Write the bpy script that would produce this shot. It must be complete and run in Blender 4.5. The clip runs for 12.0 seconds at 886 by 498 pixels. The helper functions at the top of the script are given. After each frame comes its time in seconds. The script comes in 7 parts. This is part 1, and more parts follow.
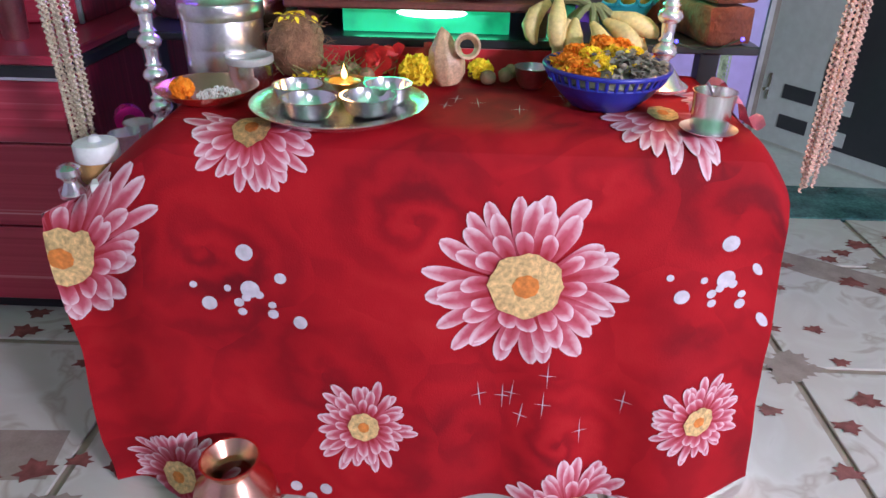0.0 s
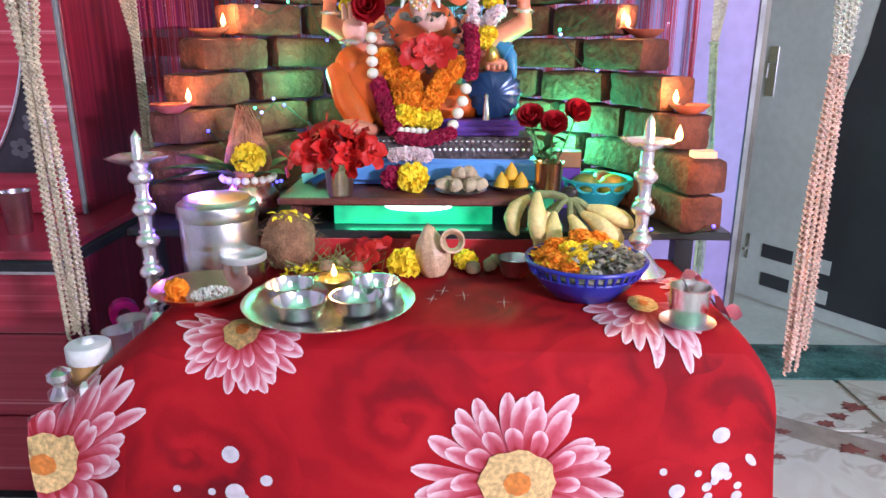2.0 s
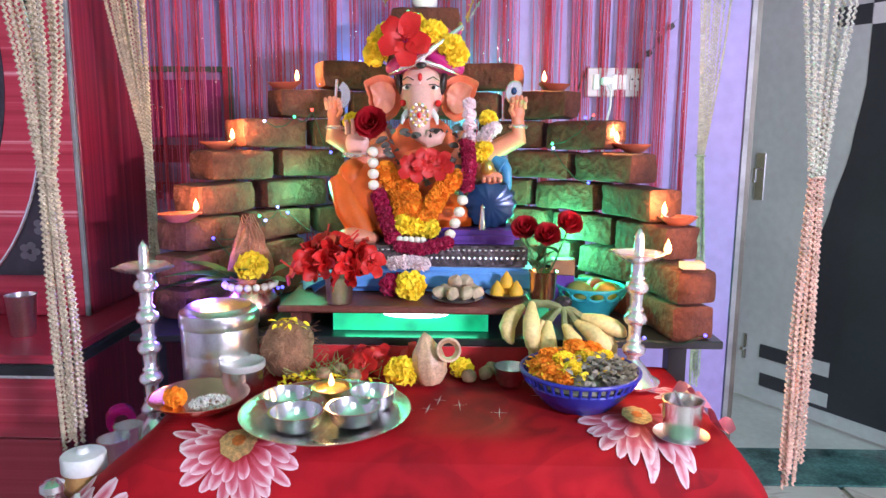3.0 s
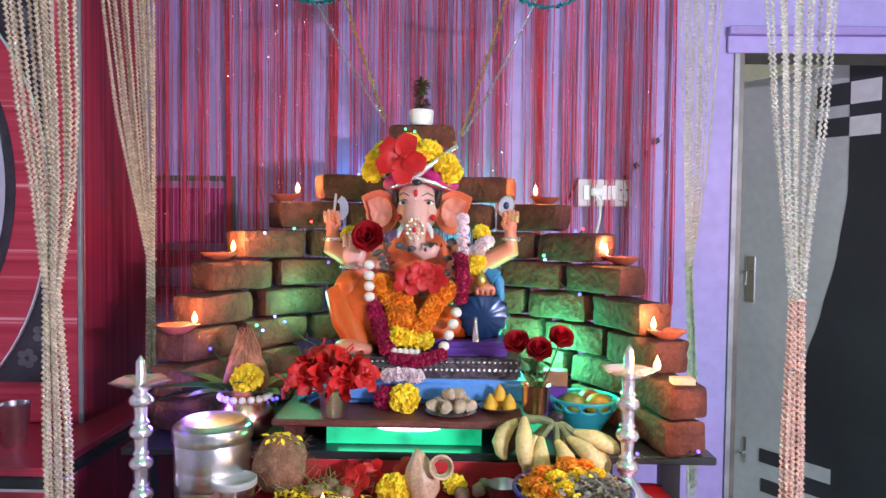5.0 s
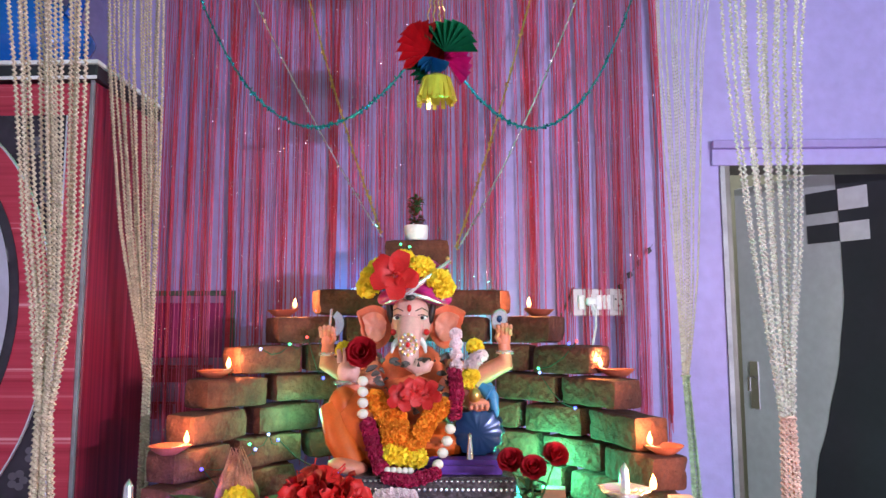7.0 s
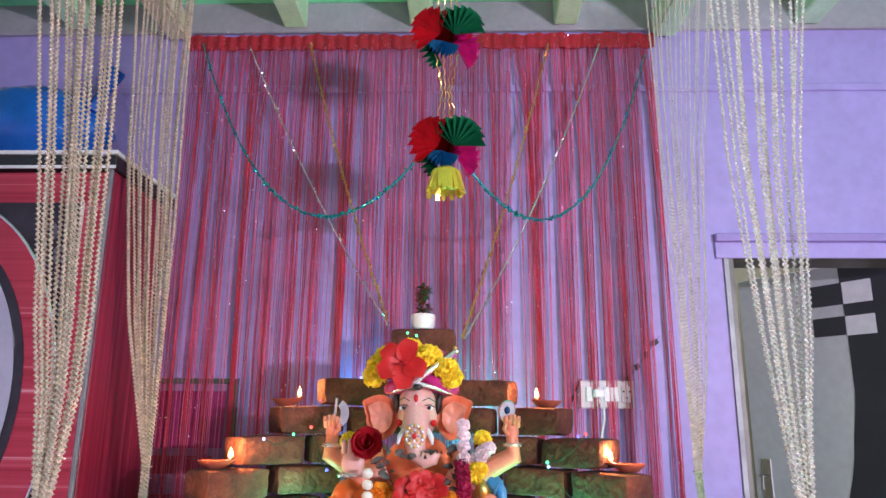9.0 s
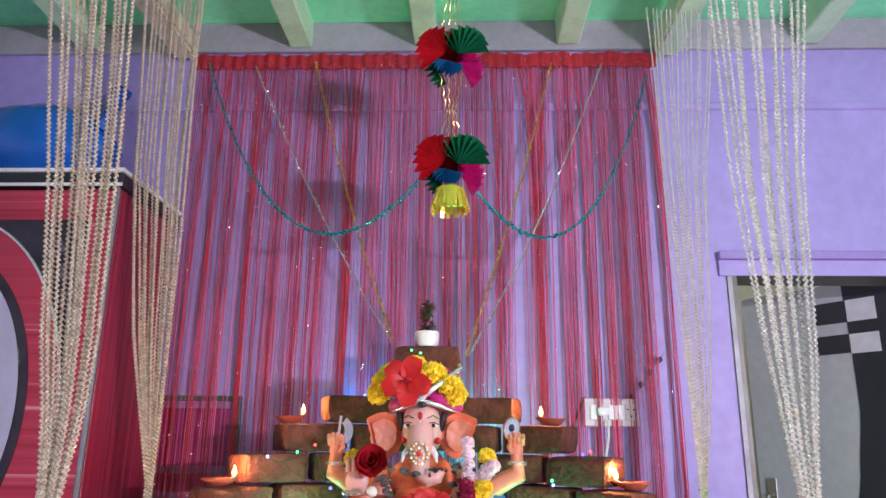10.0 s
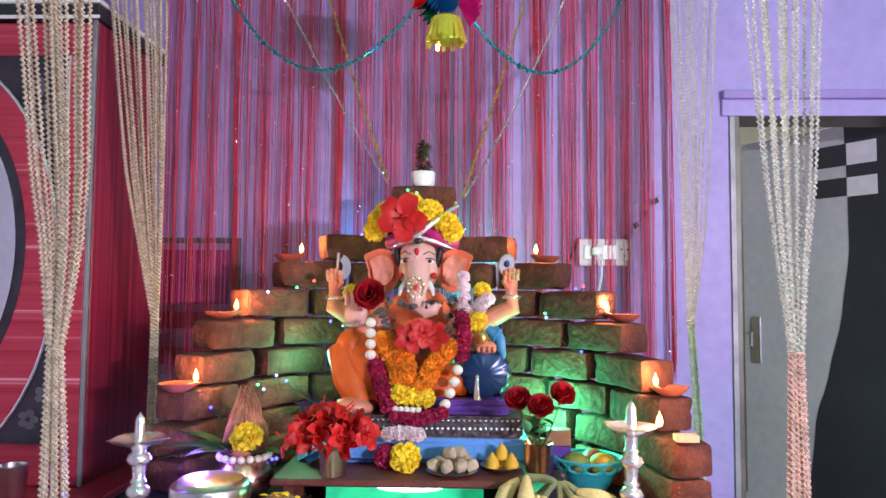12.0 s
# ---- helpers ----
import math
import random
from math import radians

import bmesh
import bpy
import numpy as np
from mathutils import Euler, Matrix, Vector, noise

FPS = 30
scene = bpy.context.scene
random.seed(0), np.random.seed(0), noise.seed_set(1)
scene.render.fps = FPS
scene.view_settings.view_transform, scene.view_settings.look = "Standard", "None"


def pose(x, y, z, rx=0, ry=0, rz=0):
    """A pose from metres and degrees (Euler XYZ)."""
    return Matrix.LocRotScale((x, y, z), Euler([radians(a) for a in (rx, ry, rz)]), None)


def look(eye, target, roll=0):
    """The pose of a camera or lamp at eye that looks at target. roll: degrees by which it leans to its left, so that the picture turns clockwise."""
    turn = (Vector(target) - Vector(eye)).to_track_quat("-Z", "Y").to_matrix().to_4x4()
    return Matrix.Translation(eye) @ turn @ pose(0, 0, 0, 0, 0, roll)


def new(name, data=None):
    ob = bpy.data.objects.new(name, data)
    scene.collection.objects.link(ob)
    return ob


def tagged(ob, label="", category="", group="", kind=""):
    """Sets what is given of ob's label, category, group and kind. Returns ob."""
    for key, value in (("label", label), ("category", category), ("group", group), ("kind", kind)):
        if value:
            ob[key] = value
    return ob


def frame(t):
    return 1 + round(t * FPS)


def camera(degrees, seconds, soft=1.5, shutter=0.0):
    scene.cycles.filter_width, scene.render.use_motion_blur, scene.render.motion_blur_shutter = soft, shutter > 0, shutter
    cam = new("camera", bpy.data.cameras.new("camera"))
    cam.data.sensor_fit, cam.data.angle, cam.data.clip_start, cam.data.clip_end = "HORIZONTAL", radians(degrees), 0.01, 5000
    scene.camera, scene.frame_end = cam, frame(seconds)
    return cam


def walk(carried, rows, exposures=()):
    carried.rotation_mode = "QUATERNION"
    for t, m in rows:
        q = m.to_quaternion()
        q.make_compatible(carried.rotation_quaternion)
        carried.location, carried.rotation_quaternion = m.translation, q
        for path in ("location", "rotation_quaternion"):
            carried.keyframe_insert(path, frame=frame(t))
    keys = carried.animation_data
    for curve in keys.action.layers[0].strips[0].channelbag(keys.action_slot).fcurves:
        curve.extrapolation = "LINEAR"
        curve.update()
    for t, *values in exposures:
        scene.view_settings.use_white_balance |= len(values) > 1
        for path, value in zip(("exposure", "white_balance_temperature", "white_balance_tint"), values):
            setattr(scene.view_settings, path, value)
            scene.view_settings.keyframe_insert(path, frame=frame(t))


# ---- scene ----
cam = camera(64.7, 12.0)
PATH = [
    (0, (0.144, -0.017, 1.11), (0.098, 1.74, 0.155), 1.2),
    (0.5, (0.144, -0.015, 1.126), (0.096, 1.791, 0.266), 1.0),
    (1, (0.145, -0.008, 1.152), (0.103, 1.841, 0.392), 0.4),
    (1.5, (0.15, -0.004, 1.172), (0.112, 1.881, 0.506), 0.2),
    (2, (0.155, -0.004, 1.2), (0.117, 1.911, 0.625), 0.1),
    (2.5, (0.158, -0.015, 1.224), (0.116, 1.93, 0.761), 0.0),
    (3, (0.162, -0.03, 1.245), (0.122, 1.944, 0.922), 0.4),
    (3.5, (0.161, -0.05, 1.285), (0.122, 1.942, 1.111), 0.8),
    (5.5, (0.181, -0.064, 1.31), (0.145, 1.935, 1.277), 0.6),
    (6, (0.194, -0.07, 1.32), (0.149, 1.928, 1.37), 0.3),
    (6.5, (0.201, -0.083, 1.335), (0.152, 1.912, 1.467), 0.0),
    (7, (0.207, -0.09, 1.339), (0.15, 1.898, 1.557), -0.1),
    (9, (0.19, -0.102, 1.332), (0.129, 1.841, 1.805), 0.5),
    (9.5, (0.192, -0.106, 1.329), (0.123, 1.824, 1.852), 0.5),
    (10, (0.183, -0.109, 1.33), (0.117, 1.821, 1.851), 0.6),
    (10.5, (0.18, -0.104, 1.331), (0.114, 1.836, 1.814), 0.6),
    (11, (0.181, -0.099, 1.322), (0.115, 1.872, 1.653), 0.5),
    (11.5, (0.186, -0.089, 1.3), (0.124, 1.898, 1.512), 0.2),
    (12, (0.186, -0.08, 1.284), (0.129, 1.916, 1.402), 0.4),
]
walk(cam, [(t, look(eye, target, roll)) for t, eye, target, roll in PATH], [(0, -0.36, 6050, 20), (0.5, -0.26, 6050, 20), (1.5, -0.1, 6050, 20), (2.5, 0.08, 6050, 20), (3.5, -0.04, 6050, 20), (6, -0.18, 6120, 21), (12, -0.2, 6150, 22)])

# ---- world, lights ----
world = bpy.data.worlds.new("world")
scene.world = world
world.use_nodes = True
world.node_tree.nodes["Background"].inputs[0].default_value = (0.55, 0.6, 0.8, 1)
world.node_tree.nodes["Background"].inputs[1].default_value = 0.05


def lamp(name, kind, place, energy, colour, size=0.05, size_y=None, target=None):
    data = bpy.data.lights.new(name, kind)
    data.energy, data.color = energy, colour
    if kind == "AREA":
        data.size = size
        if size_y:
            data.shape, data.size_y = "RECTANGLE", size_y
    else:
        data.shadow_soft_size = size
    ob = new(name, data)
    ob.matrix_world = look(place, target) if target else Matrix.Translation(place)
    return ob


# white tube on the side wall, seen only by its light and shadows
lamp("tube_light_lamp", "AREA", (2.3, -1.1, 1.6), 178, (0.95, 0.9, 1.0), 0.8, 0.06, (0.2, 1.6, 1.3))
# added soft fill from above, no visible source, lifts cloth and offerings
lamp("room_fill", "AREA", (0.4, -1.5, 2.85), 20, (0.96, 0.91, 1.0), 0.9, 0.9, (0.0, 0.3, 0.6))
# green lamp behind the idol, violet lamp on the other side, lamp under the low stool
lamp("green_lamp", "POINT", (0.42, 1.82, 0.965), 10.5, (0.05, 1.0, 0.4), 0.03)
lamp("green_lamp", "POINT", (-0.25, 1.83, 1.1), 2.4, (0.1, 1.0, 0.45), 0.03)
lamp("teal_lamp", "POINT", (0.19, 2.25, 1.34), 3.6, (0.05, 1.0, 0.55), 0.03)
lamp("cyan_lamp", "POINT", (-0.15, 2.25, 1.42), 1.6, (0.1, 0.6, 1.0), 0.03)
lamp("blue_lamp", "POINT", (-0.41, 1.49, 0.92), 1.5, (0.2, 0.1, 1.0), 0.03)
lamp("panel_lamp", "AREA", (0.06, 1.505, 0.83), 0.35, (0.05, 1.0, 0.4), 0.3, 0.04, (0.06, 1.2, 0.74))


# ---- materials ----
def material(name, colour, rough=0.6, metal=0.0, spread=0.12, scale=12.0, bump=0.0, bump_scale=80.0, fine=0.06, vary=0.0,
             spec=0.5, coat=0.0, emit=None, power=0.0, sheen=0.0, trans=0.0, deep=0.004, soft=0.0):
    """A surface with broad and fine colour variation and relief."""
    m = bpy.data.materials.new(name)
    m.use_nodes = True
    t = m.node_tree
    b = t.nodes["Principled BSDF"]
    b.inputs["Roughness"].default_value, b.inputs["Metallic"].default_value = rough, metal
    b.inputs["Specular IOR Level"].default_value, b.inputs["Coat Weight"].default_value = spec, coat
    b.inputs["Sheen Weight"].default_value = sheen
    b.inputs["Subsurface Weight"].default_value, b.inputs["Subsurface Scale"].default_value = soft, 0.01
    b.inputs["Transmission Weight"].default_value = trans
    if emit:
        b.inputs["Emission Color"].default_value, b.inputs["Emission Strength"].default_value = (*emit, 1), power
    co = t.nodes.new("ShaderNodeTexCoord")
    val = None
    for s, k in ((scale, spread), (scale * 9, fine)):
        n = t.nodes.new("ShaderNodeTexNoise")
        n.inputs["Scale"].default_value, n.inputs["Detail"].default_value = s, 4
        t.links.new(co.outputs["Object"], n.inputs["Vector"])
        r = t.nodes.new("ShaderNodeMapRange")
        r.inputs[1].default_value, r.inputs[2].default_value = 0.3, 0.7
        r.inputs[3].default_value, r.inputs[4].default_value = 1 - k, 1 + k
        t.links.new(n.outputs[0], r.inputs[0])
        if val is None:
            val = r.outputs[0]
        else:
            mul = t.nodes.new("ShaderNodeMath")
            mul.operation = "MULTIPLY"
            t.links.new(val, mul.inputs[0])
            t.links.new(r.outputs[0], mul.inputs[1])
            val = mul.outputs[0]
    if vary:
        info = t.nodes.new("ShaderNodeObjectInfo")
        r = t.nodes.new("ShaderNodeMapRange")
        r.inputs[3].default_value, r.inputs[4].default_value = 1 - vary, 1 + vary
        t.links.new(info.outputs["Random"], r.inputs[0])
        mul = t.nodes.new("ShaderNodeMath")
        mul.operation = "MULTIPLY"
        t.links.new(val, mul.inputs[0])
        t.links.new(r.outputs[0], mul.inputs[1])
        val = mul.outputs[0]
    sc = t.nodes.new("ShaderNodeVectorMath")
    sc.operation = "SCALE"
    sc.inputs[0].default_value = colour
    t.links.new(val, sc.inputs["Scale"])
    t.links.new(sc.outputs[0], b.inputs["Base Color"])
    if bump:
        n = t.nodes.new("ShaderNodeTexNoise")
        n.inputs["Scale"].default_value, n.inputs["Detail"].default_value = bump_scale, 5
        t.links.new(co.outputs["Object"], n.inputs["Vector"])
        bp = t.nodes.new("ShaderNodeBump")
        bp.inputs["Strength"].default_value, bp.inputs["Distance"].default_value = bump, deep
        t.links.new(n.outputs[0], bp.inputs["Height"])
        t.links.new(bp.outputs[0], b.inputs["Normal"])
    return m


def ramp_on(m, factor, stops, target="Base Color"):
    """Colour by a ramp over a socket; returns the ramp's output."""
    t = m.node_tree
    r = t.nodes.new("ShaderNodeValToRGB")
    e = r.color_ramp.elements
    while len(e) < len(stops):
        e.new(0.5)
    for el, (p, c) in zip(e, stops):
        el.position, el.color = p, (*c, 1)
    t.links.new(factor, r.inputs[0])
    if target:
        t.links.new(r.outputs[0], t.nodes["Principled BSDF"].inputs[target])
    return r.outputs[0]


LILAC = material("lilac_paint", (0.37, 0.3, 0.63), 0.55, spread=0.07, scale=3, bump=0.25, bump_scale=60)
LILAC_DARK = material("lilac_trim_paint", (0.3, 0.22, 0.52), 0.5, spread=0.07, scale=5, bump=0.2)
MINT = material("mint_paint", (0.25, 0.85, 0.5), 0.5, spread=0.14, scale=4, bump=0.4, bump_scale=30)
JOIST = material("pale_green_joist_paint", (0.52, 0.78, 0.5), 0.55, spread=0.16, scale=8, bump=0.4, bump_scale=40)
CREAM_CLOTH = material("cream_gauze", (0.7, 0.66, 0.45), 0.8, spread=0.15, scale=20, bump=0.4)
GREY_WALL = material("grey_plaster", (0.36, 0.34, 0.38), 0.7, spread=0.12, scale=4, bump=0.3)
PLAIN_WALL = material("pale_wall_paint", (0.6, 0.56, 0.72), 0.6, spread=0.06, scale=3, bump=0.2)
OLIVE_WALL = material("olive_wall_paint", (0.2, 0.2, 0.13), 0.6, spread=0.1, scale=3, bump=0.2)
WHITE_TILE = material("pale_floor_tile", (0.62, 0.66, 0.66), 0.2, spread=0.06, scale=4)
MARBLE = material("green_marble", (0.07, 0.17, 0.17), 0.2, spread=0.5, scale=9, fine=0.3)
CHROME = material("steel", (0.8, 0.79, 0.8), 0.2, 1.0, spread=0.05, scale=30, fine=0.03)
STEEL = material("dull_steel", (0.7, 0.68, 0.68), 0.28, 1.0, spread=0.1, scale=20, fine=0.08)
BRUSHED = material("brushed_steel", (0.74, 0.73, 0.75), 0.27, 1.0, spread=0.08, scale=30, bump=0.05)
TIN_LID = material("pale_tin_lid", (0.6, 0.6, 0.62), 0.4, 0.3, spread=0.08, scale=30)
SILVER = material("silver", (0.9, 0.88, 0.89), 0.26, 0.86, spread=0.08, scale=40)
COPPER = material("copper", (0.82, 0.46, 0.34), 0.26, 1.0, spread=0.15, scale=20)
BRASS = material("brass", (0.7, 0.48, 0.2), 0.28, 1.0, spread=0.15, scale=20)
GOLD = material("gold_paint", (0.75, 0.5, 0.15), 0.3, 0.9, spread=0.1, scale=40)
BLACK = material("black_laminate", (0.02, 0.02, 0.025), 0.35, spread=0.2)
DOOR_BLACK = material("charcoal_laminate", (0.035, 0.04, 0.05), 0.45, spread=0.15, scale=3, bump=0.15, bump_scale=25)
DOOR_GREY = material("pale_grey_laminate", (0.56, 0.61, 0.62), 0.45, spread=0.07, scale=3, bump=0.15, bump_scale=25)
DOOR_WHITE = material("white_laminate", (0.75, 0.78, 0.8), 0.45, spread=0.04, scale=3)
WHITE = material("white_plastic", (0.8, 0.8, 0.8), 0.35, spread=0.05)
WOOD = material("red_brown_wood", (0.15, 0.04, 0.032), 0.5, spread=0.3, scale=14, fine=0.2)
RED_CLOTH_PLAIN = material("plain_red_cloth", (0.5, 0.012, 0.02), 0.8, spread=0.2, scale=10, bump=0.3, sheen=0.3)
GREEN_GLOW = material("green_lit_plastic", (0.02, 0.4, 0.2), 0.4, emit=(0.0, 0.85, 0.32), power=1.0)
def uneven_glow(m, low, high, scale):
    """Light that comes unevenly through cloudy plastic."""
    t = m.node_tree
    co = t.nodes.new("ShaderNodeTexCoord")
    n = t.nodes.new("ShaderNodeTexNoise")
    n.inputs["Scale"].default_value, n.inputs["Detail"].default_value = scale, 3
    r = t.nodes.new("ShaderNodeMapRange")
    r.inputs[1].default_value, r.inputs[2].default_value, r.inputs[3].default_value, r.inputs[4].default_value = 0.3, 0.7, low, high
    t.links.new(co.outputs["Object"], n.inputs["Vector"])
    t.links.new(n.outputs[0], r.inputs[0])
    t.links.new(r.outputs[0], t.nodes["Principled BSDF"].inputs["Emission Strength"])


uneven_glow(GREEN_GLOW, 0.25, 1.0, 11)
WHITE_GLARE = material("lit_strip", (0.8, 0.9, 0.8), 0.4, emit=(0.7, 1.0, 0.8), power=5.0)


def brick_material():
    m = material("fired_brick", (0.135, 0.04, 0.025), 0.95, spread=0.45, scale=16, fine=0.15, bump=1.0, bump_scale=55, deep=0.012, vary=0.22)
    return m


BRICK = brick_material()


def stripe_material(name, across, stops):
    """Laminate with fine straight stripes."""
    m = material(name, (0.5, 0.02, 0.05), 0.3, spread=0.05)
    t = m.node_tree
    co = t.nodes.new("ShaderNodeTexCoord")
    mp = t.nodes.new("ShaderNodeMapping")
    mp.inputs["Scale"].default_value = across
    n = t.nodes.new("ShaderNodeTexNoise")
    n.inputs["Scale"].default_value, n.inputs["Detail"].default_value, n.inputs["Roughness"].default_value = 1.0, 3, 0.75
    t.links.new(co.outputs["Object"], mp.inputs[0])
    t.links.new(mp.outputs[0], n.inputs["Vector"])
    ramp_on(m, n.outputs[0], stops)
    return m


STRIPE = stripe_material("red_striped_laminate", (0.04, 0.04, 26), [(0.3, (0.24, 0.008, 0.02)), (0.44, (0.42, 0.025, 0.055)), (0.57, (0.5, 0.045, 0.08)), (0.64, (0.75, 0.33, 0.38)), (0.69, (0.48, 0.035, 0.07)), (0.75, (0.7, 0.25, 0.3))])
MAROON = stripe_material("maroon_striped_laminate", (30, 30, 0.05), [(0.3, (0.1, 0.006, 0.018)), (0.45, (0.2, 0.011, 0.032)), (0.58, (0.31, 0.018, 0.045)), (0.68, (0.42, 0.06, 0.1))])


def floor_material():
    """Cream ceramic with rust-brown leaf prints and grey-brown bands."""
    m = material("printed_floor_tile", (0.6, 0.56, 0.52), 0.25, spread=0.05)
    t = m.node_tree
    co = t.nodes.new("ShaderNodeTexCoord")
    n = t.nodes.new("ShaderNodeTexNoise")
    n.inputs["Scale"].default_value, n.inputs["Detail"].default_value, n.inputs["Distortion"].default_value = 4.5, 3, 1.2
    t.links.new(co.outputs["Object"], n.inputs["Vector"])
    ramp_on(m, n.outputs[0], [(0.4, (0.62, 0.56, 0.53)), (0.5, (0.66, 0.61, 0.58)), (0.56, (0.5, 0.42, 0.38)), (0.6, (0.64, 0.58, 0.55))])
    return m


FLOOR = floor_material()
RUST = material("rust_brown_print", (0.26, 0.09, 0.08), 0.25, spread=0.3, scale=40)
TAUPE = material("taupe_print_and_shadow", (0.36, 0.28, 0.25), 0.25, spread=0.15, scale=20)
GROUT = material("brown_grout", (0.35, 0.27, 0.22), 0.8, spread=0.2)


# ---- builders ----
def mesh_of(bm, name, mats, smooth=False, recalc=True):
    if recalc:
        bmesh.ops.recalc_face_normals(bm, faces=bm.faces[:])
    me = bpy.data.meshes.new(name)
    bm.to_mesh(me)
    bm.free()
    for m in mats if isinstance(mats, (list, tuple)) else [mats]:
        me.materials.append(m)
    if smooth:
        me.polygons.foreach_set("use_smooth", [True] * len(me.polygons))
        me.set_sharp_from_angle(angle=radians(45))
    return me


def part(name, bm, mats, parent=None, label="", smooth=False, m=None, recalc=True, kind=""):
    ob = new(name, mesh_of(bm, name, mats, smooth, recalc))
    if parent:
        ob.parent = parent
    if m:
        ob.matrix_basis = m
    return tagged(ob, label, kind=kind)


def thing(name, place, label, category, group="", kind="", turn=0.0):
    ob = new(name)
    ob.empty_display_size = 0.05
    ob.matrix_basis = place if isinstance(place, Matrix) else pose(*place, 0, 0, turn)
    return tagged(ob, label, category, group, kind)


def box(x0, x1, y0, y1, z0, z1, bevel=0.0, bm=None, seg=1):
    own = bmesh.new()
    bmesh.ops.create_cube(own, size=1, matrix=Matrix.LocRotScale(((x0 + x1) / 2, (y0 + y1) / 2, (z0 + z1) / 2), None, (x1 - x0, y1 - y0, z1 - z0)))
    if bevel:
        bmesh.ops.bevel(own, geom=own.edges[:], offset=bevel, segments=seg, affect="EDGES")
    return merge(bm, own)


def merge(bm, other, m=None, mat=0):
    """Adds other to bm at m with material index mat; frees other."""
    if bm is None and m is None and not mat:
        return other
    if bm is None:
        bm = bmesh.new()
    uv_o, uv = other.loops.layers.uv.active, None
    if uv_o:
        uv = bm.loops.layers.uv.active or bm.loops.layers.uv.new("UVMap")
    vs = [bm.verts.new(m @ v.co if m else v.co) for v in other.verts]
    other.verts.index_update()
    for f in other.faces:
        g = bm.faces.new([vs[v.index] for v in f.verts])
        g.material_index, g.smooth = mat or f.material_index, f.smooth
        if uv:
            for a, b in zip(g.loops, f.loops):
                a[uv].uv = b[uv_o].uv
    other.free()
    return bm


def lathe(profile, seg=28, bm=None, z=0.0, x=0.0, y=0.0, wave=0, depth=0.0):
    """Turned body from (radius, height) pairs; wave and depth flute its outline."""
    own = bmesh.new()
    rings = []
    for r, h in profile:
        if r < 1e-6:
            rings.append([own.verts.new((x, y, z + h))])
        else:
            rings.append([own.verts.new((x + r * (1 + depth * math.cos(wave * a)) * math.cos(a), y + r * (1 + depth * math.cos(wave * a)) * math.sin(a), z + h))
                          for a in [2 * math.pi * i / seg for i in range(seg)]])
    for a, b in zip(rings, rings[1:]):
        for i in range(seg):
            j = (i + 1) % seg
            if len(a) == 1 and len(b) == 1:
                break
            if len(a) == 1:
                own.faces.new((a[0], b[i], b[j]))
            elif len(b) == 1:
                own.faces.new((a[i], a[j], b[0]))
            else:
                own.faces.new((a[i], a[j], b[j], b[i]))
    return merge(bm, own)


def tube(points, radius, seg=8, bm=None, closed=False, cap=True):
    """A round bar along points; radius is a number or one for each point."""
    own = bmesh.new()
    pts = [Vector(p) for p in points]
    n = len(pts)
    rs = radius if isinstance(radius, (list, tuple)) else [radius] * n
    rings, side = [], None
    for i, p in enumerate(pts):
        a, b = (pts[i - 1], pts[(i + 1) % n]) if closed else (pts[max(i - 1, 0)], pts[min(i + 1, n - 1)])
        d = (b - a).normalized()
        if side is None:
            side = d.orthogonal().normalized()
        side = (side - d * side.dot(d)).normalized()
        up = d.cross(side)
        rings.append([own.verts.new(p + (side * math.cos(t) + up * math.sin(t)) * rs[i]) for t in [2 * math.pi * k / seg for k in range(seg)]])
    pairs = list(zip(rings, rings[1:])) + ([(rings[-1], rings[0])] if closed else [])
    for a, b in pairs:
        for i in range(seg):
            own.faces.new((a[i], a[(i + 1) % seg], b[(i + 1) % seg], b[i]))
    if cap and not closed:
        own.faces.new(rings[0][::-1])
        own.faces.new(rings[-1])
    return merge(bm, own)


def ball(x, y, z, rx, ry=None, rz=None, sub=2, bm=None, m=None, mat=0):
    own = bmesh.new()
    bmesh.ops.create_icosphere(own, subdivisions=sub, radius=1)
    mm = Matrix.LocRotScale((x, y, z), None, (rx, ry or rx, rz or ry or rx))
    return merge(bm or bmesh.new(), own, (m or Matrix()) @ mm, mat)


def rough_up(bm, amount, scale, seed=0.0):
    for v in bm.verts:
        v.co += noise.noise_vector(v.co * scale + Vector((seed, seed * 0.7, 0))) * amount
    return bm


# ---- the room ----
WALL_Y = 2.36
room = thing("floor", (0, 0, 0), "cream ceramic floor tiles printed with rust-brown leaves", "floor", kind="structure")
part("floor_base", box(-2.4, 2.4, -2.6, 2.34, -0.12, -0.004), GROUT, room)


def wall(name, x0, x1, y0, y1, z0, z1, mat, label):
    ob = part(name, box(x0, x1, y0, y1, z0, z1), mat)
    return tagged(ob, label, "wall", kind="structure")


wall("wall_back_1", -2.4, 1.115, WALL_Y, WALL_Y + 0.16, -0.12, 2.96, LILAC, "lilac painted back wall")
wall("wall_back_2", 1.115, 2.05, WALL_Y, WALL_Y + 0.16, 1.955, 2.96, LILAC, "lilac painted wall above the door")
wall("wall_back_3", 2.05, 2.4, WALL_Y, WALL_Y + 0.16, -0.12, 2.96, LILAC, "lilac painted wall beside the door")
wall("wall_left", -2.56, -2.4, -2.76, WALL_Y + 0.16, -0.12, 2.96, PLAIN_WALL, "pale lilac side wall")
wall("wall_right", 2.4, 2.56, -2.76, WALL_Y + 0.16, -0.12, 2.96, PLAIN_WALL, "pale lilac side wall")
wall("wall_front", -2.56, 2.56, -2.76, -2.6, -0.12, 2.96, PLAIN_WALL, "pale lilac wall behind the camera")
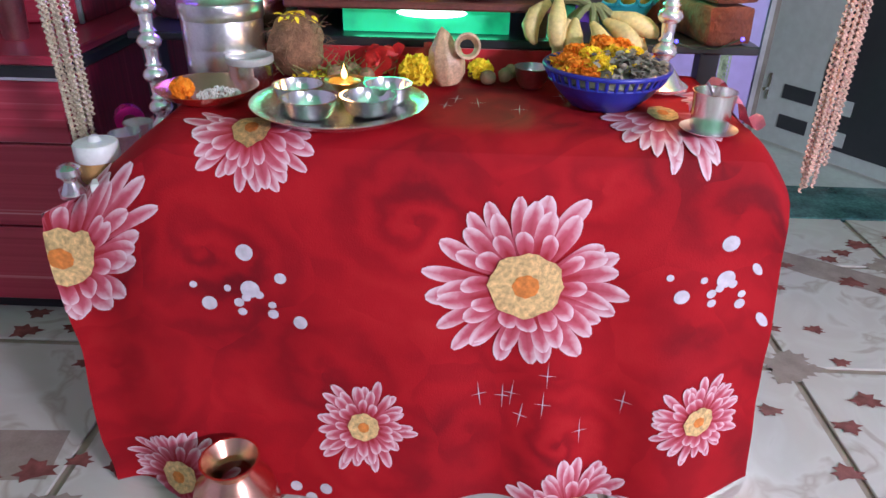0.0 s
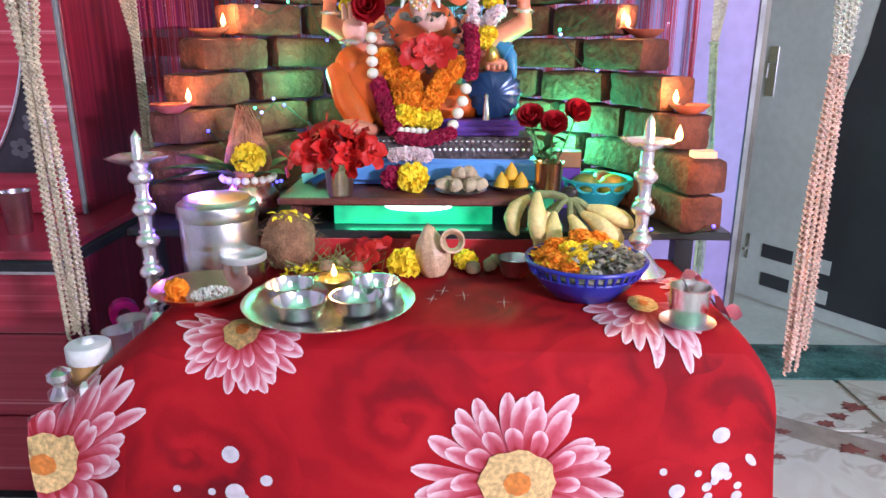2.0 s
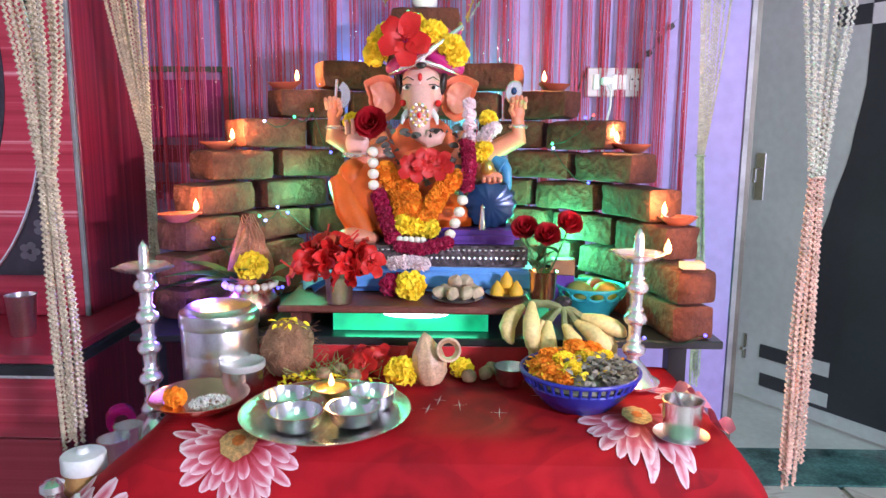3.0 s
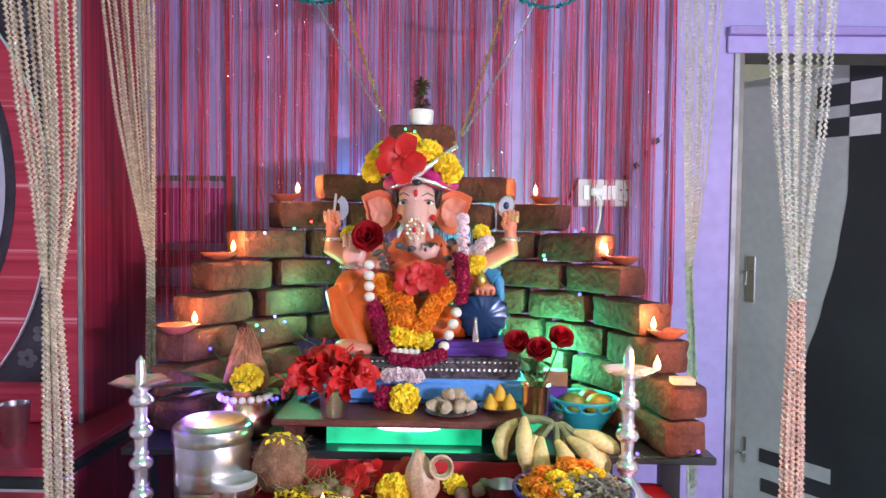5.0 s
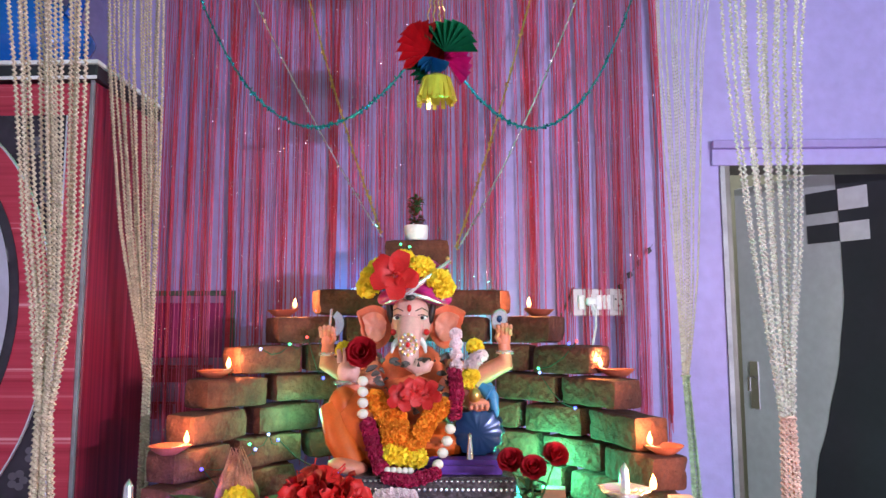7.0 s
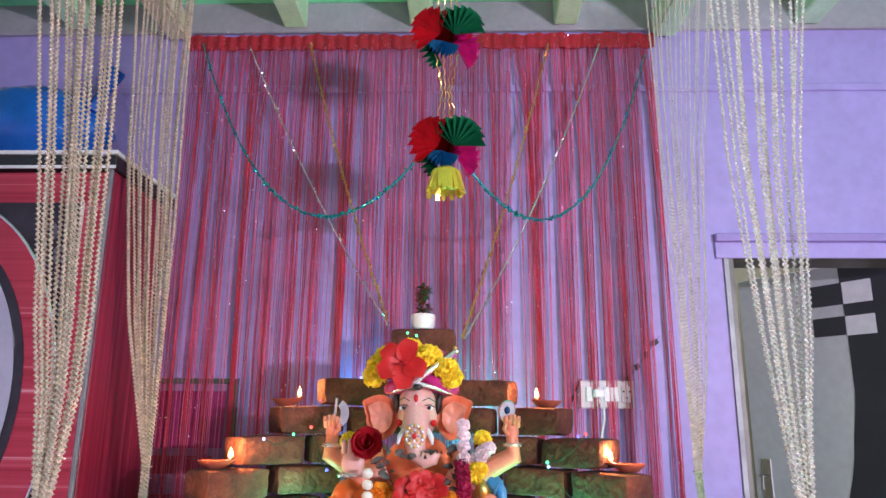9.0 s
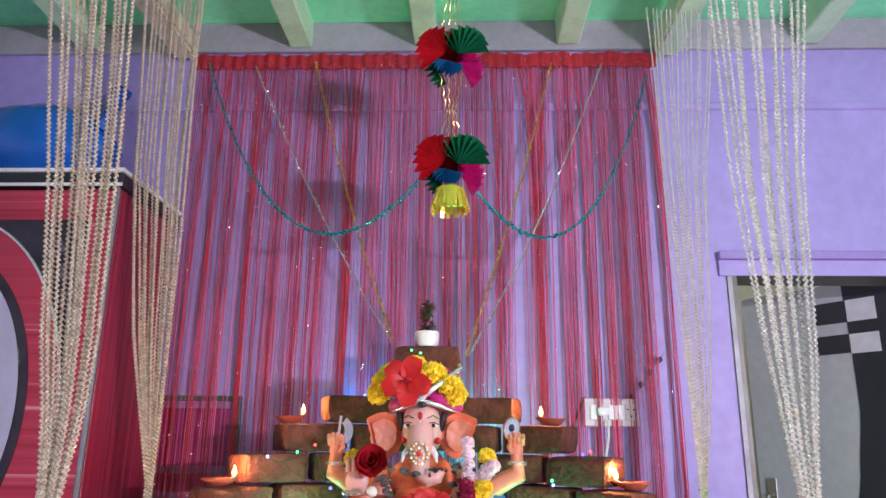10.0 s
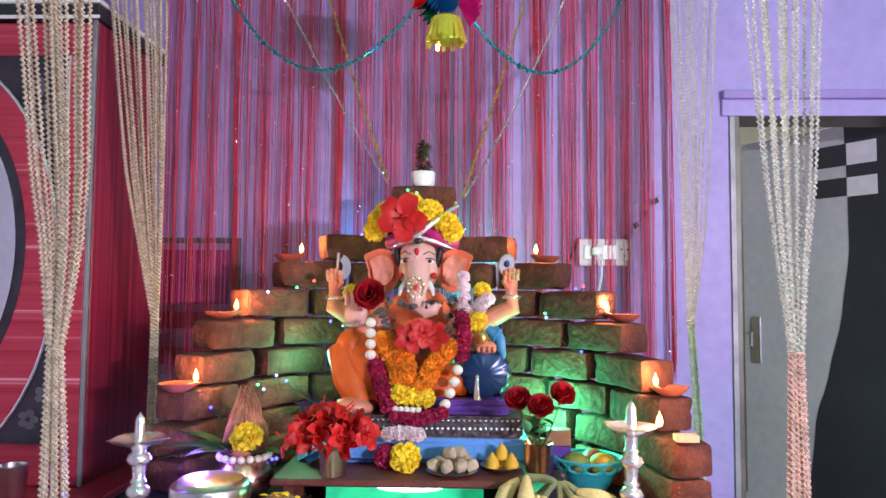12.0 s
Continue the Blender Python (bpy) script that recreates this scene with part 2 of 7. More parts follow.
tagged(part("ceiling", box(-2.4, 2.4, -2.6, WALL_Y - 0.001, 2.93, 3.0), MINT), "mint green painted board ceiling", "ceiling", kind="structure")
tagged(part("trim_1", box(-2.4, 2.4, WALL_Y - 0.012, WALL_Y - 0.0005, 2.545, 2.575, 0.004), LILAC), "lilac raised trim along the wall", "trim", kind="structure")
tagged(part("trim_2", box(-2.4, 2.4, WALL_Y - 0.02, WALL_Y - 0.0006, 2.8, 2.93, 0.004), GREY_WALL), "grey wall plate under the ceiling", "trim", kind="structure")
tagged(part("trim_3", box(1.085, 2.1, WALL_Y - 0.03, WALL_Y - 0.0007, 1.955, 1.985, 0.003), LILAC_DARK), "dark lilac ledge over the door", "trim", kind="structure")
for n, jx in enumerate((-1.75, -1.32, -0.47, 0.02, 0.58, 1.5, 1.95)):
    tagged(part("joist_%d" % (n + 1), rough_up(box(jx - 0.045, jx + 0.045, -2.59, WALL_Y - 0.024, 2.815, 2.929, 0.006), 0.006, 3, n), JOIST),
           "pale green painted wooden ceiling joist", "joist", "ceiling joists", "structure")

# next room, seen through the door
tagged(part("next_room_floor", box(1.0, 3.6, 2.55, 4.6, -0.14, -0.004), WHITE_TILE), "pale tiles of the next room's floor", "floor", kind="structure")
wall("next_room_wall_1", 1.0, 3.6, 4.6, 4.7, -0.12, 2.96, OLIVE_WALL, "olive wall of the next room")
wall("next_room_wall_2", 1.0, 1.1, 2.53, 4.6, -0.12, 2.96, OLIVE_WALL, "olive side wall of the next room")
wall("next_room_wall_3", 3.6, 3.7, 2.53, 4.7, -0.12, 2.96, OLIVE_WALL, "olive far side wall of the next room")
tagged(part("next_room_ceiling", box(1.0, 3.7, 2.53, 4.7, 2.96, 3.02), MINT), "ceiling of the next room", "ceiling", kind="structure")
# unseen fill, added to brighten the door leaf and the room beyond
lamp("next_room_fill", "AREA", (2.1, 3.6, 2.9), 36, (1, 0.98, 0.95), 0.6, 0.6, (2.1, 3.3, 0.0))
tagged(part("door_sill", box(1.115, 2.05, 2.355, 2.66, -0.12, 0.004, 0.003), MARBLE), "dark green marble door sill", "sill", kind="structure")

door = thing("door_1", (2.04, 2.52, 0.0), "open door with grey and charcoal curved inlay and white checks", "door", kind="structure", turn=122.5)


def slab(outline, y0, y1, bm=None):
    """A plate in the x-z plane from its outline, between y0 and y1."""
    own = bmesh.new()
    a = [own.verts.new((x, y0, z)) for x, z in outline]
    b = [own.verts.new((x, y1, z)) for x, z in outline]
    own.faces.new(a)
    own.faces.new(b[::-1])
    for i in range(len(a)):
        j = (i + 1) % len(a)
        own.faces.new((a[i], b[i], b[j], a[j]))
    return merge(bm, own)


def curve_at(knots, z):
    for (a, za), (b, zb) in zip(knots, knots[1:]):
        if zb <= z <= za:
            f = (za - z) / (za - zb)
            f = f * f * (3 - 2 * f) * 0.5 + f * 0.5
            return a + (b - a) * f
    return knots[-1][0]


part("leaf", box(0, 0.92, 0, 0.035, 0.012, 1.99, 0.003), DOOR_GREY, door, "pale grey door leaf")
edge = [(0.43, 1.99), (0.42, 1.7), (0.42, 1.46), (0.455, 1.2), (0.52, 0.93), (0.578, 0.75), (0.617, 0.4), (0.6, 0.012)]
side = [(curve_at(edge, 1.986 - k * 0.066), 1.986 - k * 0.066) for k in range(30)]
part("inlay", slab([(0.004, 1.986)] + side + [(0.004, side[-1][1])], 0.0352, 0.0375), DOOR_BLACK, door, "charcoal curved inlay")
for s0, s1, z0, z1, mt in ((0.425, 0.562, 1.816, 1.907, DOOR_BLACK), (0.425, 0.562, 1.688, 1.766, DOOR_BLACK), (0.3, 0.42, 1.816, 1.907, DOOR_WHITE), (0.3, 0.42, 1.684, 1.764, DOOR_WHITE),
                           (0.632, 0.785, 0.225, 0.288, DOOR_BLACK), (0.632, 0.775, 0.09, 0.152, DOOR_BLACK), (0.455, 0.605, 0.225, 0.288, DOOR_GREY), (0.45, 0.605, 0.09, 0.152, DOOR_GREY)):
    part("check", box(s0, s1, 0.0353, 0.0392, z0, z1), mt, door)
hd = part("door_handle", box(0.83, 0.878, 0.0352, 0.043, 0.955, 1.173, 0.003), CHROME, door, "steel lock plate with lever")
part("lever", tube([(0.854, 0.043, 1.1), (0.854, 0.078, 1.1), (0.854, 0.08, 1.04)], 0.008, 8), CHROME, hd, smooth=True)
part("stopper", merge(tube([(0.86, 0.036, 0.2), (0.86, 0.036, 0.32)], 0.009), tube([(0.86, 0.036, 0.25), (0.86, 0.07, 0.25)], 0.008)), CHROME, door, "steel door stopper")
jamb = thing("door_frame", (0, 0, 0), "worn grey metal door frame", "door frame", kind="structure")
FRAME_METAL = material("dark_frame_paint", (0.13, 0.12, 0.1), 0.45, 0.3, spread=0.25, scale=12, bump=0.2)
FRAME_EDGE = material("galvanised_edge", (0.3, 0.3, 0.32), 0.55, 0.4, spread=0.25, scale=12)
part("jamb", box(1.117, 1.15, 2.365, 2.53, -0.05, 1.953), FRAME_METAL, jamb)
part("jamb_lip", box(1.112, 1.128, 2.35, 2.364, -0.004, 1.9), FRAME_EDGE, jamb, "bare metal lip")
part("head", box(1.151, 2.0, 2.365, 2.53, 1.9, 1.953), FRAME_METAL, jamb)
part("head_lip", box(1.085, 2.07, 2.346, 2.3585, 1.897, 1.9545, 0.002), LILAC, jamb, "lilac painted head board")
part("jamb", box(2.0, 2.048, 2.365, 2.53, -0.05, 1.953), FRAME_METAL, jamb)

# ---- wardrobe ----
ward = thing("wardrobe", (-0.891, 1.9, 0.0), "red striped wardrobe with dressing ledge and oval mirror", "wardrobe")
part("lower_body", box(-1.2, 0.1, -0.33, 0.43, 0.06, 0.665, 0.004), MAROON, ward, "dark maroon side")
part("plinth", box(-1.2, 0.08, -0.3, 0.42, 0.0, 0.059), BLACK, ward)
for z0, z1 in ((0.062, 0.28), (0.286, 0.505), (0.511, 0.662)):
    part("drawer_front", box(-1.2, 0.096, -0.35, -0.331, z0, z1, 0.002), STRIPE, ward)
part("ledge", box(-1.2, 0.11, -0.36, 0.43, 0.7, 0.722, 0.004), STRIPE, ward, "striped ledge top")
part("ledge_edge", box(-1.2, 0.114, -0.364, 0.432, 0.667, 0.699, 0.006), BLACK, ward, "black ledge edge")
part("ledge_lip", box(-1.2, 0.116, -0.3675, -0.3645, 0.668, 0.675), CHROME, ward)
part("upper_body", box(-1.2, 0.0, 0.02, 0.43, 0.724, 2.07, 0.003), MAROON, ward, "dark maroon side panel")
part("front_panel", box(-1.2, -0.012, 0.0, 0.019, 0.724, 2.06, 0.002), STRIPE, ward)
part("corner_strip", box(-0.009, 0.0015, -0.003, 0.009, 0.724, 2.07, 0.001), FRAME_EDGE, ward, "pale grey corner strip")
part("cornice", box(-1.2, 0.012, -0.01, 0.44, 2.072, 2.115, 0.003), BLACK, ward, "black cornice")
part("cornice_line", box(-1.2, 0.016, -0.015, 0.444, 2.116, 2.128), WHITE, ward, "white line along the cornice")
part("cornice_line", box(-1.2, 0.014, -0.013, -0.0102, 2.07, 2.08), WHITE, ward)
MIRROR = material("mirror", (0.75, 0.76, 0.78), 0.03, 1.0, spread=0.0, fine=0.0)
SMOKED = material("smoked_glass_panel", (0.03, 0.025, 0.035), 0.12, spread=0.3, scale=15)


def ellipse(cx, cz, rx, rz, n=48):
    return [(cx + rx * math.cos(2 * math.pi * k / n), cz + rz * math.sin(2 * math.pi * k / n)) for k in range(n)]


part("smoked_panel", box(-0.87, -0.075, -0.004, -0.0005, 0.842, 1.962), SMOKED, ward, "smoked floral glass panel")
part("panel_edge", box(-0.0745, -0.0685, -0.006, -0.0005, 0.842, 1.962), SILVER, ward)
part("striped_oval", slab(ellipse(-0.475, 1.36, 0.39, 0.605, 72), -0.009, -0.0045), STRIPE, ward, "red striped oval")
part("oval_rim", tube([(x, -0.009, z) for x, z in ellipse(-0.475, 1.36, 0.391, 0.606, 72)], 0.0045, 6, closed=True), SILVER, ward, smooth=True)
part("mirror_border", slab(ellipse(-0.475, 1.40, 0.296, 0.46, 64), -0.0125, -0.0095), SMOKED, ward, "smoked glass border")
part("mirror", slab(ellipse(-0.475, 1.40, 0.27, 0.432, 64), -0.016, -0.013), MIRROR, ward, "oval mirror")
PALE_PRINT = material("pale_flower_etching", (0.1, 0.09, 0.11), 0.4)
for cx, cz in ((-0.12, 1.8), (-0.165, 1.87), (-0.11, 0.98), (-0.155, 0.91), (-0.105, 1.72)):
    for k in range(5):
        a = k * 1.2566
        part("etched_petal", slab(ellipse(cx + 0.018 * math.cos(a), cz + 0.018 * math.sin(a), 0.013, 0.011, 12), -0.0046, -0.0042), PALE_PRINT, ward)

# ---- tables ----
FRONT_Y = 1.06
TABLE_Z = 0.728


def cloth_point(s, w):
    """A place on the table cloth: s runs across (0 to 1), w is the height on the hanging front, and past TABLE_Z the way back over the top."""
    def top_z(x):
        a = min(max((-0.36 - x) / 0.15, 0), 1.15)
        b = min(max((x - 0.63) / 0.06, 0), 1.2)
        return TABLE_Z - 0.118 * a ** 1.1 - 0.07 * b ** 1.3
    if w > TABLE_Z:
        y = FRONT_Y + (w - TABLE_Z)
        k = min((y - FRONT_Y) / 0.11, 1)
        left, right = -0.585 + 0.185 * k, 0.69 + 0.03 * min((y - FRONT_Y) / 0.3, 1)
        x = left + (right - left) * s
        z = top_z(x)
        z -= 0.024 * max(0, 1 - (y - FRONT_Y) / 0.06) ** 2
        z += 0.0035 * min((y - FRONT_Y) / 0.05, 1) * noise.noise(Vector((x * 6, y * 7, 3)))
        return Vector((x, y, z))
    xt = -0.585 + 1.275 * s
    zt = top_z(xt) - 0.024
    f = 1 - w / TABLE_Z
    xb = -0.53 + 1.285 * s
    yb = 0.985 + 0.10 * max(0, s - 0.75) ** 2 * 16 * 0.9 - 0.015 * math.sin(s * 7)
    x = xt + (xb - xt) * f
    z = zt * (1 - f) + 0.012 * f
    fold = 0.016 * f * math.sin(s * 26 + 1.5 * math.sin(s * 9)) + 0.022 * f * noise.noise(Vector((s * 5, f * 2.5, 1)))
    y = FRONT_Y - 0.016 * (1 - math.exp(-f / 0.06)) + (yb - FRONT_Y) * f ** 1.3 + fold
    y += 0.010 * min(f / 0.1, 1) * noise.noise(Vector((s * 9 + f * 3, f * 5, 7)))
    return Vector((x, y, z))


def cloth_material():
    """Red cotton printed with blurred dark roses."""
    m = material("rose_printed_cloth", (0.5, 0.01, 0.02), 0.75, bump=0.15, bump_scale=300, spec=0.2)
    t = m.node_tree
    co = t.nodes.new("ShaderNodeTexCoord")

    def math_node(op, a, b):
        n = t.nodes.new("ShaderNodeMath")
        n.operation = op
        for k, v in enumerate((a, b)):
            if isinstance(v, (int, float)):
                n.inputs[k].default_value = v
            else:
                t.links.new(v, n.inputs[k])
        return n.outputs[0]

    def noise_node(scale, detail, vector):
        n = t.nodes.new("ShaderNodeTexNoise")
        n.inputs["Scale"].default_value, n.inputs["Detail"].default_value = scale, detail
        t.links.new(vector, n.inputs["Vector"])
        return n

    wob = noise_node(7.0, 2, co.outputs["UV"])
    add = t.nodes.new("ShaderNodeMixRGB")
    add.blend_type, add.inputs[0].default_value = "ADD", 0.07
    t.links.new(co.outputs["UV"], add.inputs[1])
    t.links.new(wob.outputs[1], add.inputs[2])
    vo = t.nodes.new("ShaderNodeTexVoronoi")
    vo.inputs["Scale"].default_value, vo.inputs["Randomness"].default_value = 3.6, 0.8
    t.links.new(add.outputs[0], vo.inputs["Vector"])
    df = t.nodes.new("ShaderNodeVectorMath")
    df.operation = "SUBTRACT"
    t.links.new(add.outputs[0], df.inputs[0])
    t.links.new(vo.outputs["Position"], df.inputs[1])
    xyz = t.nodes.new("ShaderNodeSeparateXYZ")
    t.links.new(df.outputs[0], xyz.inputs[0])
    turn = math_node("ARCTAN2", xyz.outputs[1], xyz.outputs[0])
    dist = math_node("POWER", vo.outputs["Distance"], 0.7)
    lobes = math_node("SINE", math_node("ADD", math_node("MULTIPLY", turn, 3), math_node("MULTIPLY", dist, 11)), 0)
    phase = math_node("ADD", math_node("ADD", math_node("MULTIPLY", dist, 29), turn), math_node("MULTIPLY", lobes, 0.55))
    soft = noise_node(16.0, 3, co.outputs["UV"])
    phase = math_node("ADD", phase, math_node("MULTIPLY", soft.outputs[0], 8))
    swirl = math_node("SINE", phase, 0)
    fade = t.nodes.new("ShaderNodeMapRange")
    fade.inputs[1].default_value, fade.inputs[2].default_value, fade.inputs[3].default_value, fade.inputs[4].default_value = 0.02, 0.45, 1.0, 0.35
    t.links.new(vo.outputs["Distance"], fade.inputs[0])
    broad = noise_node(3.5, 2, co.outputs["UV"])
    total = math_node("ADD", math_node("MULTIPLY", math_node("MULTIPLY", swirl, fade.outputs[0]), 0.22), math_node("MULTIPLY", broad.outputs[0], 1.1))
    mr = t.nodes.new("ShaderNodeMapRange")
    mr.inputs[1].default_value, mr.inputs[2].default_value = 0.1, 1.0
    t.links.new(total, mr.inputs[0])
    ramp_on(m, mr.outputs[0], [(0.1, (0.13, 0.003, 0.008)), (0.36, (0.3, 0.004, 0.01)), (0.6, (0.4, 0.006, 0.012)), (0.9, (0.47, 0.014, 0.018))])
    return m


def grid_mesh(fn, us, vs, uvs):
    bm = bmesh.new()
    uv = bm.loops.layers.uv.new("UVMap")
    g = [[bm.verts.new(fn(u, v)) for u in us] for v in vs]
    for j in range(len(vs) - 1):
        for i in range(len(us) - 1):
            f = bm.faces.new((g[j][i], g[j][i + 1], g[j + 1][i + 1], g[j + 1][i]))
            for lp, (a, b) in zip(f.loops, ((i, j), (i + 1, j), (i + 1, j + 1), (i, j + 1))):
                lp[uv].uv = uvs(us[a], vs[b])
    return bm


cloth = thing("table_cloth", (0, 0, 0), "red cloth printed with roses and pink gerberas over a table", "table cloth")
us = [i / 90 for i in range(91)]
vs = [0.728 * i / 50 for i in range(51)] + [TABLE_Z + 0.001 + 0.44 * i / 30 for i in range(31)]
part("cloth", grid_mesh(cloth_point, us, vs, lambda s, w: (s * 1.28, w)), cloth_material(), cloth, smooth=True, recalc=False)

table = thing("offering_table", (0, 0, 0), "plain wooden table hidden under a red cloth", "table")
part("tabletop", box(-0.355, 0.625, FRONT_Y + 0.03, 1.46, 0.69, 0.717, 0.004), WOOD, table)
for x in (-0.33, 0.6):
    for y in (FRONT_Y + 0.06, 1.43):
        part("leg", box(x - 0.022, x + 0.022, y - 0.022, y + 0.022, 0, 0.689), WOOD, table)
stool = thing("side_stool", (0, 0, 0), "low wooden side stool with a pink cloth cover", "stool")
PINK_CLOTH = material("pink_cloth", (0.55, 0.2, 0.25), 0.8, spread=0.3, scale=25, bump=0.3)
part("stool_top", box(-0.575, -0.41, 1.10, 1.62, 0.572, 0.6, 0.006), PINK_CLOTH, stool)
for x in (-0.55, -0.43):
    for y in (1.14, 1.58):
        part("leg", box(x - 0.018, x + 0.018, y - 0.018, y + 0.018, 0, 0.571), WOOD, stool)

bench = thing("altar_bench", (0, 0, 0), "long black bench that carries the stacked bricks", "bench")
part("bench_top", box(-0.57, 0.75, 1.465, 2.2, 0.782, 0.8, 0.003), BLACK, bench)
for x in (-0.53, 0.655):
    for y in (1.5, 2.15):
        part("leg", box(x - 0.02, x + 0.02, y - 0.02, y + 0.02, 0, 0.781), BLACK, bench)
part("apron", box(-0.45, 0.5, 1.4655, 1.475, 0.70, 0.781), RED_CLOTH_PLAIN, bench, "red cloth skirt")

board = thing("low_stool", (0, 0, 0), "low red-brown wooden stool lit green from below", "low stool")
part("seat", box(-0.23, 0.33, 1.45, 2.02, 0.858, 0.874, 0.004), WOOD, board)
for x in (-0.2, 0.3):
    part("leg", box(x - 0.012, x + 0.012, 1.5, 1.96, 0.8, 0.857), WOOD, board)
part("lit_panel", box(-0.12, 0.235, 1.52, 1.53, 0.801, 0.856), GREEN_GLOW, board, "green glowing panel")
# glare on the panel's upper edge, modelled as a glowing flattened ball
part("lit_strip", ball(0.07, 1.513, 0.843, 0.075, 0.005, 0.011, 3), WHITE_GLARE, board, "white glare shaped as a glowing lens")

# ---- stacked bricks ----
bricks = thing("brick_arch", (0, 0, 0), "stepped half-round stack of red fired bricks on the bench", "brick stack")
BH, BL, BW = 0.077, 0.197, 0.1
CX, CY, RX, RY = 0.075, 1.44, 0.60, 0.64


def brick_mesh(seed):
    """A hand-moulded brick with worn, rounded edges and chipped faces."""
    bm = bmesh.new()
    bmesh.ops.create_cube(bm, size=1, matrix=Matrix.Diagonal((BL, BW, BH, 1)))
    bmesh.ops.subdivide_edges(bm, edges=bm.edges[:], cuts=6, use_grid_fill=True)
    half, r = Vector((BL, BW, BH)) / 2, 0.011
    for v in bm.verts:
        c = v.co.copy()
        inner = Vector([max(-half[i] + r, min(half[i] - r, c[i])) for i in range(3)])
        d = c - inner
        c = inner + (d.normalized() * r if d.length > 1e-6 else d)
        n = noise.noise_vector(c * 11 + Vector((seed * 3.1, 0, seed)))
        chip = max(0.0, noise.noise(c * 36 + Vector((0, seed * 2.3, 5))) - 0.15)
        v.co = c + n * 0.005 - (c.normalized() * 0.012 * chip)
        v.co.z = max(-half.z, min(half.z, v.co.z))
    return mesh_of(bm, "brick", BRICK, True)


brick_kinds = [brick_mesh(k) for k in range(6)]
rnd = random.Random(4)


def lay(x, y, z, turn, ry=0.0):
    ob = new("brick", rnd.choice(brick_kinds))
    ob.parent = bricks
    ob.matrix_basis = pose(x, y, z, rnd.uniform(-1, 1), ry + rnd.uniform(-1, 1), turn + rnd.uniform(-4.5, 4.5) + rnd.choice((0, 180)))


def arc_place(deg):
    a = radians(deg)
    x, y = CX + RX * math.cos(a), CY + RY * math.sin(a)
    tangent = math.degrees(math.atan2(RY * math.cos(a), -RX * math.sin(a)))
    return x, y, tangent


ENDS = {1: (11, 11, 19.5, 25.5, 34.5, 44, 57.5, 73.5), -1: (21.5, 21.5, 23, 28, 33.5, 44, 55.5, 68.5)}
for sign, starts in ENDS.items():
    for level, start in enumerate(starts):
        z = 0.8 + BH / 2 + level * 0.0815
        deg = start
        while deg < (60 if level < 2 else 86):
            x, y, tan = arc_place(deg)
            lay(CX + sign * (x - CX), y, z, tan * sign)
            deg += 21.6
        if 1 < level < 6 and sign == 1 and level % 2 == 0:
            lay(CX, CY + RY + 0.02, z, 0)
lay(0.065, 2.075, 1.563, 1)
lay(0.07, 2.07, 1.371 + BH / 2, 0)
lay(0.05, 2.08, 1.4855, 2)

# ---- hangings ----
THREAD = material("red_thread", (0.5, 0.02, 0.05), 0.55, spread=0.25, scale=6, sheen=0.3)
THREAD_PINK = material("rose_thread", (0.55, 0.08, 0.2), 0.55, spread=0.25, scale=6, sheen=0.3)
TINSEL = material("silver_tinsel", (0.85, 0.8, 0.85), 0.25, 1.0, spread=0.1)
PEARL = material("pearl_beads", (0.6, 0.5, 0.37), 0.25, spread=0.25, scale=60, fine=0.15, coat=0.6)
CRYSTAL = material("crystal_beads", (0.75, 0.72, 0.61), 0.1, trans=0.45, spread=0.2, scale=60, fine=0.15, coat=0.8)
CRYSTAL_GREEN = material("green_crystal_beads", (0.4, 0.5, 0.33), 0.15, spread=0.3, scale=60, coat=0.8)
PEARL_PINK = material("rose_gold_beads", (0.68, 0.45, 0.36), 0.22, spread=0.25, scale=60, fine=0.15, coat=0.6)

curtain = thing("string_curtain", (0, 0, 0), "red string curtain with silver tinsel flecks on the wall", "string curtain")
hb = bmesh.new()
last = None
for k in range(241):
    x, y, z = -0.885 + k * 0.00752, 2.334 + 0.004 * math.sin(k * 1.1), 0.003 * math.sin(k * 0.5)
    ring = [hb.verts.new(p) for p in ((x, y, 2.722 + z), (x, y + 0.009, 2.722 + z), (x, y + 0.009, 2.782 + z), (x, y, 2.782 + z + 0.003 * math.sin(k * 0.21)))]
    if last:
        for q in range(4):
            hb.faces.new((last[q], last[(q + 1) % 4], ring[(q + 1) % 4], ring[q]))
    last = ring
part("header_band", hb, material("dark_red_band", (0.4, 0.012, 0.025), 0.6, spread=0.2, scale=30, bump=0.4), curtain, "gathered red header band")
rnd = random.Random(7)
thr = [bmesh.new(), bmesh.new()]
flecks = bmesh.new()
bunches = [-0.86, -0.827, -0.771, -0.702, -0.614, -0.51, -0.437, -0.357, -0.248, -0.168, -0.07, 0.03, 0.12, 0.23, 0.314, 0.451, 0.56, 0.636, 0.69, 0.752, 0.82, 0.907]
dense = {-0.827, -0.614, -0.248, 0.451, 0.907}
x = -0.875
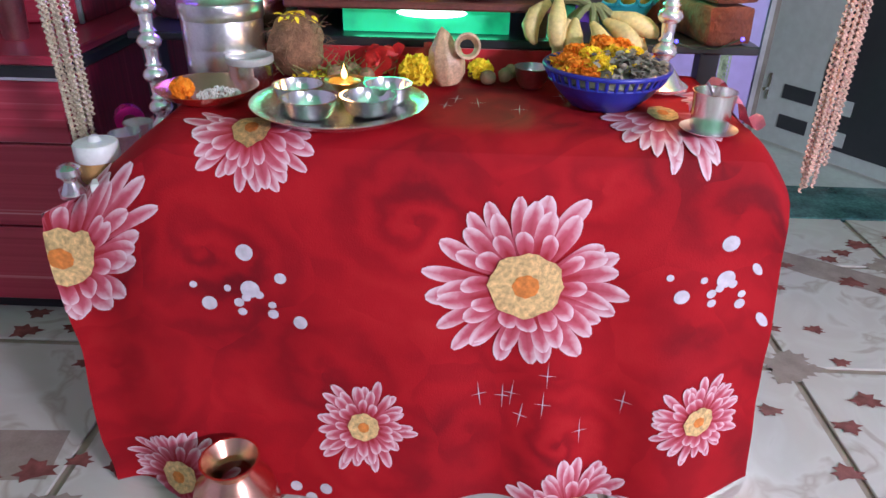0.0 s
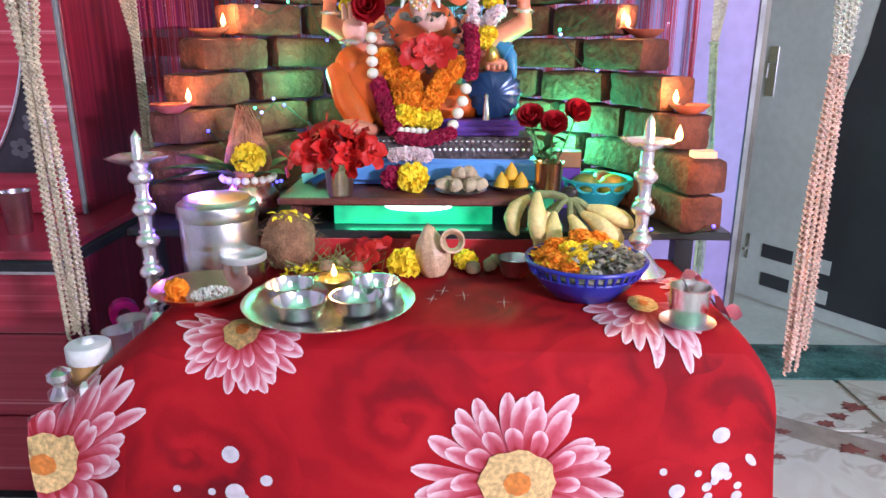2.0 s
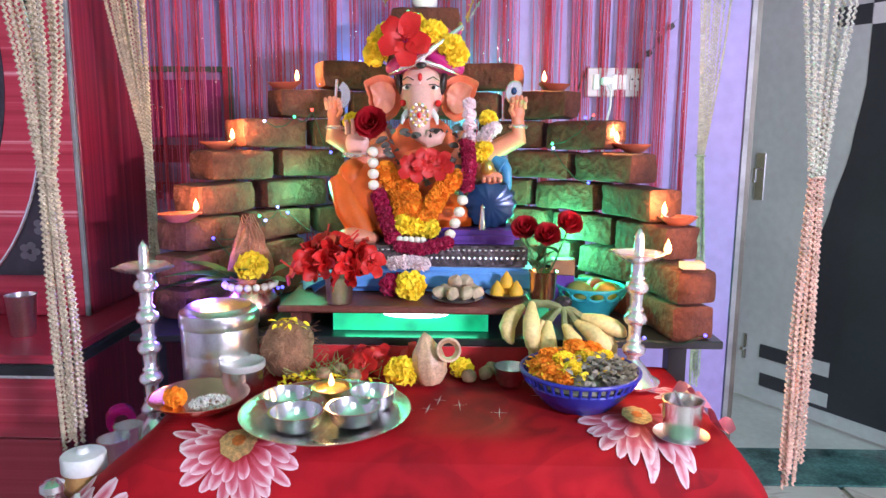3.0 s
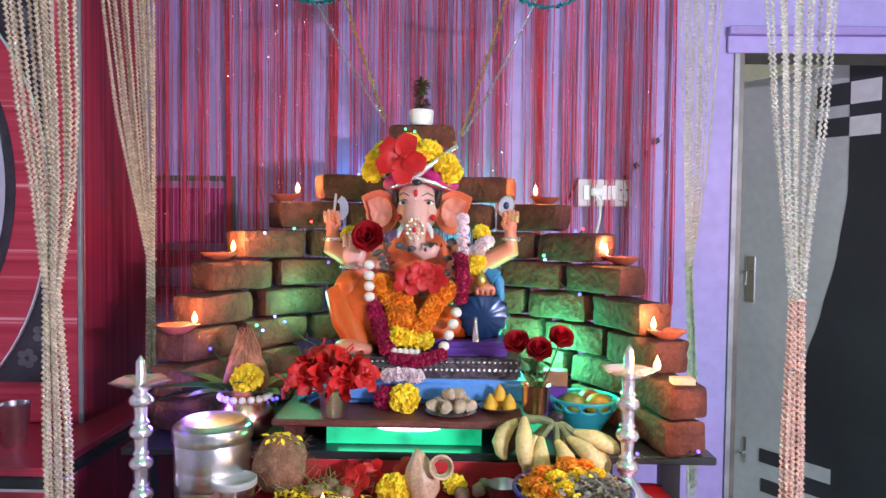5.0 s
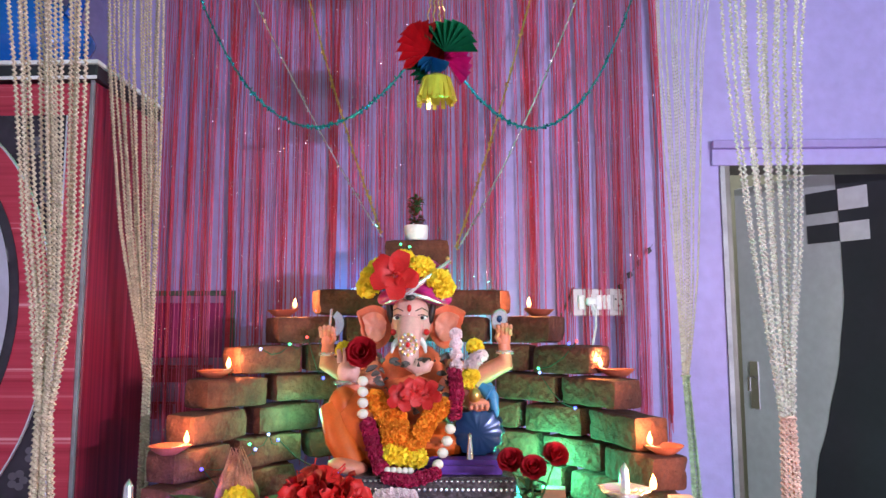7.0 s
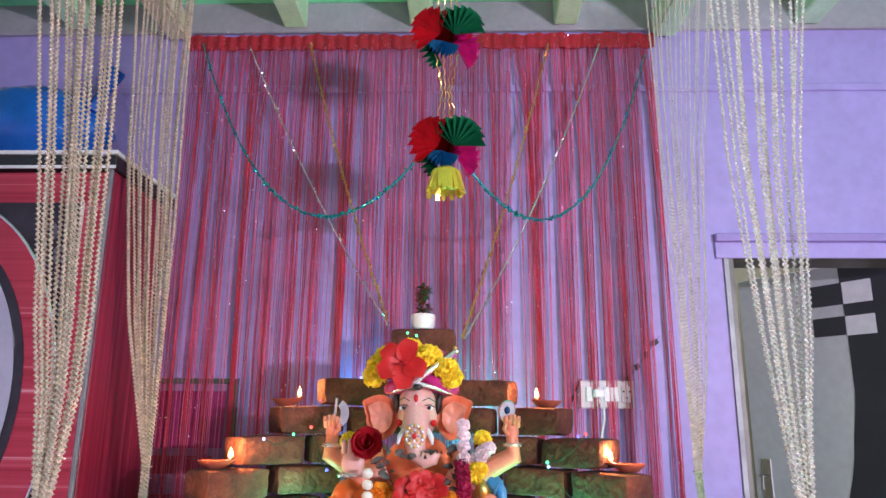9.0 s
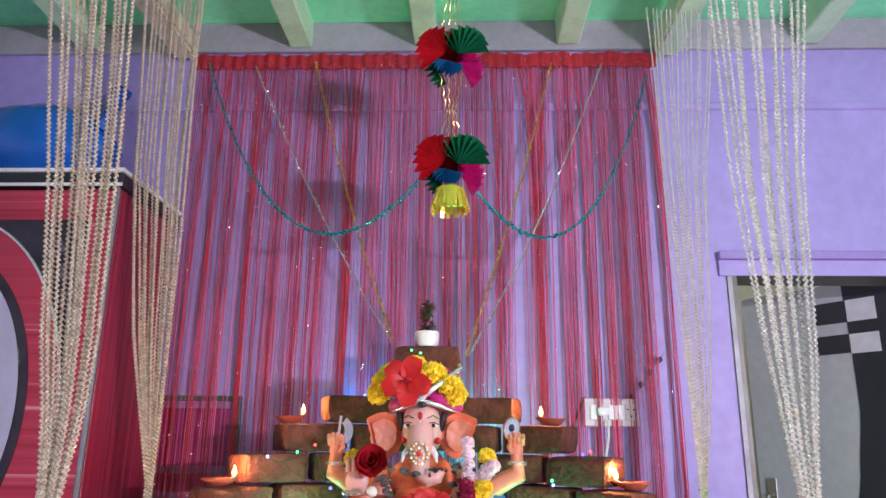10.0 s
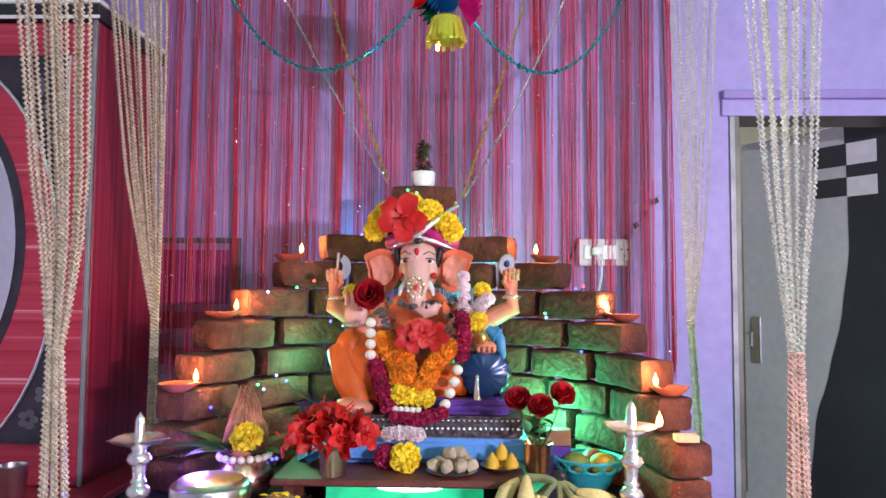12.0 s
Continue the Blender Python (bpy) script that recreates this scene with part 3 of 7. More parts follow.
while x < 0.905:
    near = min(bunches, key=lambda b: abs(b - x) * (0.75 if b in dense else 1))
    tight = rnd.random() < (0.6 if near in dense else 0.16)
    pull = rnd.uniform(0.86, 1.0) if tight else rnd.uniform(0.0, 0.45)
    speed = rnd.uniform(2.2, 6.5) if near in dense else rnd.uniform(1.2, 3.0)
    x1 = x + (near - x) * pull + rnd.uniform(-0.005, 0.005)
    end = rnd.uniform(0.86, 1.05)
    y = 2.338 + rnd.uniform(-0.012, 0.008)
    w = rnd.uniform(0.001, 0.0015) * (1.2 if tight else 1.0)
    bm = thr[rnd.random() > (0.85 if tight else 0.35)]
    n = 12
    prev = None
    ang = rnd.uniform(-0.6, 0.6)
    ph = rnd.uniform(0, 6)
    for i in range(n):
        f = i / (n - 1)
        g = (1 - math.exp(-speed * f)) / (1 - math.exp(-speed))
        c = Vector((x + (x1 - x) * g + 0.0016 * math.sin(f * 9 + ph), y + 0.004 * math.sin(f * 7 + ph), 2.73 + (end - 2.73) * f))
        d = Vector((math.cos(ang), math.sin(ang), 0)) * w
        e = Vector((-math.sin(ang), math.cos(ang), 0)) * w * 0.8
        ring = [bm.verts.new(c + d), bm.verts.new(c + e), bm.verts.new(c - d)]
        if prev:
            for a in range(3):
                bm.faces.new((prev[a], prev[(a + 1) % 3], ring[(a + 1) % 3], ring[a]))
        prev = ring
        for _ in range(rnd.choice((1, 2, 2, 3))):
            q = c + Vector((rnd.uniform(-0.002, 0.002), -0.003, rnd.uniform(-0.08, 0.08)))
            s = rnd.uniform(0.0006, 0.0013)
            a = rnd.uniform(0, 3)
            t1, t2 = Vector((math.cos(a), rnd.uniform(-0.7, 0.7), math.sin(a))) * s, Vector((-math.sin(a), rnd.uniform(-0.7, 0.7), math.cos(a))) * s * 2.2
            vs4 = [flecks.verts.new(q + p) for p in (t1, t2, -t1, -t2)]
            flecks.faces.new(vs4)
    x += rnd.uniform(0.0028, 0.0047)
part("threads", thr[0], THREAD, curtain, kind="stuff", recalc=False)
part("threads", thr[1], THREAD_PINK, curtain, kind="stuff", recalc=False)
part("tinsel", flecks, TINSEL, curtain, "silver tinsel flecks", kind="stuff", recalc=False)


def bead_strand(points, thick, pitch, seed=0):
    """A twisted cord of fine beads: a faceted rope that winds about the strand's line."""
    r = random.Random(seed)
    pts = [Vector(p) for p in points]
    lens = [(b - a).length for a, b in zip(pts, pts[1:])]
    total, per, turn = sum(lens), 5, r.uniform(0, 6.28)
    n = int(total / pitch * per)
    verts, faces = [], []
    k, acc = 0, 0.0
    for i in range(n + 1):
        want = total * i / n
        while k < len(lens) - 1 and acc + lens[k] < want:
            acc += lens[k]
            k += 1
        c = pts[k].lerp(pts[k + 1], min((want - acc) / lens[k], 1))
        a = turn + 6.2832 * i / per
        c = c + Vector((math.cos(a), math.sin(a), 0)) * thick * 0.42
        q = thick * (0.62 + 0.2 * (i % 2) + r.uniform(-0.08, 0.08))
        for j in range(4):
            b = j * 1.5708 + 0.6 * (i % 2)
            verts.append(c + Vector((math.cos(b) * q, math.sin(b) * q, 0)))
        if i:
            o = 4 * i
            faces += [(o - 4 + j, o - 4 + (j + 1) % 4, o + (j + 1) % 4, o + j) for j in range(4)]
    return verts, faces


def strand_part(name, points, mat, parent, thick, pitch, seed):
    verts, faces = bead_strand(points, thick, pitch, seed)
    me = bpy.data.meshes.new(name)
    me.from_pydata(verts, [], faces)
    me.materials.append(mat)
    ob = new(name, me)
    ob.parent = parent
    return ob


def between(knots, z):
    """Left and right edge of a hanging bundle at the height z."""
    for (z0, a0, b0), (z1, a1, b1) in zip(knots, knots[1:]):
        if z1 <= z <= z0:
            f = (z0 - z) / (z0 - z1)
            return a0 + (a1 - a0) * f, b0 + (b1 - b0) * f
    return knots[-1][1:]


def bead_curtain(label, y, knots, tie_z, count, mat, low_mat, thick, pitch):
    """Strands that hang between the edges named by knots (height, left, right), gathered at tie_z."""
    top, foot = knots[0][0], knots[-1][0]
    mid = sum(between(knots, tie_z)) / 2
    th = thing("bead_curtain", (mid, y, top), label, "bead curtain", "bead curtains at the corners")
    r = random.Random(count * 7 + int(y * 100))
    for i in range(count):
        f = min(max((i + r.uniform(-0.12, 0.12)) / (count - 1), 0), 1)
        dy, ph = r.uniform(-0.016, 0.016), r.uniform(0, 6)
        low = foot + r.uniform(-0.02, 0.05)

        def at(z):
            a, b = between(knots, z)
            loose = min(abs(z - tie_z) / 0.5, 1)
            return (a + (b - a) * f + 0.003 * loose * math.sin(z * 6 + ph) - mid, dy * (0.35 + 0.65 * loose), z - top)

        strand_part("strand", [at(top + (tie_z - top) * k / 22) for k in range(23)], mat, th, thick, pitch, i)
        strand_part("tail_strand", [at(tie_z + (low - tie_z) * k / 8) for k in range(9)], low_mat, th, thick, pitch, i + 50)
    part("tie", tube([(0.014 * math.cos(a), 0.013 * math.sin(a), tie_z - top + 0.002 * math.sin(3 * a)) for a in [k * 0.6283 for k in range(10)]], 0.0022, 6, closed=True), low_mat, th, smooth=True)
    return th


bead_curtain("crystal bead strands tied into a rose-gold tail", 1.21, [(2.8, 0.675, 0.955), (2.19, 0.697, 0.897), (1.83, 0.709, 0.852), (1.48, 0.738, 0.83), (1.33, 0.757, 0.812), (1.175, 0.776, 0.802), (0.92, 0.768, 0.81), (0.6, 0.772, 0.806)], 1.175, 14, CRYSTAL, PEARL_PINK, 0.0041, 0.0105)
bead_curtain("cream bead strands tied together beside the wardrobe", 1.33, [(2.8, -0.873, -0.638), (2.28, -0.8, -0.621), (1.89, -0.745, -0.606), (1.523, -0.704, -0.592), (1.37, -0.676, -0.6), (1.16, -0.655, -0.63), (0.86, -0.655, -0.612), (0.61, -0.648, -0.61)], 1.16, 15, PEARL, PEARL, 0.0052, 0.0115)
bead_curtain("cream bead strands tied together near the wall", 1.924, [(2.77, -0.905, -0.7), (2.14, -0.867, -0.694), (1.605, -0.8, -0.685), (1.35, -0.745, -0.688), (1.195, -0.71, -0.693), (0.86, -0.712, -0.686)], 1.195, 15, PEARL, PEARL, 0.005, 0.0115)
bead_curtain("crystal bead strands tied together beside the door", 2.03, [(2.77, 0.805, 1.03), (2.18, 0.816, 0.96), (1.89, 0.826, 0.944), (1.48, 0.845, 0.912), (1.3, 0.853, 0.89), (1.19, 0.856, 0.874), (0.88, 0.872, 0.897), (0.5, 0.876, 0.9)], 1.19, 14, CRYSTAL, CRYSTAL_GREEN, 0.0037, 0.0115)

for sx, lab in ((-0.925, "cream gauze wrapped beam over the bead strands"), (0.955, "pale green beam wrapped in cream gauze")):
    bm = rough_up(box(sx - 0.05, sx + 0.05, 0.4, 2.335, 2.765, 2.86, 0.012, seg=2), 0.01, 9, sx)
    tagged(part("wrapped_beam", bm, CREAM_CLOTH if sx < 0 else JOIST), lab, "beam", "ceiling joists", "structure")

# ---- foil ornament on gold chains ----
RED_FOIL = material("red_foil", (0.6, 0.02, 0.03), 0.25, 0.55, spread=0.2, scale=30)
GREEN_FOIL = material("green_foil", (0.01, 0.2, 0.09), 0.25, 0.55, spread=0.2, scale=30)
PINK_FOIL = material("magenta_foil", (0.65, 0.02, 0.25), 0.25, 0.55, spread=0.2, scale=30)
BLUE_FOIL = material("blue_foil", (0.03, 0.25, 0.5), 0.25, 0.55, spread=0.2, scale=30)
YELLOW_FOIL = material("yellow_foil", (0.75, 0.6, 0.06), 0.25, 0.5, spread=0.2, scale=30)
TEAL_FOIL = material("teal_tinsel", (0.02, 0.45, 0.48), 0.22, 0.8, spread=0.3, scale=60)
GOLD_FOIL = material("gold_tinsel", (0.75, 0.5, 0.15), 0.32, 0.9, spread=0.3, scale=60)


def fan(radius, spread, folds=9, depth=0.016):
    """A pleated half rosette that opens upwards in the x-z plane."""
    bm = bmesh.new()
    c = bm.verts.new((0, 0, 0))
    ring, mid = [], []
    for i in range(folds * 2 + 1):
        a = radians(90 - spread / 2 + spread * i / (folds * 2))
        y = depth if i % 2 else -depth
        rr = radius * (0.95 + 0.05 * (i % 2))
        mid.append(bm.verts.new((radius * 0.5 * math.cos(a), y * 0.5, radius * 0.5 * math.sin(a))))
        ring.append(bm.verts.new((rr * math.cos(a), y, rr * math.sin(a))))
    for i in range(len(ring) - 1):
        bm.faces.new((c, mid[i], mid[i + 1]))
        bm.faces.new((mid[i], ring[i], ring[i + 1], mid[i + 1]))
    return bm


orn = thing("foil_ornament", (0.139, 1.703, 2.055), "hanging ornament of pleated red, green, magenta and blue foil fans", "ornament")
for dz in (0.0, 0.335):
    for mat, lab, dx, dy, h, ry, rz, sz in ((RED_FOIL, "red foil fan", -0.02, -0.025, 0.0, -62, 25, 0.085), (GREEN_FOIL, "green foil fan", 0.022, -0.035, -0.005, 28, -20, 0.088),
                                            (PINK_FOIL, "magenta foil fan", 0.02, 0.02, 0.0, 72, 30, 0.085), (BLUE_FOIL, "blue foil fan", -0.01, 0.0, -0.005, 185, 15, 0.048),
                                            (GREEN_FOIL, "", -0.035, 0.03, -0.01, -120, 50, 0.06), (RED_FOIL, "", 0.0, 0.05, 0.0, 0, 10, 0.085)):
        part("fan", fan(sz, 150), mat, orn, lab, m=pose(dx, dy, dz + h, 0, ry, rz), recalc=False)
fr = bmesh.new()
for k in range(26):
    a = k * 2 * math.pi / 26
    merge(fr, tube([(0.012 * math.cos(a), 0.012 * math.sin(a), -0.055), (0.034 * math.cos(a), 0.034 * math.sin(a), -0.07), (0.05 * math.cos(a) + 0.004 * math.sin(k * 5), 0.05 * math.sin(a), -0.128 - 0.008 * math.sin(k * 3))], [0.004, 0.008, 0.007], 4))
part("tassel", fr, YELLOW_FOIL, orn, "yellow foil tassel")
for z0, z1 in ((0.05, 0.29), (0.40, 0.72)):
    for s in (-1, -0.3, 0.4, 1):
        part("chain", tube([(s * (0.012 + 0.02 * abs(i - 10) / 10) + 0.003 * math.sin(i * 2.2 + s), 0.004 * math.cos(i * 2.2), z0 + (z1 - z0) * i / 20) for i in range(21)], 0.0016, 5), GOLD_FOIL, orn, "thin gold chain")


def tinsel(name, a, b, sag, mat, label, thick=0.0045, via=None, bits=170):
    """A drooping tinsel garland with bristling foil bits."""
    th = thing(name, a, label, "tinsel garland", "tinsel garlands")
    A, B = Vector((0, 0, 0)), Vector(b) - Vector(a)
    r = random.Random(int(sag * 1000 + a[0] * 100))
    pts = []
    for i in range(31):
        f = i / 30
        p = A.lerp(B, f) + Vector((0, 0, -4 * sag * f * (1 - f)))
        pts.append(p)
    part("cord", tube(pts, thick * 0.45, 5), mat, th)
    bm = bmesh.new()
    for k in range(bits):
        f = r.random() * 29.99
        i = int(f)
        c = pts[i].lerp(pts[i + 1], f - i)
        d = Vector((r.gauss(0, 1), r.gauss(0, 1), r.gauss(0, 1))).normalized() * thick * r.uniform(0.8, 1.8)
        e = d.orthogonal().normalized() * thick * 0.45
        bm.faces.new([bm.verts.new(p) for p in (c - e, c + e, c + d + e, c + d - e)])
    part("foil", bm, mat, th, kind="stuff", recalc=False)
    return th


tinsel("tinsel_garland", (-0.824, 2.320, 2.741), (0.07, 1.75, 2.06), 0.40, TEAL_FOIL, "teal tinsel garland swagged to the hanging ornament", 0.0065, bits=420)
tinsel("tinsel_garland", (0.872, 2.320, 2.681), (0.2, 1.75, 2.02), 0.36, TEAL_FOIL, "teal tinsel garland swagged to the hanging ornament", 0.0065, bits=420)
tinsel("tinsel_garland", (-0.635, 2.310, 2.719), (-0.059, 2.200, 1.630), 0.05, TINSEL, "silver tinsel string hung towards the brick top", 0.0065, bits=320)
tinsel("tinsel_garland", (-0.404, 2.310, 2.736), (-0.063, 2.200, 1.645), 0.05, GOLD_FOIL, "gold tinsel string hung towards the brick top", 0.0065, bits=320)
tinsel("tinsel_garland", (0.509, 2.310, 2.727), (0.184, 2.200, 1.595), 0.05, GOLD_FOIL, "gold tinsel string hung towards the brick top", 0.0065, bits=320)
tinsel("tinsel_garland", (0.701, 2.310, 2.721), (0.191, 2.200, 1.591), 0.07, TINSEL, "silver tinsel string hung towards the brick top", 0.0065, bits=320)

# ---- things on the wall ----
GREEN_FRAME = material("dark_green_frame", (0.06, 0.09, 0.07), 0.4, spread=0.2)
MAUVE_PANEL = material("mauve_glazed_print", (0.3, 0.16, 0.3), 0.12, spread=0.2, scale=5)
RED_INK = material("dark_red_ink", (0.3, 0.02, 0.05), 0.4, spread=0.2)
pic = thing("framed_poster", (-1.01, 2.352, 0.93), "framed mauve poster with dark red lettering on the wall", "poster")
part("print", box(0.0, 0.405, 0.0, 0.004, 0.0, 0.515), MAUVE_PANEL, pic)
for b4 in ((-0.012, 0.417, 0.515, 0.533), (-0.012, 0.417, -0.018, 0.0), (-0.012, 0.004, 0.0, 0.515), (0.401, 0.417, 0.0, 0.515)):
    part("frame_bar", box(b4[0], b4[1], -0.012, 0.0045, b4[2], b4[3], 0.002), GREEN_FRAME, pic)
part("inner_panel", box(0.03, 0.375, -0.003, -0.0005, 0.3, 0.49), material("red_violet_print", (0.28, 0.03, 0.12), 0.2, spread=0.2), pic)
for zz, spans in ((0.215, ((0.13, 0.17), (0.18, 0.235), (0.245, 0.29), (0.3, 0.345))), (0.09, ((0.1, 0.16), (0.17, 0.21), (0.22, 0.3), (0.31, 0.37)))):
    for u0, u1 in spans:
        part("letter_bar", box(u0, u1, -0.004, -0.0008, zz, zz + 0.05), RED_INK, pic)
    part("letter_bar", box(spans[0][0], spans[-1][1], -0.0042, -0.001, zz + 0.051, zz + 0.059), RED_INK, pic)

BOARD_GREY = material("switchboard_plastic", (0.62, 0.58, 0.62), 0.35, spread=0.06)
sock = thing("socket_board", (0.675, 2.358, 1.418), "grey switch and socket board with a white plug", "socket board")
part("plate", box(-0.092, 0.092, -0.022, 0.0, -0.047, 0.047, 0.004), BOARD_GREY, sock)
for cx in (-0.06, 0.0, 0.025):
    part("switch", box(cx - 0.012, cx + 0.012, -0.03, -0.0225, -0.025, 0.025, 0.003), WHITE, sock)
for cx in (-0.03, 0.065):
    part("socket", box(cx - 0.018, cx + 0.018, -0.026, -0.0225, -0.028, 0.028, 0.002), BOARD_GREY, sock)
for cx, cz in ((0.055, 0.01), (0.075, 0.01), (0.065, -0.012), (-0.04, 0.01)):
    part("pin_hole", lathe([(0.0, 0), (0.0035, 0), (0.0035, 0.0015), (0.0, 0.0015)], 8), BLACK, sock, m=pose(cx, -0.0262, cz, 90, 0, 0))
part("plug", box(-0.048, -0.012, -0.052, -0.0265, -0.012, 0.016, 0.005), WHITE, sock, "white plug")
part("plug_cord", tube([(-0.03, -0.05, -0.01), (-0.022, -0.07, -0.03), (-0.02, -0.06, -0.08), (-0.03, -0.03, -0.16), (-0.035, -0.02, -0.3)], 0.004, 6), WHITE, sock, "white cord", smooth=True)
wire = thing("wall_cable", (0.59, 2.35, 1.4), "dark cable running down the wall beside the socket board", "cable")
part("cable", tube([(0.0, 0.0, 0.07), (-0.02, -0.005, 0.03), (-0.05, -0.005, -0.04), (-0.06, -0.004, -0.25)], 0.004, 6), BLACK, wire)
BUTTERFLY = material("dark_paper", (0.05, 0.04, 0.05), 0.7)
stick = thing("hanging_tags", (0.798, 2.340, 1.531), "string of small dark paper tags on the wall", "wall hanging")
for k in range(4):
    part("paper_tag", slab([(-0.012, 0.0), (0.0, 0.013), (0.012, 0.002), (0.002, -0.014)], -0.002, 0.002), BUTTERFLY, stick, m=pose(-0.05 + 0.034 * k, 0, -0.06 + 0.042 * k, 0, 20, 0))
part("tag_string", tube([(-0.06, 0.003, -0.075), (0.07, 0.003, 0.09)], 0.001, 4), BUTTERFLY, stick)

sack = thing("plastic_sack", (-1.32, 2.1, 2.129), "shiny blue plastic sack knotted on the wardrobe top", "sack")
bm = bmesh.new()
bmesh.ops.create_icosphere(bm, subdivisions=4, radius=1)
for v in bm.verts:
    c = v.co
    v.co = Vector((c.x * 0.3, c.y * 0.16, 0.15 + c.z * 0.155)) + noise.noise_vector(c * 1.6) * 0.015 + noise.noise_vector(c * 7) * 0.006
    v.co.z = max(v.co.z, 0.0)
part("sack_body", bm, material("blue_plastic_film", (0.01, 0.12, 0.5), 0.22, spread=0.15, bump=0.3, bump_scale=20, coat=0.3), sack, smooth=True)
part("knot", rough_up(tube([(0.26, -0.06, 0.2), (0.29, -0.06, 0.27), (0.31, -0.05, 0.34), (0.28, -0.05, 0.37)], [0.03, 0.02, 0.03, 0.012], 8), 0.012, 30), material("dark_blue_plastic_film", (0.01, 0.08, 0.4), 0.25), sack)
vase = thing("violet_vase", (-1.15, 2.27, 2.129), "violet vase standing behind the sack", "vase")
part("body", lathe([(0.0, 0.0), (0.06, 0.0), (0.1, 0.12), (0.11, 0.25), (0.07, 0.36), (0.04, 0.4), (0.045, 0.43), (0.0, 0.425)], 24), LILAC_DARK, vase, smooth=True)
tumbler = thing("steel_tumbler", (-0.963, 1.708, 0.722), "steel tumbler standing on the wardrobe ledge", "tumbler")
part("cup", lathe([(0.0, 0.002), (0.026, 0.0), (0.029, 0.004), (0.037, 0.105), (0.039, 0.108), (0.036, 0.108), (0.028, 0.008), (0.0, 0.007)], 28), STEEL, tumbler, smooth=True)

# ---- prints on the cloth ----
def uv_petal_material(name, dark, mid, tip):
    m = material(name, mid, 0.75, spread=0.05)
    t = m.node_tree
    co = t.nodes.new("ShaderNodeTexCoord")
    sp = t.nodes.new("ShaderNodeSeparateXYZ")
    t.links.new(co.outputs["UV"], sp.inputs[0])
    ab = t.nodes.new("ShaderNodeMath")
    ab.operation, ab.inputs[1].default_value = "MULTIPLY_ADD", 0.26
    t.links.new(sp.outputs[0], ab.inputs[0])
    ml = t.nodes.new("ShaderNodeMath")
    ml.operation, ml.inputs[1].default_value = "MULTIPLY", 0.72
    t.links.new(sp.outputs[1], ml.inputs[0])
    t.links.new(ml.outputs[0], ab.inputs[2])
    n = t.nodes.new("ShaderNodeTexNoise")
    n.inputs["Scale"].default_value = 60
    t.links.new(co.outputs["Object"], n.inputs["Vector"])
    ad = t.nodes.new("ShaderNodeMath")
    ad.operation, ad.inputs[1].default_value = "MULTIPLY_ADD", 0.25
    t.links.new(n.outputs[0], ad.inputs[0])
    t.links.new(ab.outputs[0], ad.inputs[2])
    ramp_on(m, ad.outputs[0], [(0.4, dark), (0.72, mid), (1.0, tip), (1.0, tip)])
    return m


PRINT_PETAL = uv_petal_material("gerbera_print", (0.36, 0.008, 0.02), (0.56, 0.1, 0.15), (0.82, 0.6, 0.66))
PRINT_DISC = material("gerbera_disc_print", (0.7, 0.46, 0.2), 0.75, spread=0.35, scale=120, fine=0.3)
PRINT_HEART = material("gerbera_heart_print", (0.7, 0.22, 0.04), 0.75, spread=0.25, scale=120)
PRINT_WHITE = material("white_print", (0.6, 0.55, 0.62), 0.75, spread=0.15, scale=60)


def on_cloth(x, w, lift):
    w = min(w * 1.034, w + 0.024)
    if w > TABLE_Z:
        k = min((w - TABLE_Z) / 0.11, 1)
        left, right = -0.585 + 0.185 * k, 0.69 + 0.03 * min((w - TABLE_Z) / 0.3, 1)
    else:
        f = 1 - max(w, 0) / TABLE_Z
        left, right = -0.585 + 0.055 * f, 0.69 + 0.065 * f
    s = min(max((x - left) / (right - left), 0.0), 1.0)
    w = max(w, 0.0)
    p = cloth_point(s, w)
    a, b = cloth_point(min(s + 0.004, 1), w) - cloth_point(max(s - 0.004, 0), w), cloth_point(s, w + 0.004) - cloth_point(s, max(w - 0.004, 0))
    n = a.cross(b)
    n.normalize()
    if n.y > 0.2 or n.z < -0.5:
        n = -n
    return p + n * lift


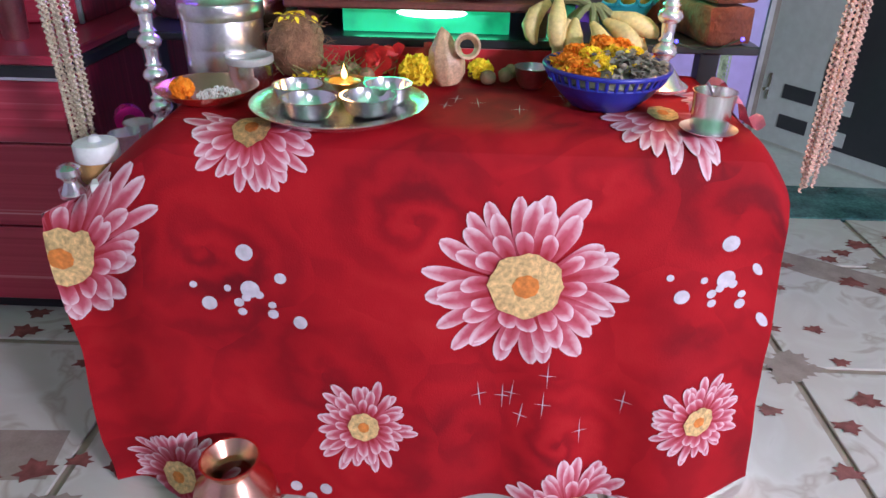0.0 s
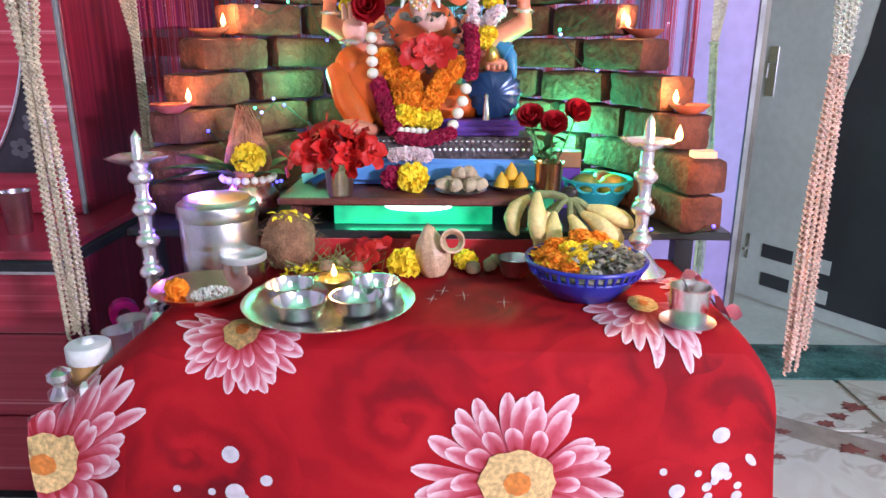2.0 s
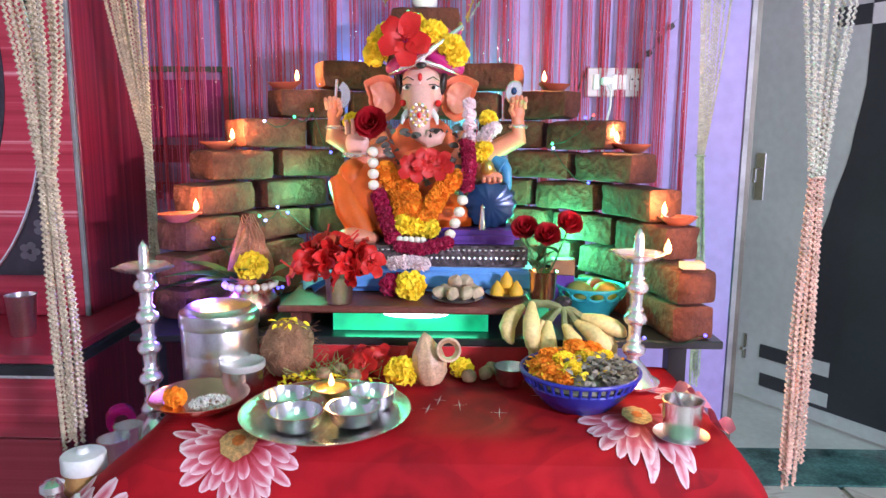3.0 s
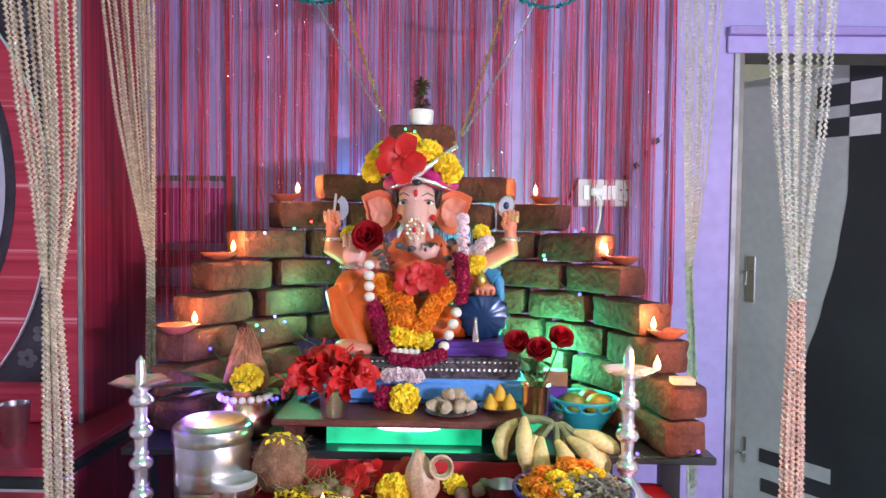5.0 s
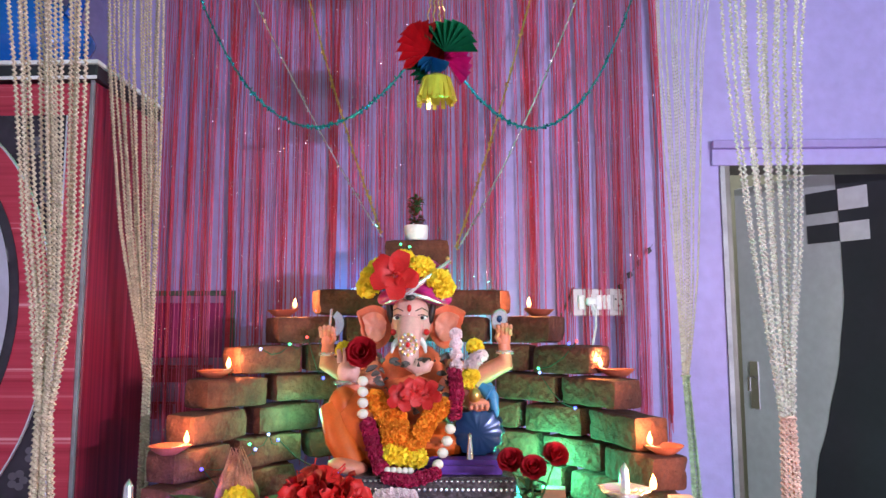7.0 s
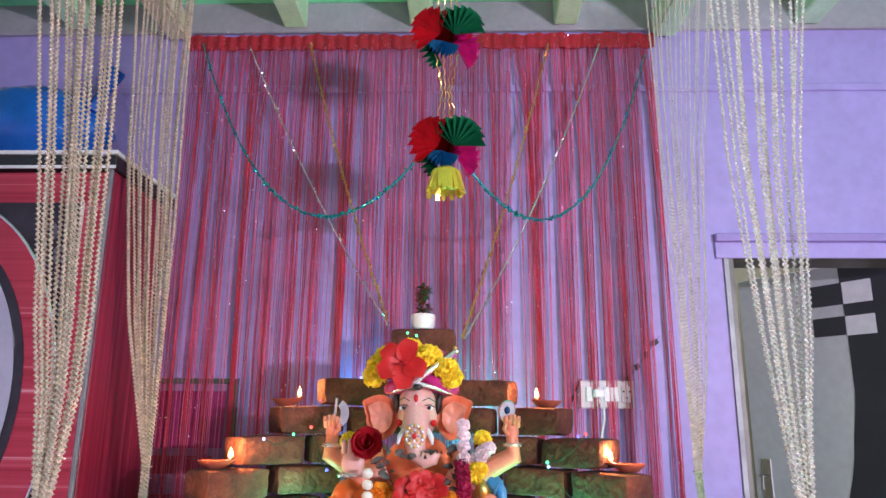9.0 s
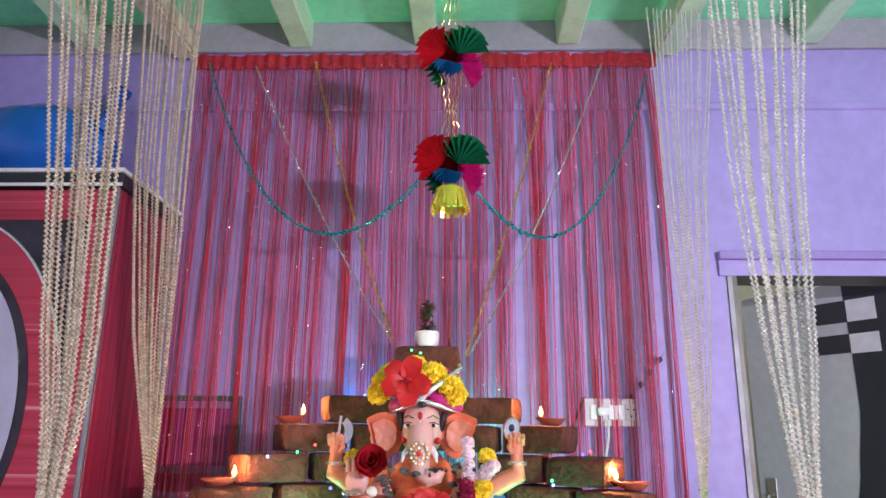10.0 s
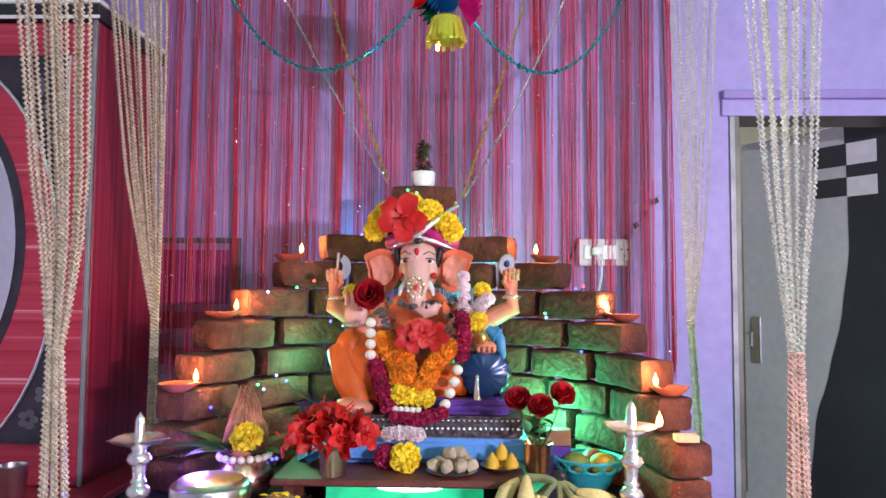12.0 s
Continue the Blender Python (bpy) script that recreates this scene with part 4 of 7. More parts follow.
def print_flower(cx, cw, radius, heart, a0=0, a1=360, seed=0, squash=1.0):
    r = random.Random(seed)
    disc = bmesh.new()
    petals = []

    def patch(rows, mat, lift, bm):
        uv = bm.loops.layers.uv.active or bm.loops.layers.uv.new("UVMap")
        g = [[(bm.verts.new(on_cloth(cx + x, cw + y * squash, lift)), u, v) for x, y, u, v in row] for row in rows]
        for a, b in zip(g, g[1:]):
            for i in range(len(a) - 1):
                q = (a[i], a[i + 1], b[i + 1], b[i])
                if len({tuple(round(c, 5) for c in e[0].co) for e in q}) < 4:
                    continue
                f = bm.faces.new([e[0] for e in q])
                f.material_index, f.smooth = max(mat - 1, 0), True
                for lp, e in zip(f.loops, q):
                    lp[uv].uv = (e[1], e[2])

    for layer, (count, length) in enumerate(((21, 1.0), (17, 0.86), (12, 0.62))):
        for i in range(count):
            deg = 360 * (i + 0.5 * layer + r.uniform(-0.22, 0.22)) / count
            if not a0 <= deg % 360 <= a1:
                continue
            a = radians(deg)
            ln = radius * length * r.uniform(0.82, 1.05)
            wd = radius * r.uniform(0.11, 0.15)
            bend = r.uniform(-0.12, 0.12)
            rows = []
            for k in range(15):
                v = k / 14
                rad = radius * heart * 0.7 + (ln - radius * heart * 0.7) * v
                ww = wd * (0.35 + 0.65 * math.sin(min(v * 1.25, 1) * 1.5708)) * (1 if v < 0.7 else math.sqrt(max(0.02, 1 - ((v - 0.7) / 0.31) ** 2)))
                row = []
                for u in (-1, -0.5, 0, 0.5, 1):
                    tx, ty = rad, u * ww * 0.72 + bend * ln * v * v
                    row.append((tx * math.cos(a) - ty * math.sin(a), tx * math.sin(a) + ty * math.cos(a), abs(u), v))
                rows.append(row)
            petals.append(bmesh.new())
            patch(rows, 0, 0.0022 + 0.0007 * layer + 0.00012 * (i % 4), petals[-1])
    for mat, rr, lift in ((1, heart, 0.0062), (2, heart * 0.36, 0.0072)):
        rows = [[(radius * rr * q * (1 + 0.05 * math.sin(j * 4.3)) * math.cos(a), radius * rr * q * (1 + 0.05 * math.sin(j * 4.3)) * math.sin(a), 0, 0) for j, a in enumerate([t * 2 * math.pi / 24 for t in range(25)])] for q in (0.02, 0.5, 1)]
        patch(rows, mat, lift, disc)
    whole = part("printed_gerbera", disc, [PRINT_DISC, PRINT_HEART], cloth, "pink gerbera print with a yellow disc", recalc=False)
    for bm in petals:
        if len(bm.faces):
            part("petal", bm, PRINT_PETAL, whole, recalc=False)
        else:
            bm.free()


print_flower(0.262, 0.472, 0.18, 0.36, seed=1)
print_flower(-0.556, 0.612, 0.182, 0.36, a1=360, seed=2)
print_flower(-0.025, 0.168, 0.098, 0.3, seed=3)
print_flower(0.602, 0.196, 0.098, 0.3, seed=4)
print_flower(-0.385, 0.05, 0.12, 0.3, seed=5)
print_flower(0.378, -0.035, 0.135, 0.3, seed=6)
print_flower(-0.207, 0.735, 0.118, 0.27, a0=150, a1=385, seed=7)
print_flower(-0.207, 0.735, 0.118, 0.27, a0=0, a1=25, seed=8)
print_flower(0.498, 0.85, 0.12, 0.22, a0=170, a1=372, seed=9, squash=1.55)
print_flower(0.655, 0.97, 0.1, 0.3, a0=150, a1=330, seed=10)


def print_blob(bm, x, w, r, lift=0.002, star=0.0, tilt=0.0):
    n = 14
    c = bm.verts.new(on_cloth(x, w, lift))
    ring = []
    for k in range(n if not star else 8):
        a = 2 * math.pi * k / (n if not star else 8) + tilt
        q = r if not star else (star if k % 2 == 0 else r)
        q = q * (0.55 if star and k % 4 == 0 else 1)
        ring.append(bm.verts.new(on_cloth(x + q * math.cos(a), w + q * math.sin(a), lift)))
    for a, b in zip(ring, ring[1:] + ring[:1]):
        bm.faces.new((c, a, b))


rnd = random.Random(12)
for cx, cw in ((-0.222, 0.437), (0.606, 0.482)):
    for dx, dw, r in ((-0.005, 0.075, 0.019), (0.055, 0.028, 0.013), (-0.1, 0.012, 0.008), (-0.075, -0.025, 0.017), (0.0, 0.005, 0.021), (-0.04, 0.006, 0.008), (-0.022, -0.022, 0.011), (-0.018, -0.042, 0.01),
                      (0.015, -0.006, 0.01), (0.036, -0.028, 0.009), (0.036, -0.048, 0.012), (0.085, -0.062, 0.016), (-0.008, -0.012, 0.01)):
        bm = bmesh.new()
        print_blob(bm, cx + dx, cw + dw + 0.006, r * 0.82)
        part("printed_pearl", bm, PRINT_WHITE, cloth, "white pearl print", recalc=False)
for x, w in ((0.19, 0.232), (0.235, 0.228), (0.252, 0.236), (0.31, 0.222), (0.27, 0.192), (0.46, 0.232), (0.385, 0.158), (0.315, 0.285), (0.13, 0.925), (0.17, 0.9), (0.11, 0.88), (0.245, 0.865), (0.33, 0.955), (0.07, 0.87)):
    bm = bmesh.new()
    print_blob(bm, x, w, 0.0012, star=0.03, tilt=0.15 * math.sin(x * 40))
    part("printed_sparkle", bm, PRINT_WHITE, cloth, "white sparkle print", recalc=False)
for x in (-0.1, -0.16, -0.21, -0.13, -0.25, -0.3):
    bm = bmesh.new()
    print_blob(bm, x, 0.022 + 0.02 * math.sin(x * 60), 0.012)
    part("printed_pearl", bm, PRINT_WHITE, cloth, "white pearl print", recalc=False)

# ---- flowers ----
MARIGOLD = material("orange_marigold", (0.9, 0.3, 0.01), 0.8, spread=0.15, scale=60, vary=0.12)
YELLOW = material("yellow_marigold", (0.98, 0.74, 0.03), 0.8, spread=0.15, scale=60, vary=0.1)
HIBISCUS = material("red_hibiscus", (0.55, 0.01, 0.008), 0.55, spread=0.25, scale=30, vary=0.15)
ROSE = material("red_rose", (0.42, 0.006, 0.015), 0.55, spread=0.25, scale=40, vary=0.12)
CRIMSON = material("crimson_petals", (0.4, 0.01, 0.07), 0.6, spread=0.3, scale=50, vary=0.2)
MAUVE = material("mauve_petals", (0.85, 0.7, 0.74), 0.6, spread=0.2, scale=50, vary=0.15)
BUD = material("white_buds", (0.8, 0.76, 0.66), 0.6, spread=0.12, scale=50)
LEAF = material("dark_leaf", (0.03, 0.09, 0.025), 0.4, spread=0.3, scale=20, vary=0.2)
LEAF_PALE = material("pale_stalk", (0.25, 0.32, 0.12), 0.6, spread=0.3, scale=30)


def pompon(radius, petals, seed):
    """A full marigold head of many small ruffled petals."""
    bm = bmesh.new()
    r = random.Random(seed)
    ball(0, 0, 0, radius * 0.86, sub=2, bm=bm)
    core = bm.verts.new((0, 0, 0))
    for i in range(petals):
        f = (i + 0.5) / petals
        z = 1 - 1.75 * f
        a = i * 2.39996
        q = math.sqrt(max(0, 1 - z * z))
        d = Vector((q * math.cos(a), q * math.sin(a), z * 0.85))
        side = d.orthogonal().normalized()
        side = (Matrix.Rotation(r.uniform(0, 6.28), 3, d.normalized()) @ side) * radius * 0.24
        up = d.cross(side).normalized() * radius * 0.16
        b, t = d * radius * 0.45, d * radius * r.uniform(0.92, 1.1)
        v = [bm.verts.new(p) for p in (b - side * 0.5, b + side * 0.5, t + side + up, t + up * 3, t - side + up)]
        bm.faces.new((v[0], v[1], v[2], v[3], v[4]))
        bm.faces.new((core, v[1], v[0]))
    return bm


def bloom(radius, petals, rows_, seed, droop=0.5, stamen=True):
    """An open flower with broad curved petals."""
    bm = bmesh.new()
    r = random.Random(seed)
    for i in range(petals):
        a = 2 * math.pi * i / petals + r.uniform(-0.15, 0.15)
        prev = None
        for k in range(rows_ + 1):
            v = k / rows_
            w = radius * 0.82 * math.sin(0.3 + v * 2.3) ** 0.8
            z = radius * (0.55 * v - droop * v * v) + radius * 0.05 * math.sin(v * 9 + i)
            c = radius * (0.1 + 0.9 * v)
            row = []
            for u in (-1, 0, 1):
                ang = a + u * w / max(c, radius * 0.28) * 0.55
                row.append(bm.verts.new((c * math.cos(ang), c * math.sin(ang), z + abs(u) * radius * 0.1 + 0.05 * radius * math.sin(7 * v + u * 3 + i * 2) + 0.012 * radius * (i % 2))))
            if prev:
                for q in range(2):
                    bm.faces.new((prev[q], prev[q + 1], row[q + 1], row[q]))
            prev = row
    if stamen:
        merge(bm, tube([(0, 0, 0), (0.1 * radius, 0, 0.5 * radius), (0.3 * radius, 0, 0.85 * radius)], [0.05 * radius, 0.045 * radius, 0.07 * radius], 5))
    for f in bm.faces:
        f.smooth = True
    return bm


def rosehead(radius, seed):
    bm = bmesh.new()
    r = random.Random(seed)
    core = bm.verts.new((0, 0, -0.35 * radius))
    for layer, (n, rr, h) in enumerate(((3, 0.3, 1.0), (4, 0.55, 0.95), (5, 0.8, 0.8), (6, 1.0, 0.6))):
        for i in range(n):
            a = 2 * math.pi * i / n + layer * 0.7
            prev = None
            for k in range(4):
                v = k / 3
                row = []
                for u in (-1, -0.35, 0.35, 1):
                    ang = a + u * (1.5 / n + 0.5)
                    q = radius * rr * (0.35 + 0.65 * math.sin(v * 1.7)) * (1 + 0.12 * v * abs(u)) + (0.12 * radius if k == 3 else 0) * (layer > 1)
                    row.append(bm.verts.new((q * math.cos(ang), q * math.sin(ang), radius * (h * 1.3 * v - 0.3 - (0.12 if k == 3 and abs(u) > 0.5 else 0)))))
                if prev:
                    for j in range(3):
                        bm.faces.new((prev[j], prev[j + 1], row[j + 1], row[j]))
                else:
                    for j in range(3):
                        bm.faces.new((core, row[j], row[j + 1]))
                prev = row
    for f in bm.faces:
        f.smooth = True
    return bm


def leaf_blade(length, width, bend=0.25):
    bm = bmesh.new()
    prev = None
    for k in range(7):
        v = k / 6
        w = width * math.sin(math.pi * min(0.06 + v * 0.93, 0.985)) ** 0.8 * 0.5
        row = [bm.verts.new((length * v, u * w, -bend * length * v * v + abs(u) * w * 0.3)) for u in (-1, 0, 1)]
        if prev:
            for q in range(2):
                bm.faces.new((prev[q], prev[q + 1], row[q + 1], row[q]))
        prev = row
    return bm


pom_a = [mesh_of(pompon(1, 120, k), "marigold", MARIGOLD, recalc=False) for k in range(3)]
pom_y = [mesh_of(pompon(1, 120, 10 + k), "yellow_marigold", YELLOW, recalc=False) for k in range(2)]
pom_c = [mesh_of(pompon(1, 110, 20 + k), "crimson_flower", CRIMSON, recalc=False) for k in range(2)]
pom_m = [mesh_of(pompon(1, 110, 30), "mauve_flower", MAUVE, recalc=False)]
bud = [mesh_of(ball(0, 0, 0, 1, 1, 0.9), "white_bud", BUD, True)]
hib = [mesh_of(bloom(1, 5, 5, k, 0.4), "hibiscus", HIBISCUS, recalc=False) for k in range(3)]
rose = [mesh_of(rosehead(1, k), "rose", ROSE, recalc=False) for k in range(2)]
leaf = [mesh_of(leaf_blade(1, 0.45), "leaf", LEAF, recalc=False)]
rnd = random.Random(21)


def put(name, meshes, place, size, parent=None, rx=None, ry=None, rz=None, stretch=(1, 1, 1)):
    ob = new(name, rnd.choice(meshes))
    a = [rnd.uniform(-25, 25) if v is None else v for v in (rx, ry)] + [rnd.uniform(0, 360) if rz is None else rz]
    base = parent.matrix_basis.inverted() if parent else Matrix()
    ob.matrix_basis = base @ Matrix.LocRotScale(place, Euler([radians(v) for v in a]), Vector(stretch) * size)
    ob.parent = parent
    return ob


def chain(points, n):
    pts = [Vector(p) for p in points]
    lens = [(b - a).length for a, b in zip(pts, pts[1:])]
    out = []
    for i in range(n):
        w = sum(lens) * i / max(n - 1, 1)
        k = 0
        while k < len(lens) - 1 and w > lens[k]:
            w -= lens[k]
            k += 1
        out.append(pts[k].lerp(pts[k + 1], min(w / lens[k], 1)))
    return out


# ---- the idol, one mesh ----
SKIN = material("painted_skin", (0.68, 0.25, 0.16), 0.42, spread=0.1, scale=20, coat=0.12)
EAR_AND_SHADE = material("painted_ear_and_shade", (0.7, 0.16, 0.07), 0.55, spread=0.25, scale=14)
ORANGE = material("orange_painted_cloth", (0.6, 0.1, 0.008), 0.45, spread=0.15, scale=20, coat=0.2)
MAGENTA = material("magenta_satin", (0.55, 0.02, 0.2), 0.35, spread=0.15, scale=30)
PURPLE = material("purple_velvet", (0.1, 0.03, 0.3), 0.5, spread=0.15, scale=30)
NAVY = material("navy_satin", (0.015, 0.045, 0.13), 0.25, 0.3, spread=0.15, scale=30)
DARK = material("dark_paint", (0.02, 0.015, 0.015), 0.4)
BLUE_DRAPE = material("blue_painted_drape", (0.05, 0.25, 0.5), 0.4, spread=0.2, scale=40)
ORNATE = material("dark_silver_ornament", (0.1, 0.08, 0.09), 0.35, 0.6, spread=0.5, scale=70, bump=0.9, bump_scale=110)
TILAK = material("red_paint", (0.6, 0.01, 0.01), 0.4)
FACE = material("painted_face", (0.74, 0.42, 0.36), 0.4, spread=0.08, scale=20, coat=0.12)
IDOL = [SKIN, EAR_AND_SHADE, ORANGE, MAGENTA, PURPLE, NAVY, DARK, BLUE_DRAPE, ORNATE, SILVER, TILAK, WHITE, GOLD, FACE]
ib = bmesh.new()


def lump(place, rx, ry, rz, mat, turn=(0, 0, 0), sub=3):
    ball(0, 0, 0, rx, ry, rz, sub, ib, Matrix.LocRotScale(place, Euler([radians(a) for a in turn]), None), mat)


def limb(points, radii, mat, seg=12):
    merge(ib, tube(points, radii, seg), None, mat)


merge(ib, box(-0.06, 0.33, 1.6, 1.95, 0.935, 0.985, 0.006, seg=2), None, 8)
merge(ib, box(0.14, 0.31, 1.615, 1.8, 0.986, 1.02, 0.012, seg=2), None, 4)
merge(ib, box(0.0, 0.27, 1.66, 1.93, 0.986, 1.02, 0.012, seg=2), None, 4)
for k in range(30):
    for h in (0.957, 0.976):
        lump((-0.052 + 0.0128 * k, 1.599, h), 0.0042, 0.003, 0.0042 if h < 0.96 else 0.0026, 9, sub=1)
# folded legs and dhoti
lump((-0.045, 1.745, 1.075), 0.095, 0.085, 0.105, 2, (0, 20, 0))
lump((-0.10, 1.75, 1.13), 0.045, 0.06, 0.055, 2)
lump((0.12, 1.75, 1.045), 0.10, 0.09, 0.055, 2)
lump((0.035, 1.72, 1.02), 0.12, 0.07, 0.04, 2)
limb([(-0.13, 1.735, 1.13), (-0.1, 1.69, 1.06), (-0.06, 1.67, 0.995)], [0.035, 0.04, 0.035], 2)
lump((-0.075, 1.65, 1.0), 0.05, 0.04, 0.02, 0, (0, 10, 20))
for k in range(4):
    lump((-0.118 + 0.012 * k, 1.632 - 0.004 * k, 0.998), 0.007, 0.013, 0.009, 0, sub=2)
# trunk of the body, in the redder ear colour to paint its shadow
lump((0.07, 1.8, 1.12), 0.1, 0.085, 0.1, 1)
lump((0.07, 1.83, 1.21), 0.09, 0.07, 0.085, 1)
lump((0.07, 1.78, 1.05), 0.11, 0.08, 0.06, 2)
# head, brow, trunk, ears, tusks
lump((0.067, 1.80, 1.345), 0.055, 0.058, 0.068, 13)
lump((0.067, 1.778, 1.378), 0.048, 0.048, 0.042, 13)
limb([(0.067, 1.757, 1.345), (0.067, 1.733, 1.31), (0.067, 1.718, 1.272), (0.074, 1.71, 1.244), (0.092, 1.705, 1.231), (0.112, 1.705, 1.236), (0.12, 1.708, 1.252)], [0.034, 0.031, 0.026, 0.022, 0.02, 0.017, 0.013], 13, 16)
for k in range(5):
    limb([(0.067 + 0.024 * math.cos(a), 1.722 - 0.003 * k + 0.012 - 0.02 * math.sin(a), 1.28 - 0.011 * k) for a in [math.pi * j / 8 for j in range(9)]], 0.0009, 1, 4)
EAR_SHAPE = [(0.036, 0), (0.047, 25), (0.062, 38), (0.057, 55), (0.056, 90), (0.05, 135), (0.042, 180), (0.052, 225), (0.062, 262), (0.053, 290), (0.041, 325), (0.036, 360)]


def ear_reach(deg):
    for (r0, a0), (r1, a1) in zip(EAR_SHAPE, EAR_SHAPE[1:]):
        if a0 <= deg <= a1:
            return r0 + (r1 - r0) * (deg - a0) / (a1 - a0)
    return EAR_SHAPE[0][0]


for s in (-1, 1):
    for scale, front, mat in ((1.0, 0.0, 1), (0.68, -0.0075, 0)):
        own = bmesh.new()
        bmesh.ops.create_icosphere(own, subdivisions=4, radius=1)
        for v in own.verts:
            c = v.co.copy()
            rho, phi = math.hypot(c.x, c.z), math.atan2(c.z, c.x)
            q = rho * ear_reach(math.degrees(phi) % 360) * scale
            v.co = Vector((q * math.cos(phi), c.y * 0.008 + front - 0.018 * rho ** 3 + 0.003 * math.sin(phi * 5) * rho, q * math.sin(phi)))
        merge(ib, own, Matrix.Translation((0.067 + s * 0.096, 1.805, 1.338)) @ Matrix.Diagonal((s * 1.05, 1, 1, 1)), mat)
    limb([(0.067 + s * 0.03, 1.742, 1.302), (0.067 + s * 0.04, 1.722, 1.288), (0.067 + s * 0.044, 1.714, 1.27)], [0.0085, 0.007, 0.003], 11, 8)
    lump((0.067 + s * 0.034, 1.7485, 1.36), 0.0115, 0.006, 0.0058, 11, (0, 8 * s, -22 * s), 2)
    lump((0.067 + s * 0.033, 1.744, 1.36), 0.0055, 0.004, 0.005, 6, (0, 0, -22 * s), 2)
    limb([(0.067 + s * 0.022, 1.737, 1.366), (0.067 + s * 0.034, 1.742, 1.3675), (0.067 + s * 0.047, 1.757, 1.362)], 0.0013, 6, 5)
    limb([(0.067 + s * 0.016, 1.73, 1.377), (0.067 + s * 0.032, 1.736, 1.385), (0.067 + s * 0.048, 1.752, 1.376)], 0.0013, 6, 5)
    lump((0.067 + s * 0.044, 1.753, 1.322), 0.009, 0.006, 0.009, 10, (0, 0, -35 * s), 2)
    lump((0.067 + s * 0.056, 1.79, 1.375), 0.01, 0.02, 0.034, 6, (0, 10 * s, 0))
lump((0.067, 1.729, 1.384), 0.006, 0.004, 0.01, 10, sub=2)
lump((0.067, 1.727, 1.369), 0.0025, 0.002, 0.0025, 11, sub=1)
# filigree plate on the trunk
for k in range(16):
    a = 2 * math.pi * k / 16
    lump((0.067 + 0.021 * math.cos(a), 1.692 + 0.006 * abs(math.cos(a)), 1.291 + 0.026 * math.sin(a)), 0.0045, 0.0035, 0.0055, 9 if k % 2 else 12, sub=1)
for k in range(8):
    a = 2 * math.pi * k / 8
    lump((0.067 + 0.0115 * math.cos(a), 1.690, 1.291 + 0.0135 * math.sin(a)), 0.0036, 0.003, 0.004, 12 if k % 2 else 9, sub=1)
lump((0.067, 1.689, 1.291), 0.0055, 0.004, 0.007, 10, sub=2)
# turban
lump((0.03, 1.80, 1.425), 0.058, 0.075, 0.026, 3, (0, -22, 0))
lump((0.12, 1.80, 1.425), 0.06, 0.075, 0.027, 3, (0, 20, 0))
lump((0.085, 1.82, 1.47), 0.078, 0.07, 0.06, 3, (0, 10, 0))
limb([(0.075 + 0.09 * math.cos(a), 1.81 + 0.083 * math.sin(a), 1.398 + 0.022 * (1 - abs(math.cos(a)))) for a in [math.pi * (1 + k / 14) for k in range(15)]], 0.006, 9, 8)
limb([(0.02, 1.735, 1.405), (0.07, 1.725, 1.43), (0.13, 1.735, 1.475), (0.17, 1.77, 1.51)], [0.006, 0.008, 0.008, 0.005], 9, 8)
for k in range(12):
    lump((0.165 + 0.004 * math.sin(k * 2), 1.79 + 0.012 * (k % 3), 1.40 + 0.011 * k), 0.007, 0.007, 0.007, 12 if k % 3 else 3, sub=1)
lump((0.07, 1.726, 1.412), 0.014, 0.008, 0.009, 6, sub=2)
# raised hands with axe and disc, blessing hand, hand with sweet
for s, hx, hz in ((-1, -0.165, 1.297), (1, 0.318, 1.302)):
    limb([(0.07 + s * 0.085, 1.85, 1.235), (0.07 + s * 0.165, 1.86, 1.19), (hx + 0.005 * s, 1.845, 1.24), (hx, 1.84, 1.29)], [0.036, 0.031, 0.025, 0.016], 0, 14)
    lump((hx, 1.838, hz - 0.002), 0.018, 0.013, 0.024, 0, (0, 8 * s, 0))
    for k in range(4):
        fx = hx - 0.0165 + 0.011 * k
        lift = 0.004 * (1.5 - abs(k - 1.5))
        limb([(fx, 1.834, hz + 0.012), (fx * 1.0 - 0.001, 1.822, hz + 0.031 + lift), (fx, 1.811, hz + 0.036 + lift), (fx + 0.001, 1.806, hz + 0.026 + lift)], [0.0062, 0.0058, 0.0052, 0.004], 0, 8)
    limb([(hx - s * 0.012, 1.83, hz - 0.006), (hx - s * 0.022, 1.818, hz + 0.008), (hx - s * 0.017, 1.81, hz + 0.02)], [0.007, 0.006, 0.004], 0, 8)
    limb([(hx + 0.022 * math.cos(a), 1.84 + 0.02 * math.sin(a), hz - 0.035) for a in [k * 0.6283 for k in range(11)]], 0.0055, 9, 6)
pts = [(-0.15 + 0.03 * math.cos(a), 1.345 + 0.036 * math.sin(a)) for a in [radians(-70 + 14 * k) for k in range(11)]] + [(-0.155 + 0.012 * math.cos(a), 1.345 + 0.02 * math.sin(a)) for a in [radians(70 - 20 * k) for k in range(8)]]
merge(ib, slab(pts, 1.828, 1.836), None, 9)
limb([(-0.165, 1.832, 1.28), (-0.155, 1.832, 1.385)], 0.004, 9, 6)
merge(ib, lathe([(0.0, -0.004), (0.026, -0.004), (0.03, 0.0), (0.026, 0.004), (0.0, 0.004)], 20), pose(0.305, 1.825, 1.355, 90, 15, 0) @ Matrix.Diagonal((0.75, 1, 1, 1)), 9)
lump((0.305, 1.819, 1.357), 0.008, 0.004, 0.01, 5, sub=2)
limb([(-0.02, 1.8, 1.2), (-0.085, 1.77, 1.175), (-0.09, 1.745, 1.2)], [0.035, 0.03, 0.02], 0)
